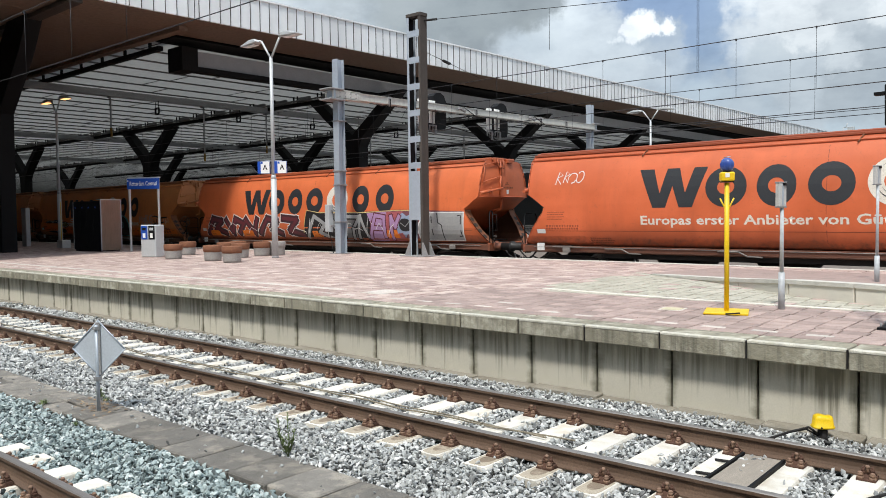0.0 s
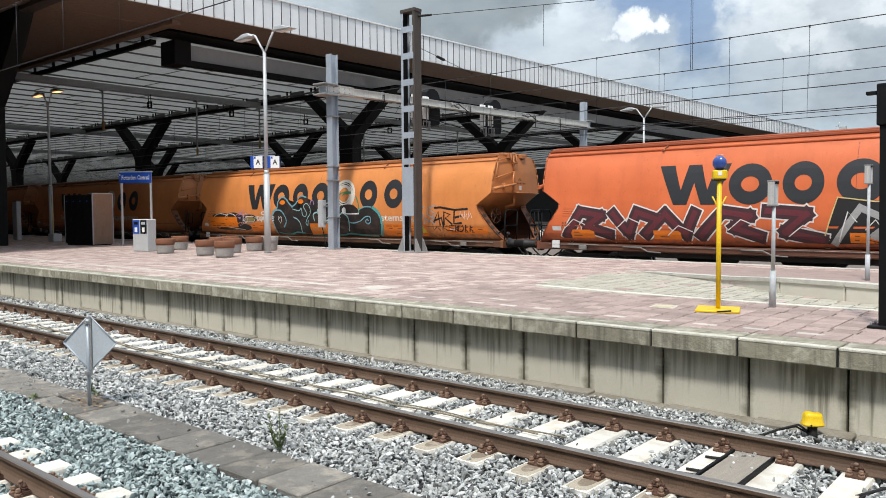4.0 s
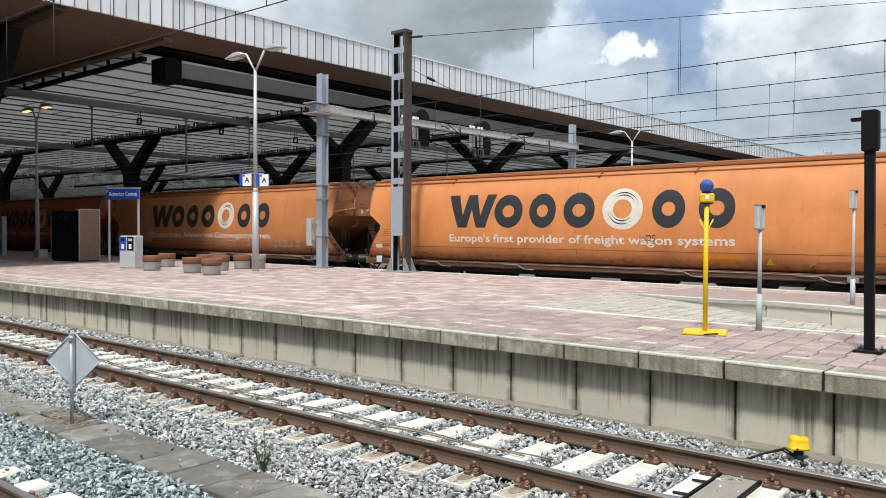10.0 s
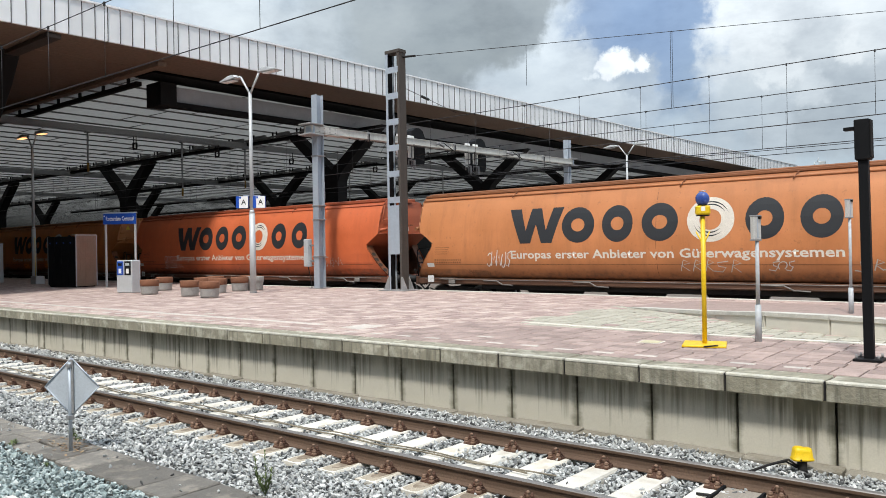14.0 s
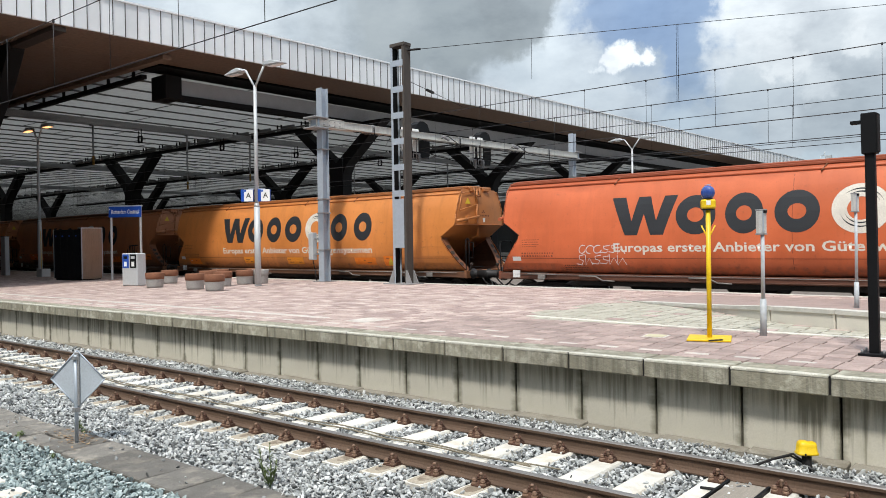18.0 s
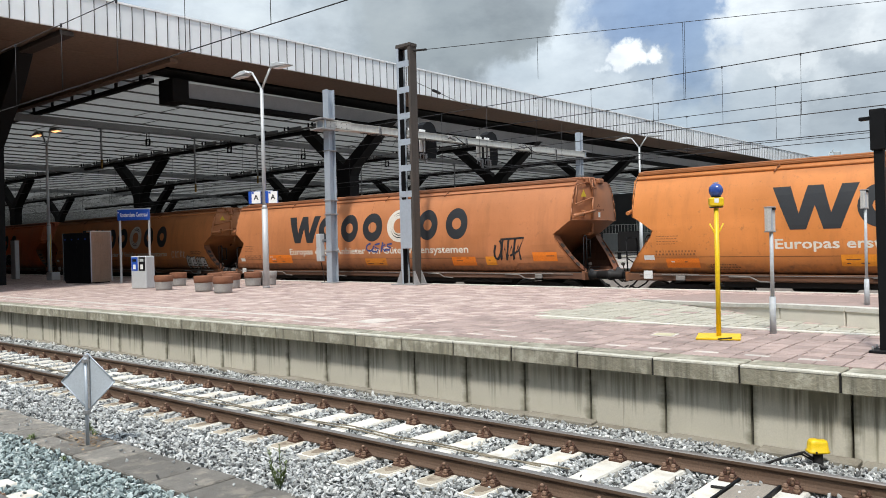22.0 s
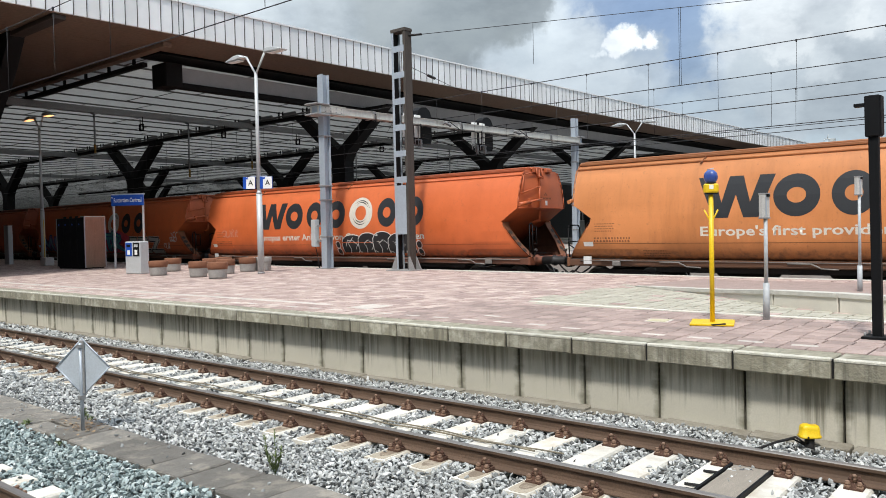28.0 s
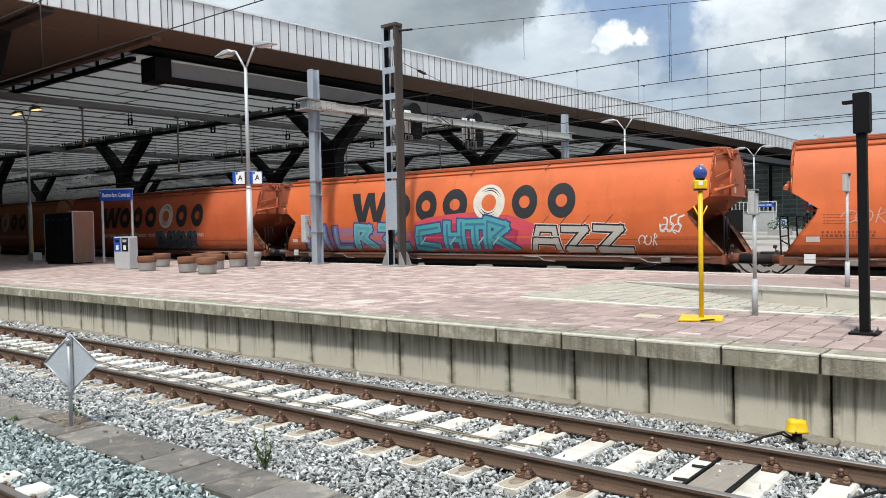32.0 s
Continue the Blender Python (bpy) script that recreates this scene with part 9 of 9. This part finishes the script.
def end_wall():
    # walls added to keep the bright sky from showing under the roof
    w = part("wall_west", boxm(-264, -262, -40, 160, -0.3, 12.4), mat("added_far_wall", (0.22, 0.22, 0.22), 0.9, scale=0.5, var=0.3))
    tagged(w, "added dark wall hiding the sky at the far end of the hall", "wall", kind="structure")
    w = part("wall_north", boxm(-262, -64.4, 131.0, 132.0, -0.3, 10.55), mat("added_back_wall", (0.085, 0.09, 0.095), 0.7, scale=0.5, var=0.3))
    tagged(w, "added dark wall hiding the sky at the back of the hall", "wall", kind="structure")
    # unseen wall, added to keep side daylight off the train under the roof
    w = part("wall_south", boxm(-262, -31.2, 10.2, 10.6, PLAT_Z - 0.3, 10.9), mat("light_block_brown", (0.16, 0.12, 0.10), 0.9, scale=0.8, var=0.3))
    tagged(w, "unseen dark wall added to block daylight under the roof", "wall", kind="structure")


end_wall()


def wall_behind():
    """Unseen plain wall added behind the near platform: closes the place, blocks low daylight."""
    w = part("wall_behind", boxm(-31, 110, -19, -17, -0.3, 17.0), mat("light_block_tan", (0.30, 0.27, 0.24), 0.85, scale=0.7, var=0.25))
    tagged(w, "unseen plain wall added behind the near platform to block low daylight", "wall", kind="structure")


wall_behind()


# ---- more roof gear ----
def drop_tubes():
    for y, z in ((28.8, 6.0), (33.8, 6.8), (22.5, 7.2), (43.0, 6.2), (56.0, 6.4), (7.0, 5.4), (44.0, 5.55)):
        d = thing("drop_tube", pose(-45.5, y, 0), "grey drop tube hung from the roof beam for the wires", "drop tube", "drop tubes")
        part("tube", rods([((0, 0, z), (0, 0, 9.6))], 0.055, 10), BEAM_GREY, d)
        part("sleeve", rods([((0, 0, z - 0.02), (0, 0, z + 0.5))], 0.065, 10), mat("ochre_sleeve", (0.30, 0.17, 0.03), 0.7, scale=6, var=0.3), d, "ochre insulating sleeve")
        part("top_plate", boxm(-0.2, 0.2, -0.12, 0.12, 9.5, 9.58), BEAM_GREY, d)
    for y in (25.5, 31.5, 38.0, 47.0):
        s = thing("hanging_frame", pose(-45.5, y, 8.75), "small dark frame hung under the roof beam", "hanging frame", "hanging frames")
        part("case", boxm(-0.22, 0.22, -0.05, 0.05, 0, 0.10, 0.02), DARK_STEEL, s)
        for dx in (-0.2, 0.2):
            part("side_bar", boxm(dx - 0.025, dx + 0.025, -0.05, 0.05, 0.1, 0.42), DARK_STEEL, s)
        part("top_bar", boxm(-0.225, 0.225, -0.05, 0.05, 0.38, 0.44), DARK_STEEL, s)
        part("bracket", rods([((-0.15, 0, 0.4), (-0.15, 0, 0.85)), ((0.15, 0, 0.4), (0.15, 0, 0.85))], 0.025, 6), DARK_STEEL, s)


drop_tubes()


def roof_antenna():
    a = thing("roof_hoist", pose(-27.9, 118.0, 12.5) @ Matrix.Diagonal((0.55, 0.55, 0.55, 1)), "pale maintenance cradle standing on the roof edge", "hoist")
    part("base", boxm(-1.2, 1.2, -0.8, 0.8, 0, 0.3, 0.03), PALE_STEEL, a)
    part("frame", rods([((-1, 0, 0.3), (-0.6, 0, 2.0)), ((-0.6, 0, 2.0), (0.6, 0, 2.0)), ((0.6, 0, 2.0), (1.0, 0, 0.3)), ((-0.8, 0, 1.2), (0.9, 0, 1.2)), ((0, 0, 2.0), (0.3, 0, 3.0))], 0.10, 8), PALE_STEEL, a)
    part("cabin", boxm(0.4, 1.9, -0.5, 0.5, 0.9, 2.0, 0.05), PALE_STEEL, a)


roof_antenna()


def feeder():
    f = thing("feeder_wire", pose(0, 0, 0), "single feeder wire running from the mast head", "overhead wire", "overhead wires")
    part("wire", wire(-18.5, 20.6, 9.10, 4.7, 49.4, 13.87, 0.0, 0.012), WIRE, f)
    for dx in (0.0, 0.07):
        part("dropper", rods([((-11.95 + dx, 28.72, 10.45), (-11.95 + dx, 28.72, 7.52))], 0.009, 6), DARK_STEEL, f)
    part("dropper", rods([((-15.6, 24.2, 9.70), (-15.6, 24.2, 8.2))], 0.008, 6), DARK_STEEL, f)
    part("insulator", rods([((-18.5, 20.6, 9.10), (-18.2, 20.97, 9.16))], 0.04, 8), RUBBER, f)
    part("wire", wire(-18.6, 20.8, 7.25, -31.5, 33.0, 7.9, 0.0, 0.012), DARK_STEEL, f)
    part("wire", wire(-18.6, 20.7, 8.05, -20.3, 26.0, 8.00, 0.0, 0.010), DARK_STEEL, f)
    part("insulator", rods([((-19.15, 22.4, 8.03), (-19.35, 23.0, 8.03))], 0.055, 8), RUBBER, f)
    part("insulator", rods([((-18.62, 20.8, 7.25), (-18.9, 21.05, 7.26))], 0.045, 8), RUBBER, f)


feeder()


def manhole():
    m = thing("pit_cover", pose(-5.0, 11.1, PLAT_Z, 0, 0, 8), "small pale metal pit cover in the paving", "pit cover")
    part("frame", boxm(-0.18, 0.18, -0.18, 0.18, 0.0, 0.008), WHITE_STONE, m)
    part("lid", boxm(-0.14, 0.14, -0.14, 0.14, 0.008, 0.013), mat("pit_lid", (0.62, 0.57, 0.38), 0.8, scale=5, var=0.2), m)
    h = thing("handle_block", pose(-1.15, 11.35, PLAT_Z), "small black rubber foot lying on the paving", "rubber foot")
    part("body", boxm(-0.16, 0.16, -0.1, 0.1, 0.0, 0.09, 0.03), RUBBER, h)
    part("grip", rods([((-0.1, 0, 0.09), (0.1, 0, 0.13))], 0.02, 6), RUBBER, h)


manhole()


def lattice_far(x, y):
    m = thing("lattice_mast", pose(x, y, PLAT_Z), "pale lattice catenary mast on the far platform", "catenary mast", "far masts")
    for s in (-1, 1):
        part("channel", boxm(s * 0.3 - 0.05, s * 0.3 + 0.05, -0.2, 0.2, 0, 8.6), GALV, m)
    bt = mesh_of("batten", boxm(-0.26, 0.26, -0.21, -0.19, -0.11, 0.11), GALV)
    for i in range(9):
        part("batten", bt, None, m, at=pose(0, 0, 0.6 + i * 0.95))


lattice_far(-15.9, 82.5)


pavers()


# ---- what moves ----
def ring_x(t):
    return 16.8785 + 5.31162 * t + 0.0219672 * t * t + 0.0000986 * t ** 3


def motions():
    rz = math.degrees(math.atan(TRAIN_A))
    for k, (w, pm) in WAGONS.items():
        rows = []
        for i in range(17):
            t = i * 2.0
            x = ring_x(t) - k * W_PITCH - 1.3
            rows.append((t, pose(x, train_y(x), 0, 0, 0, rz)))
        walk(w, rows)


motions()
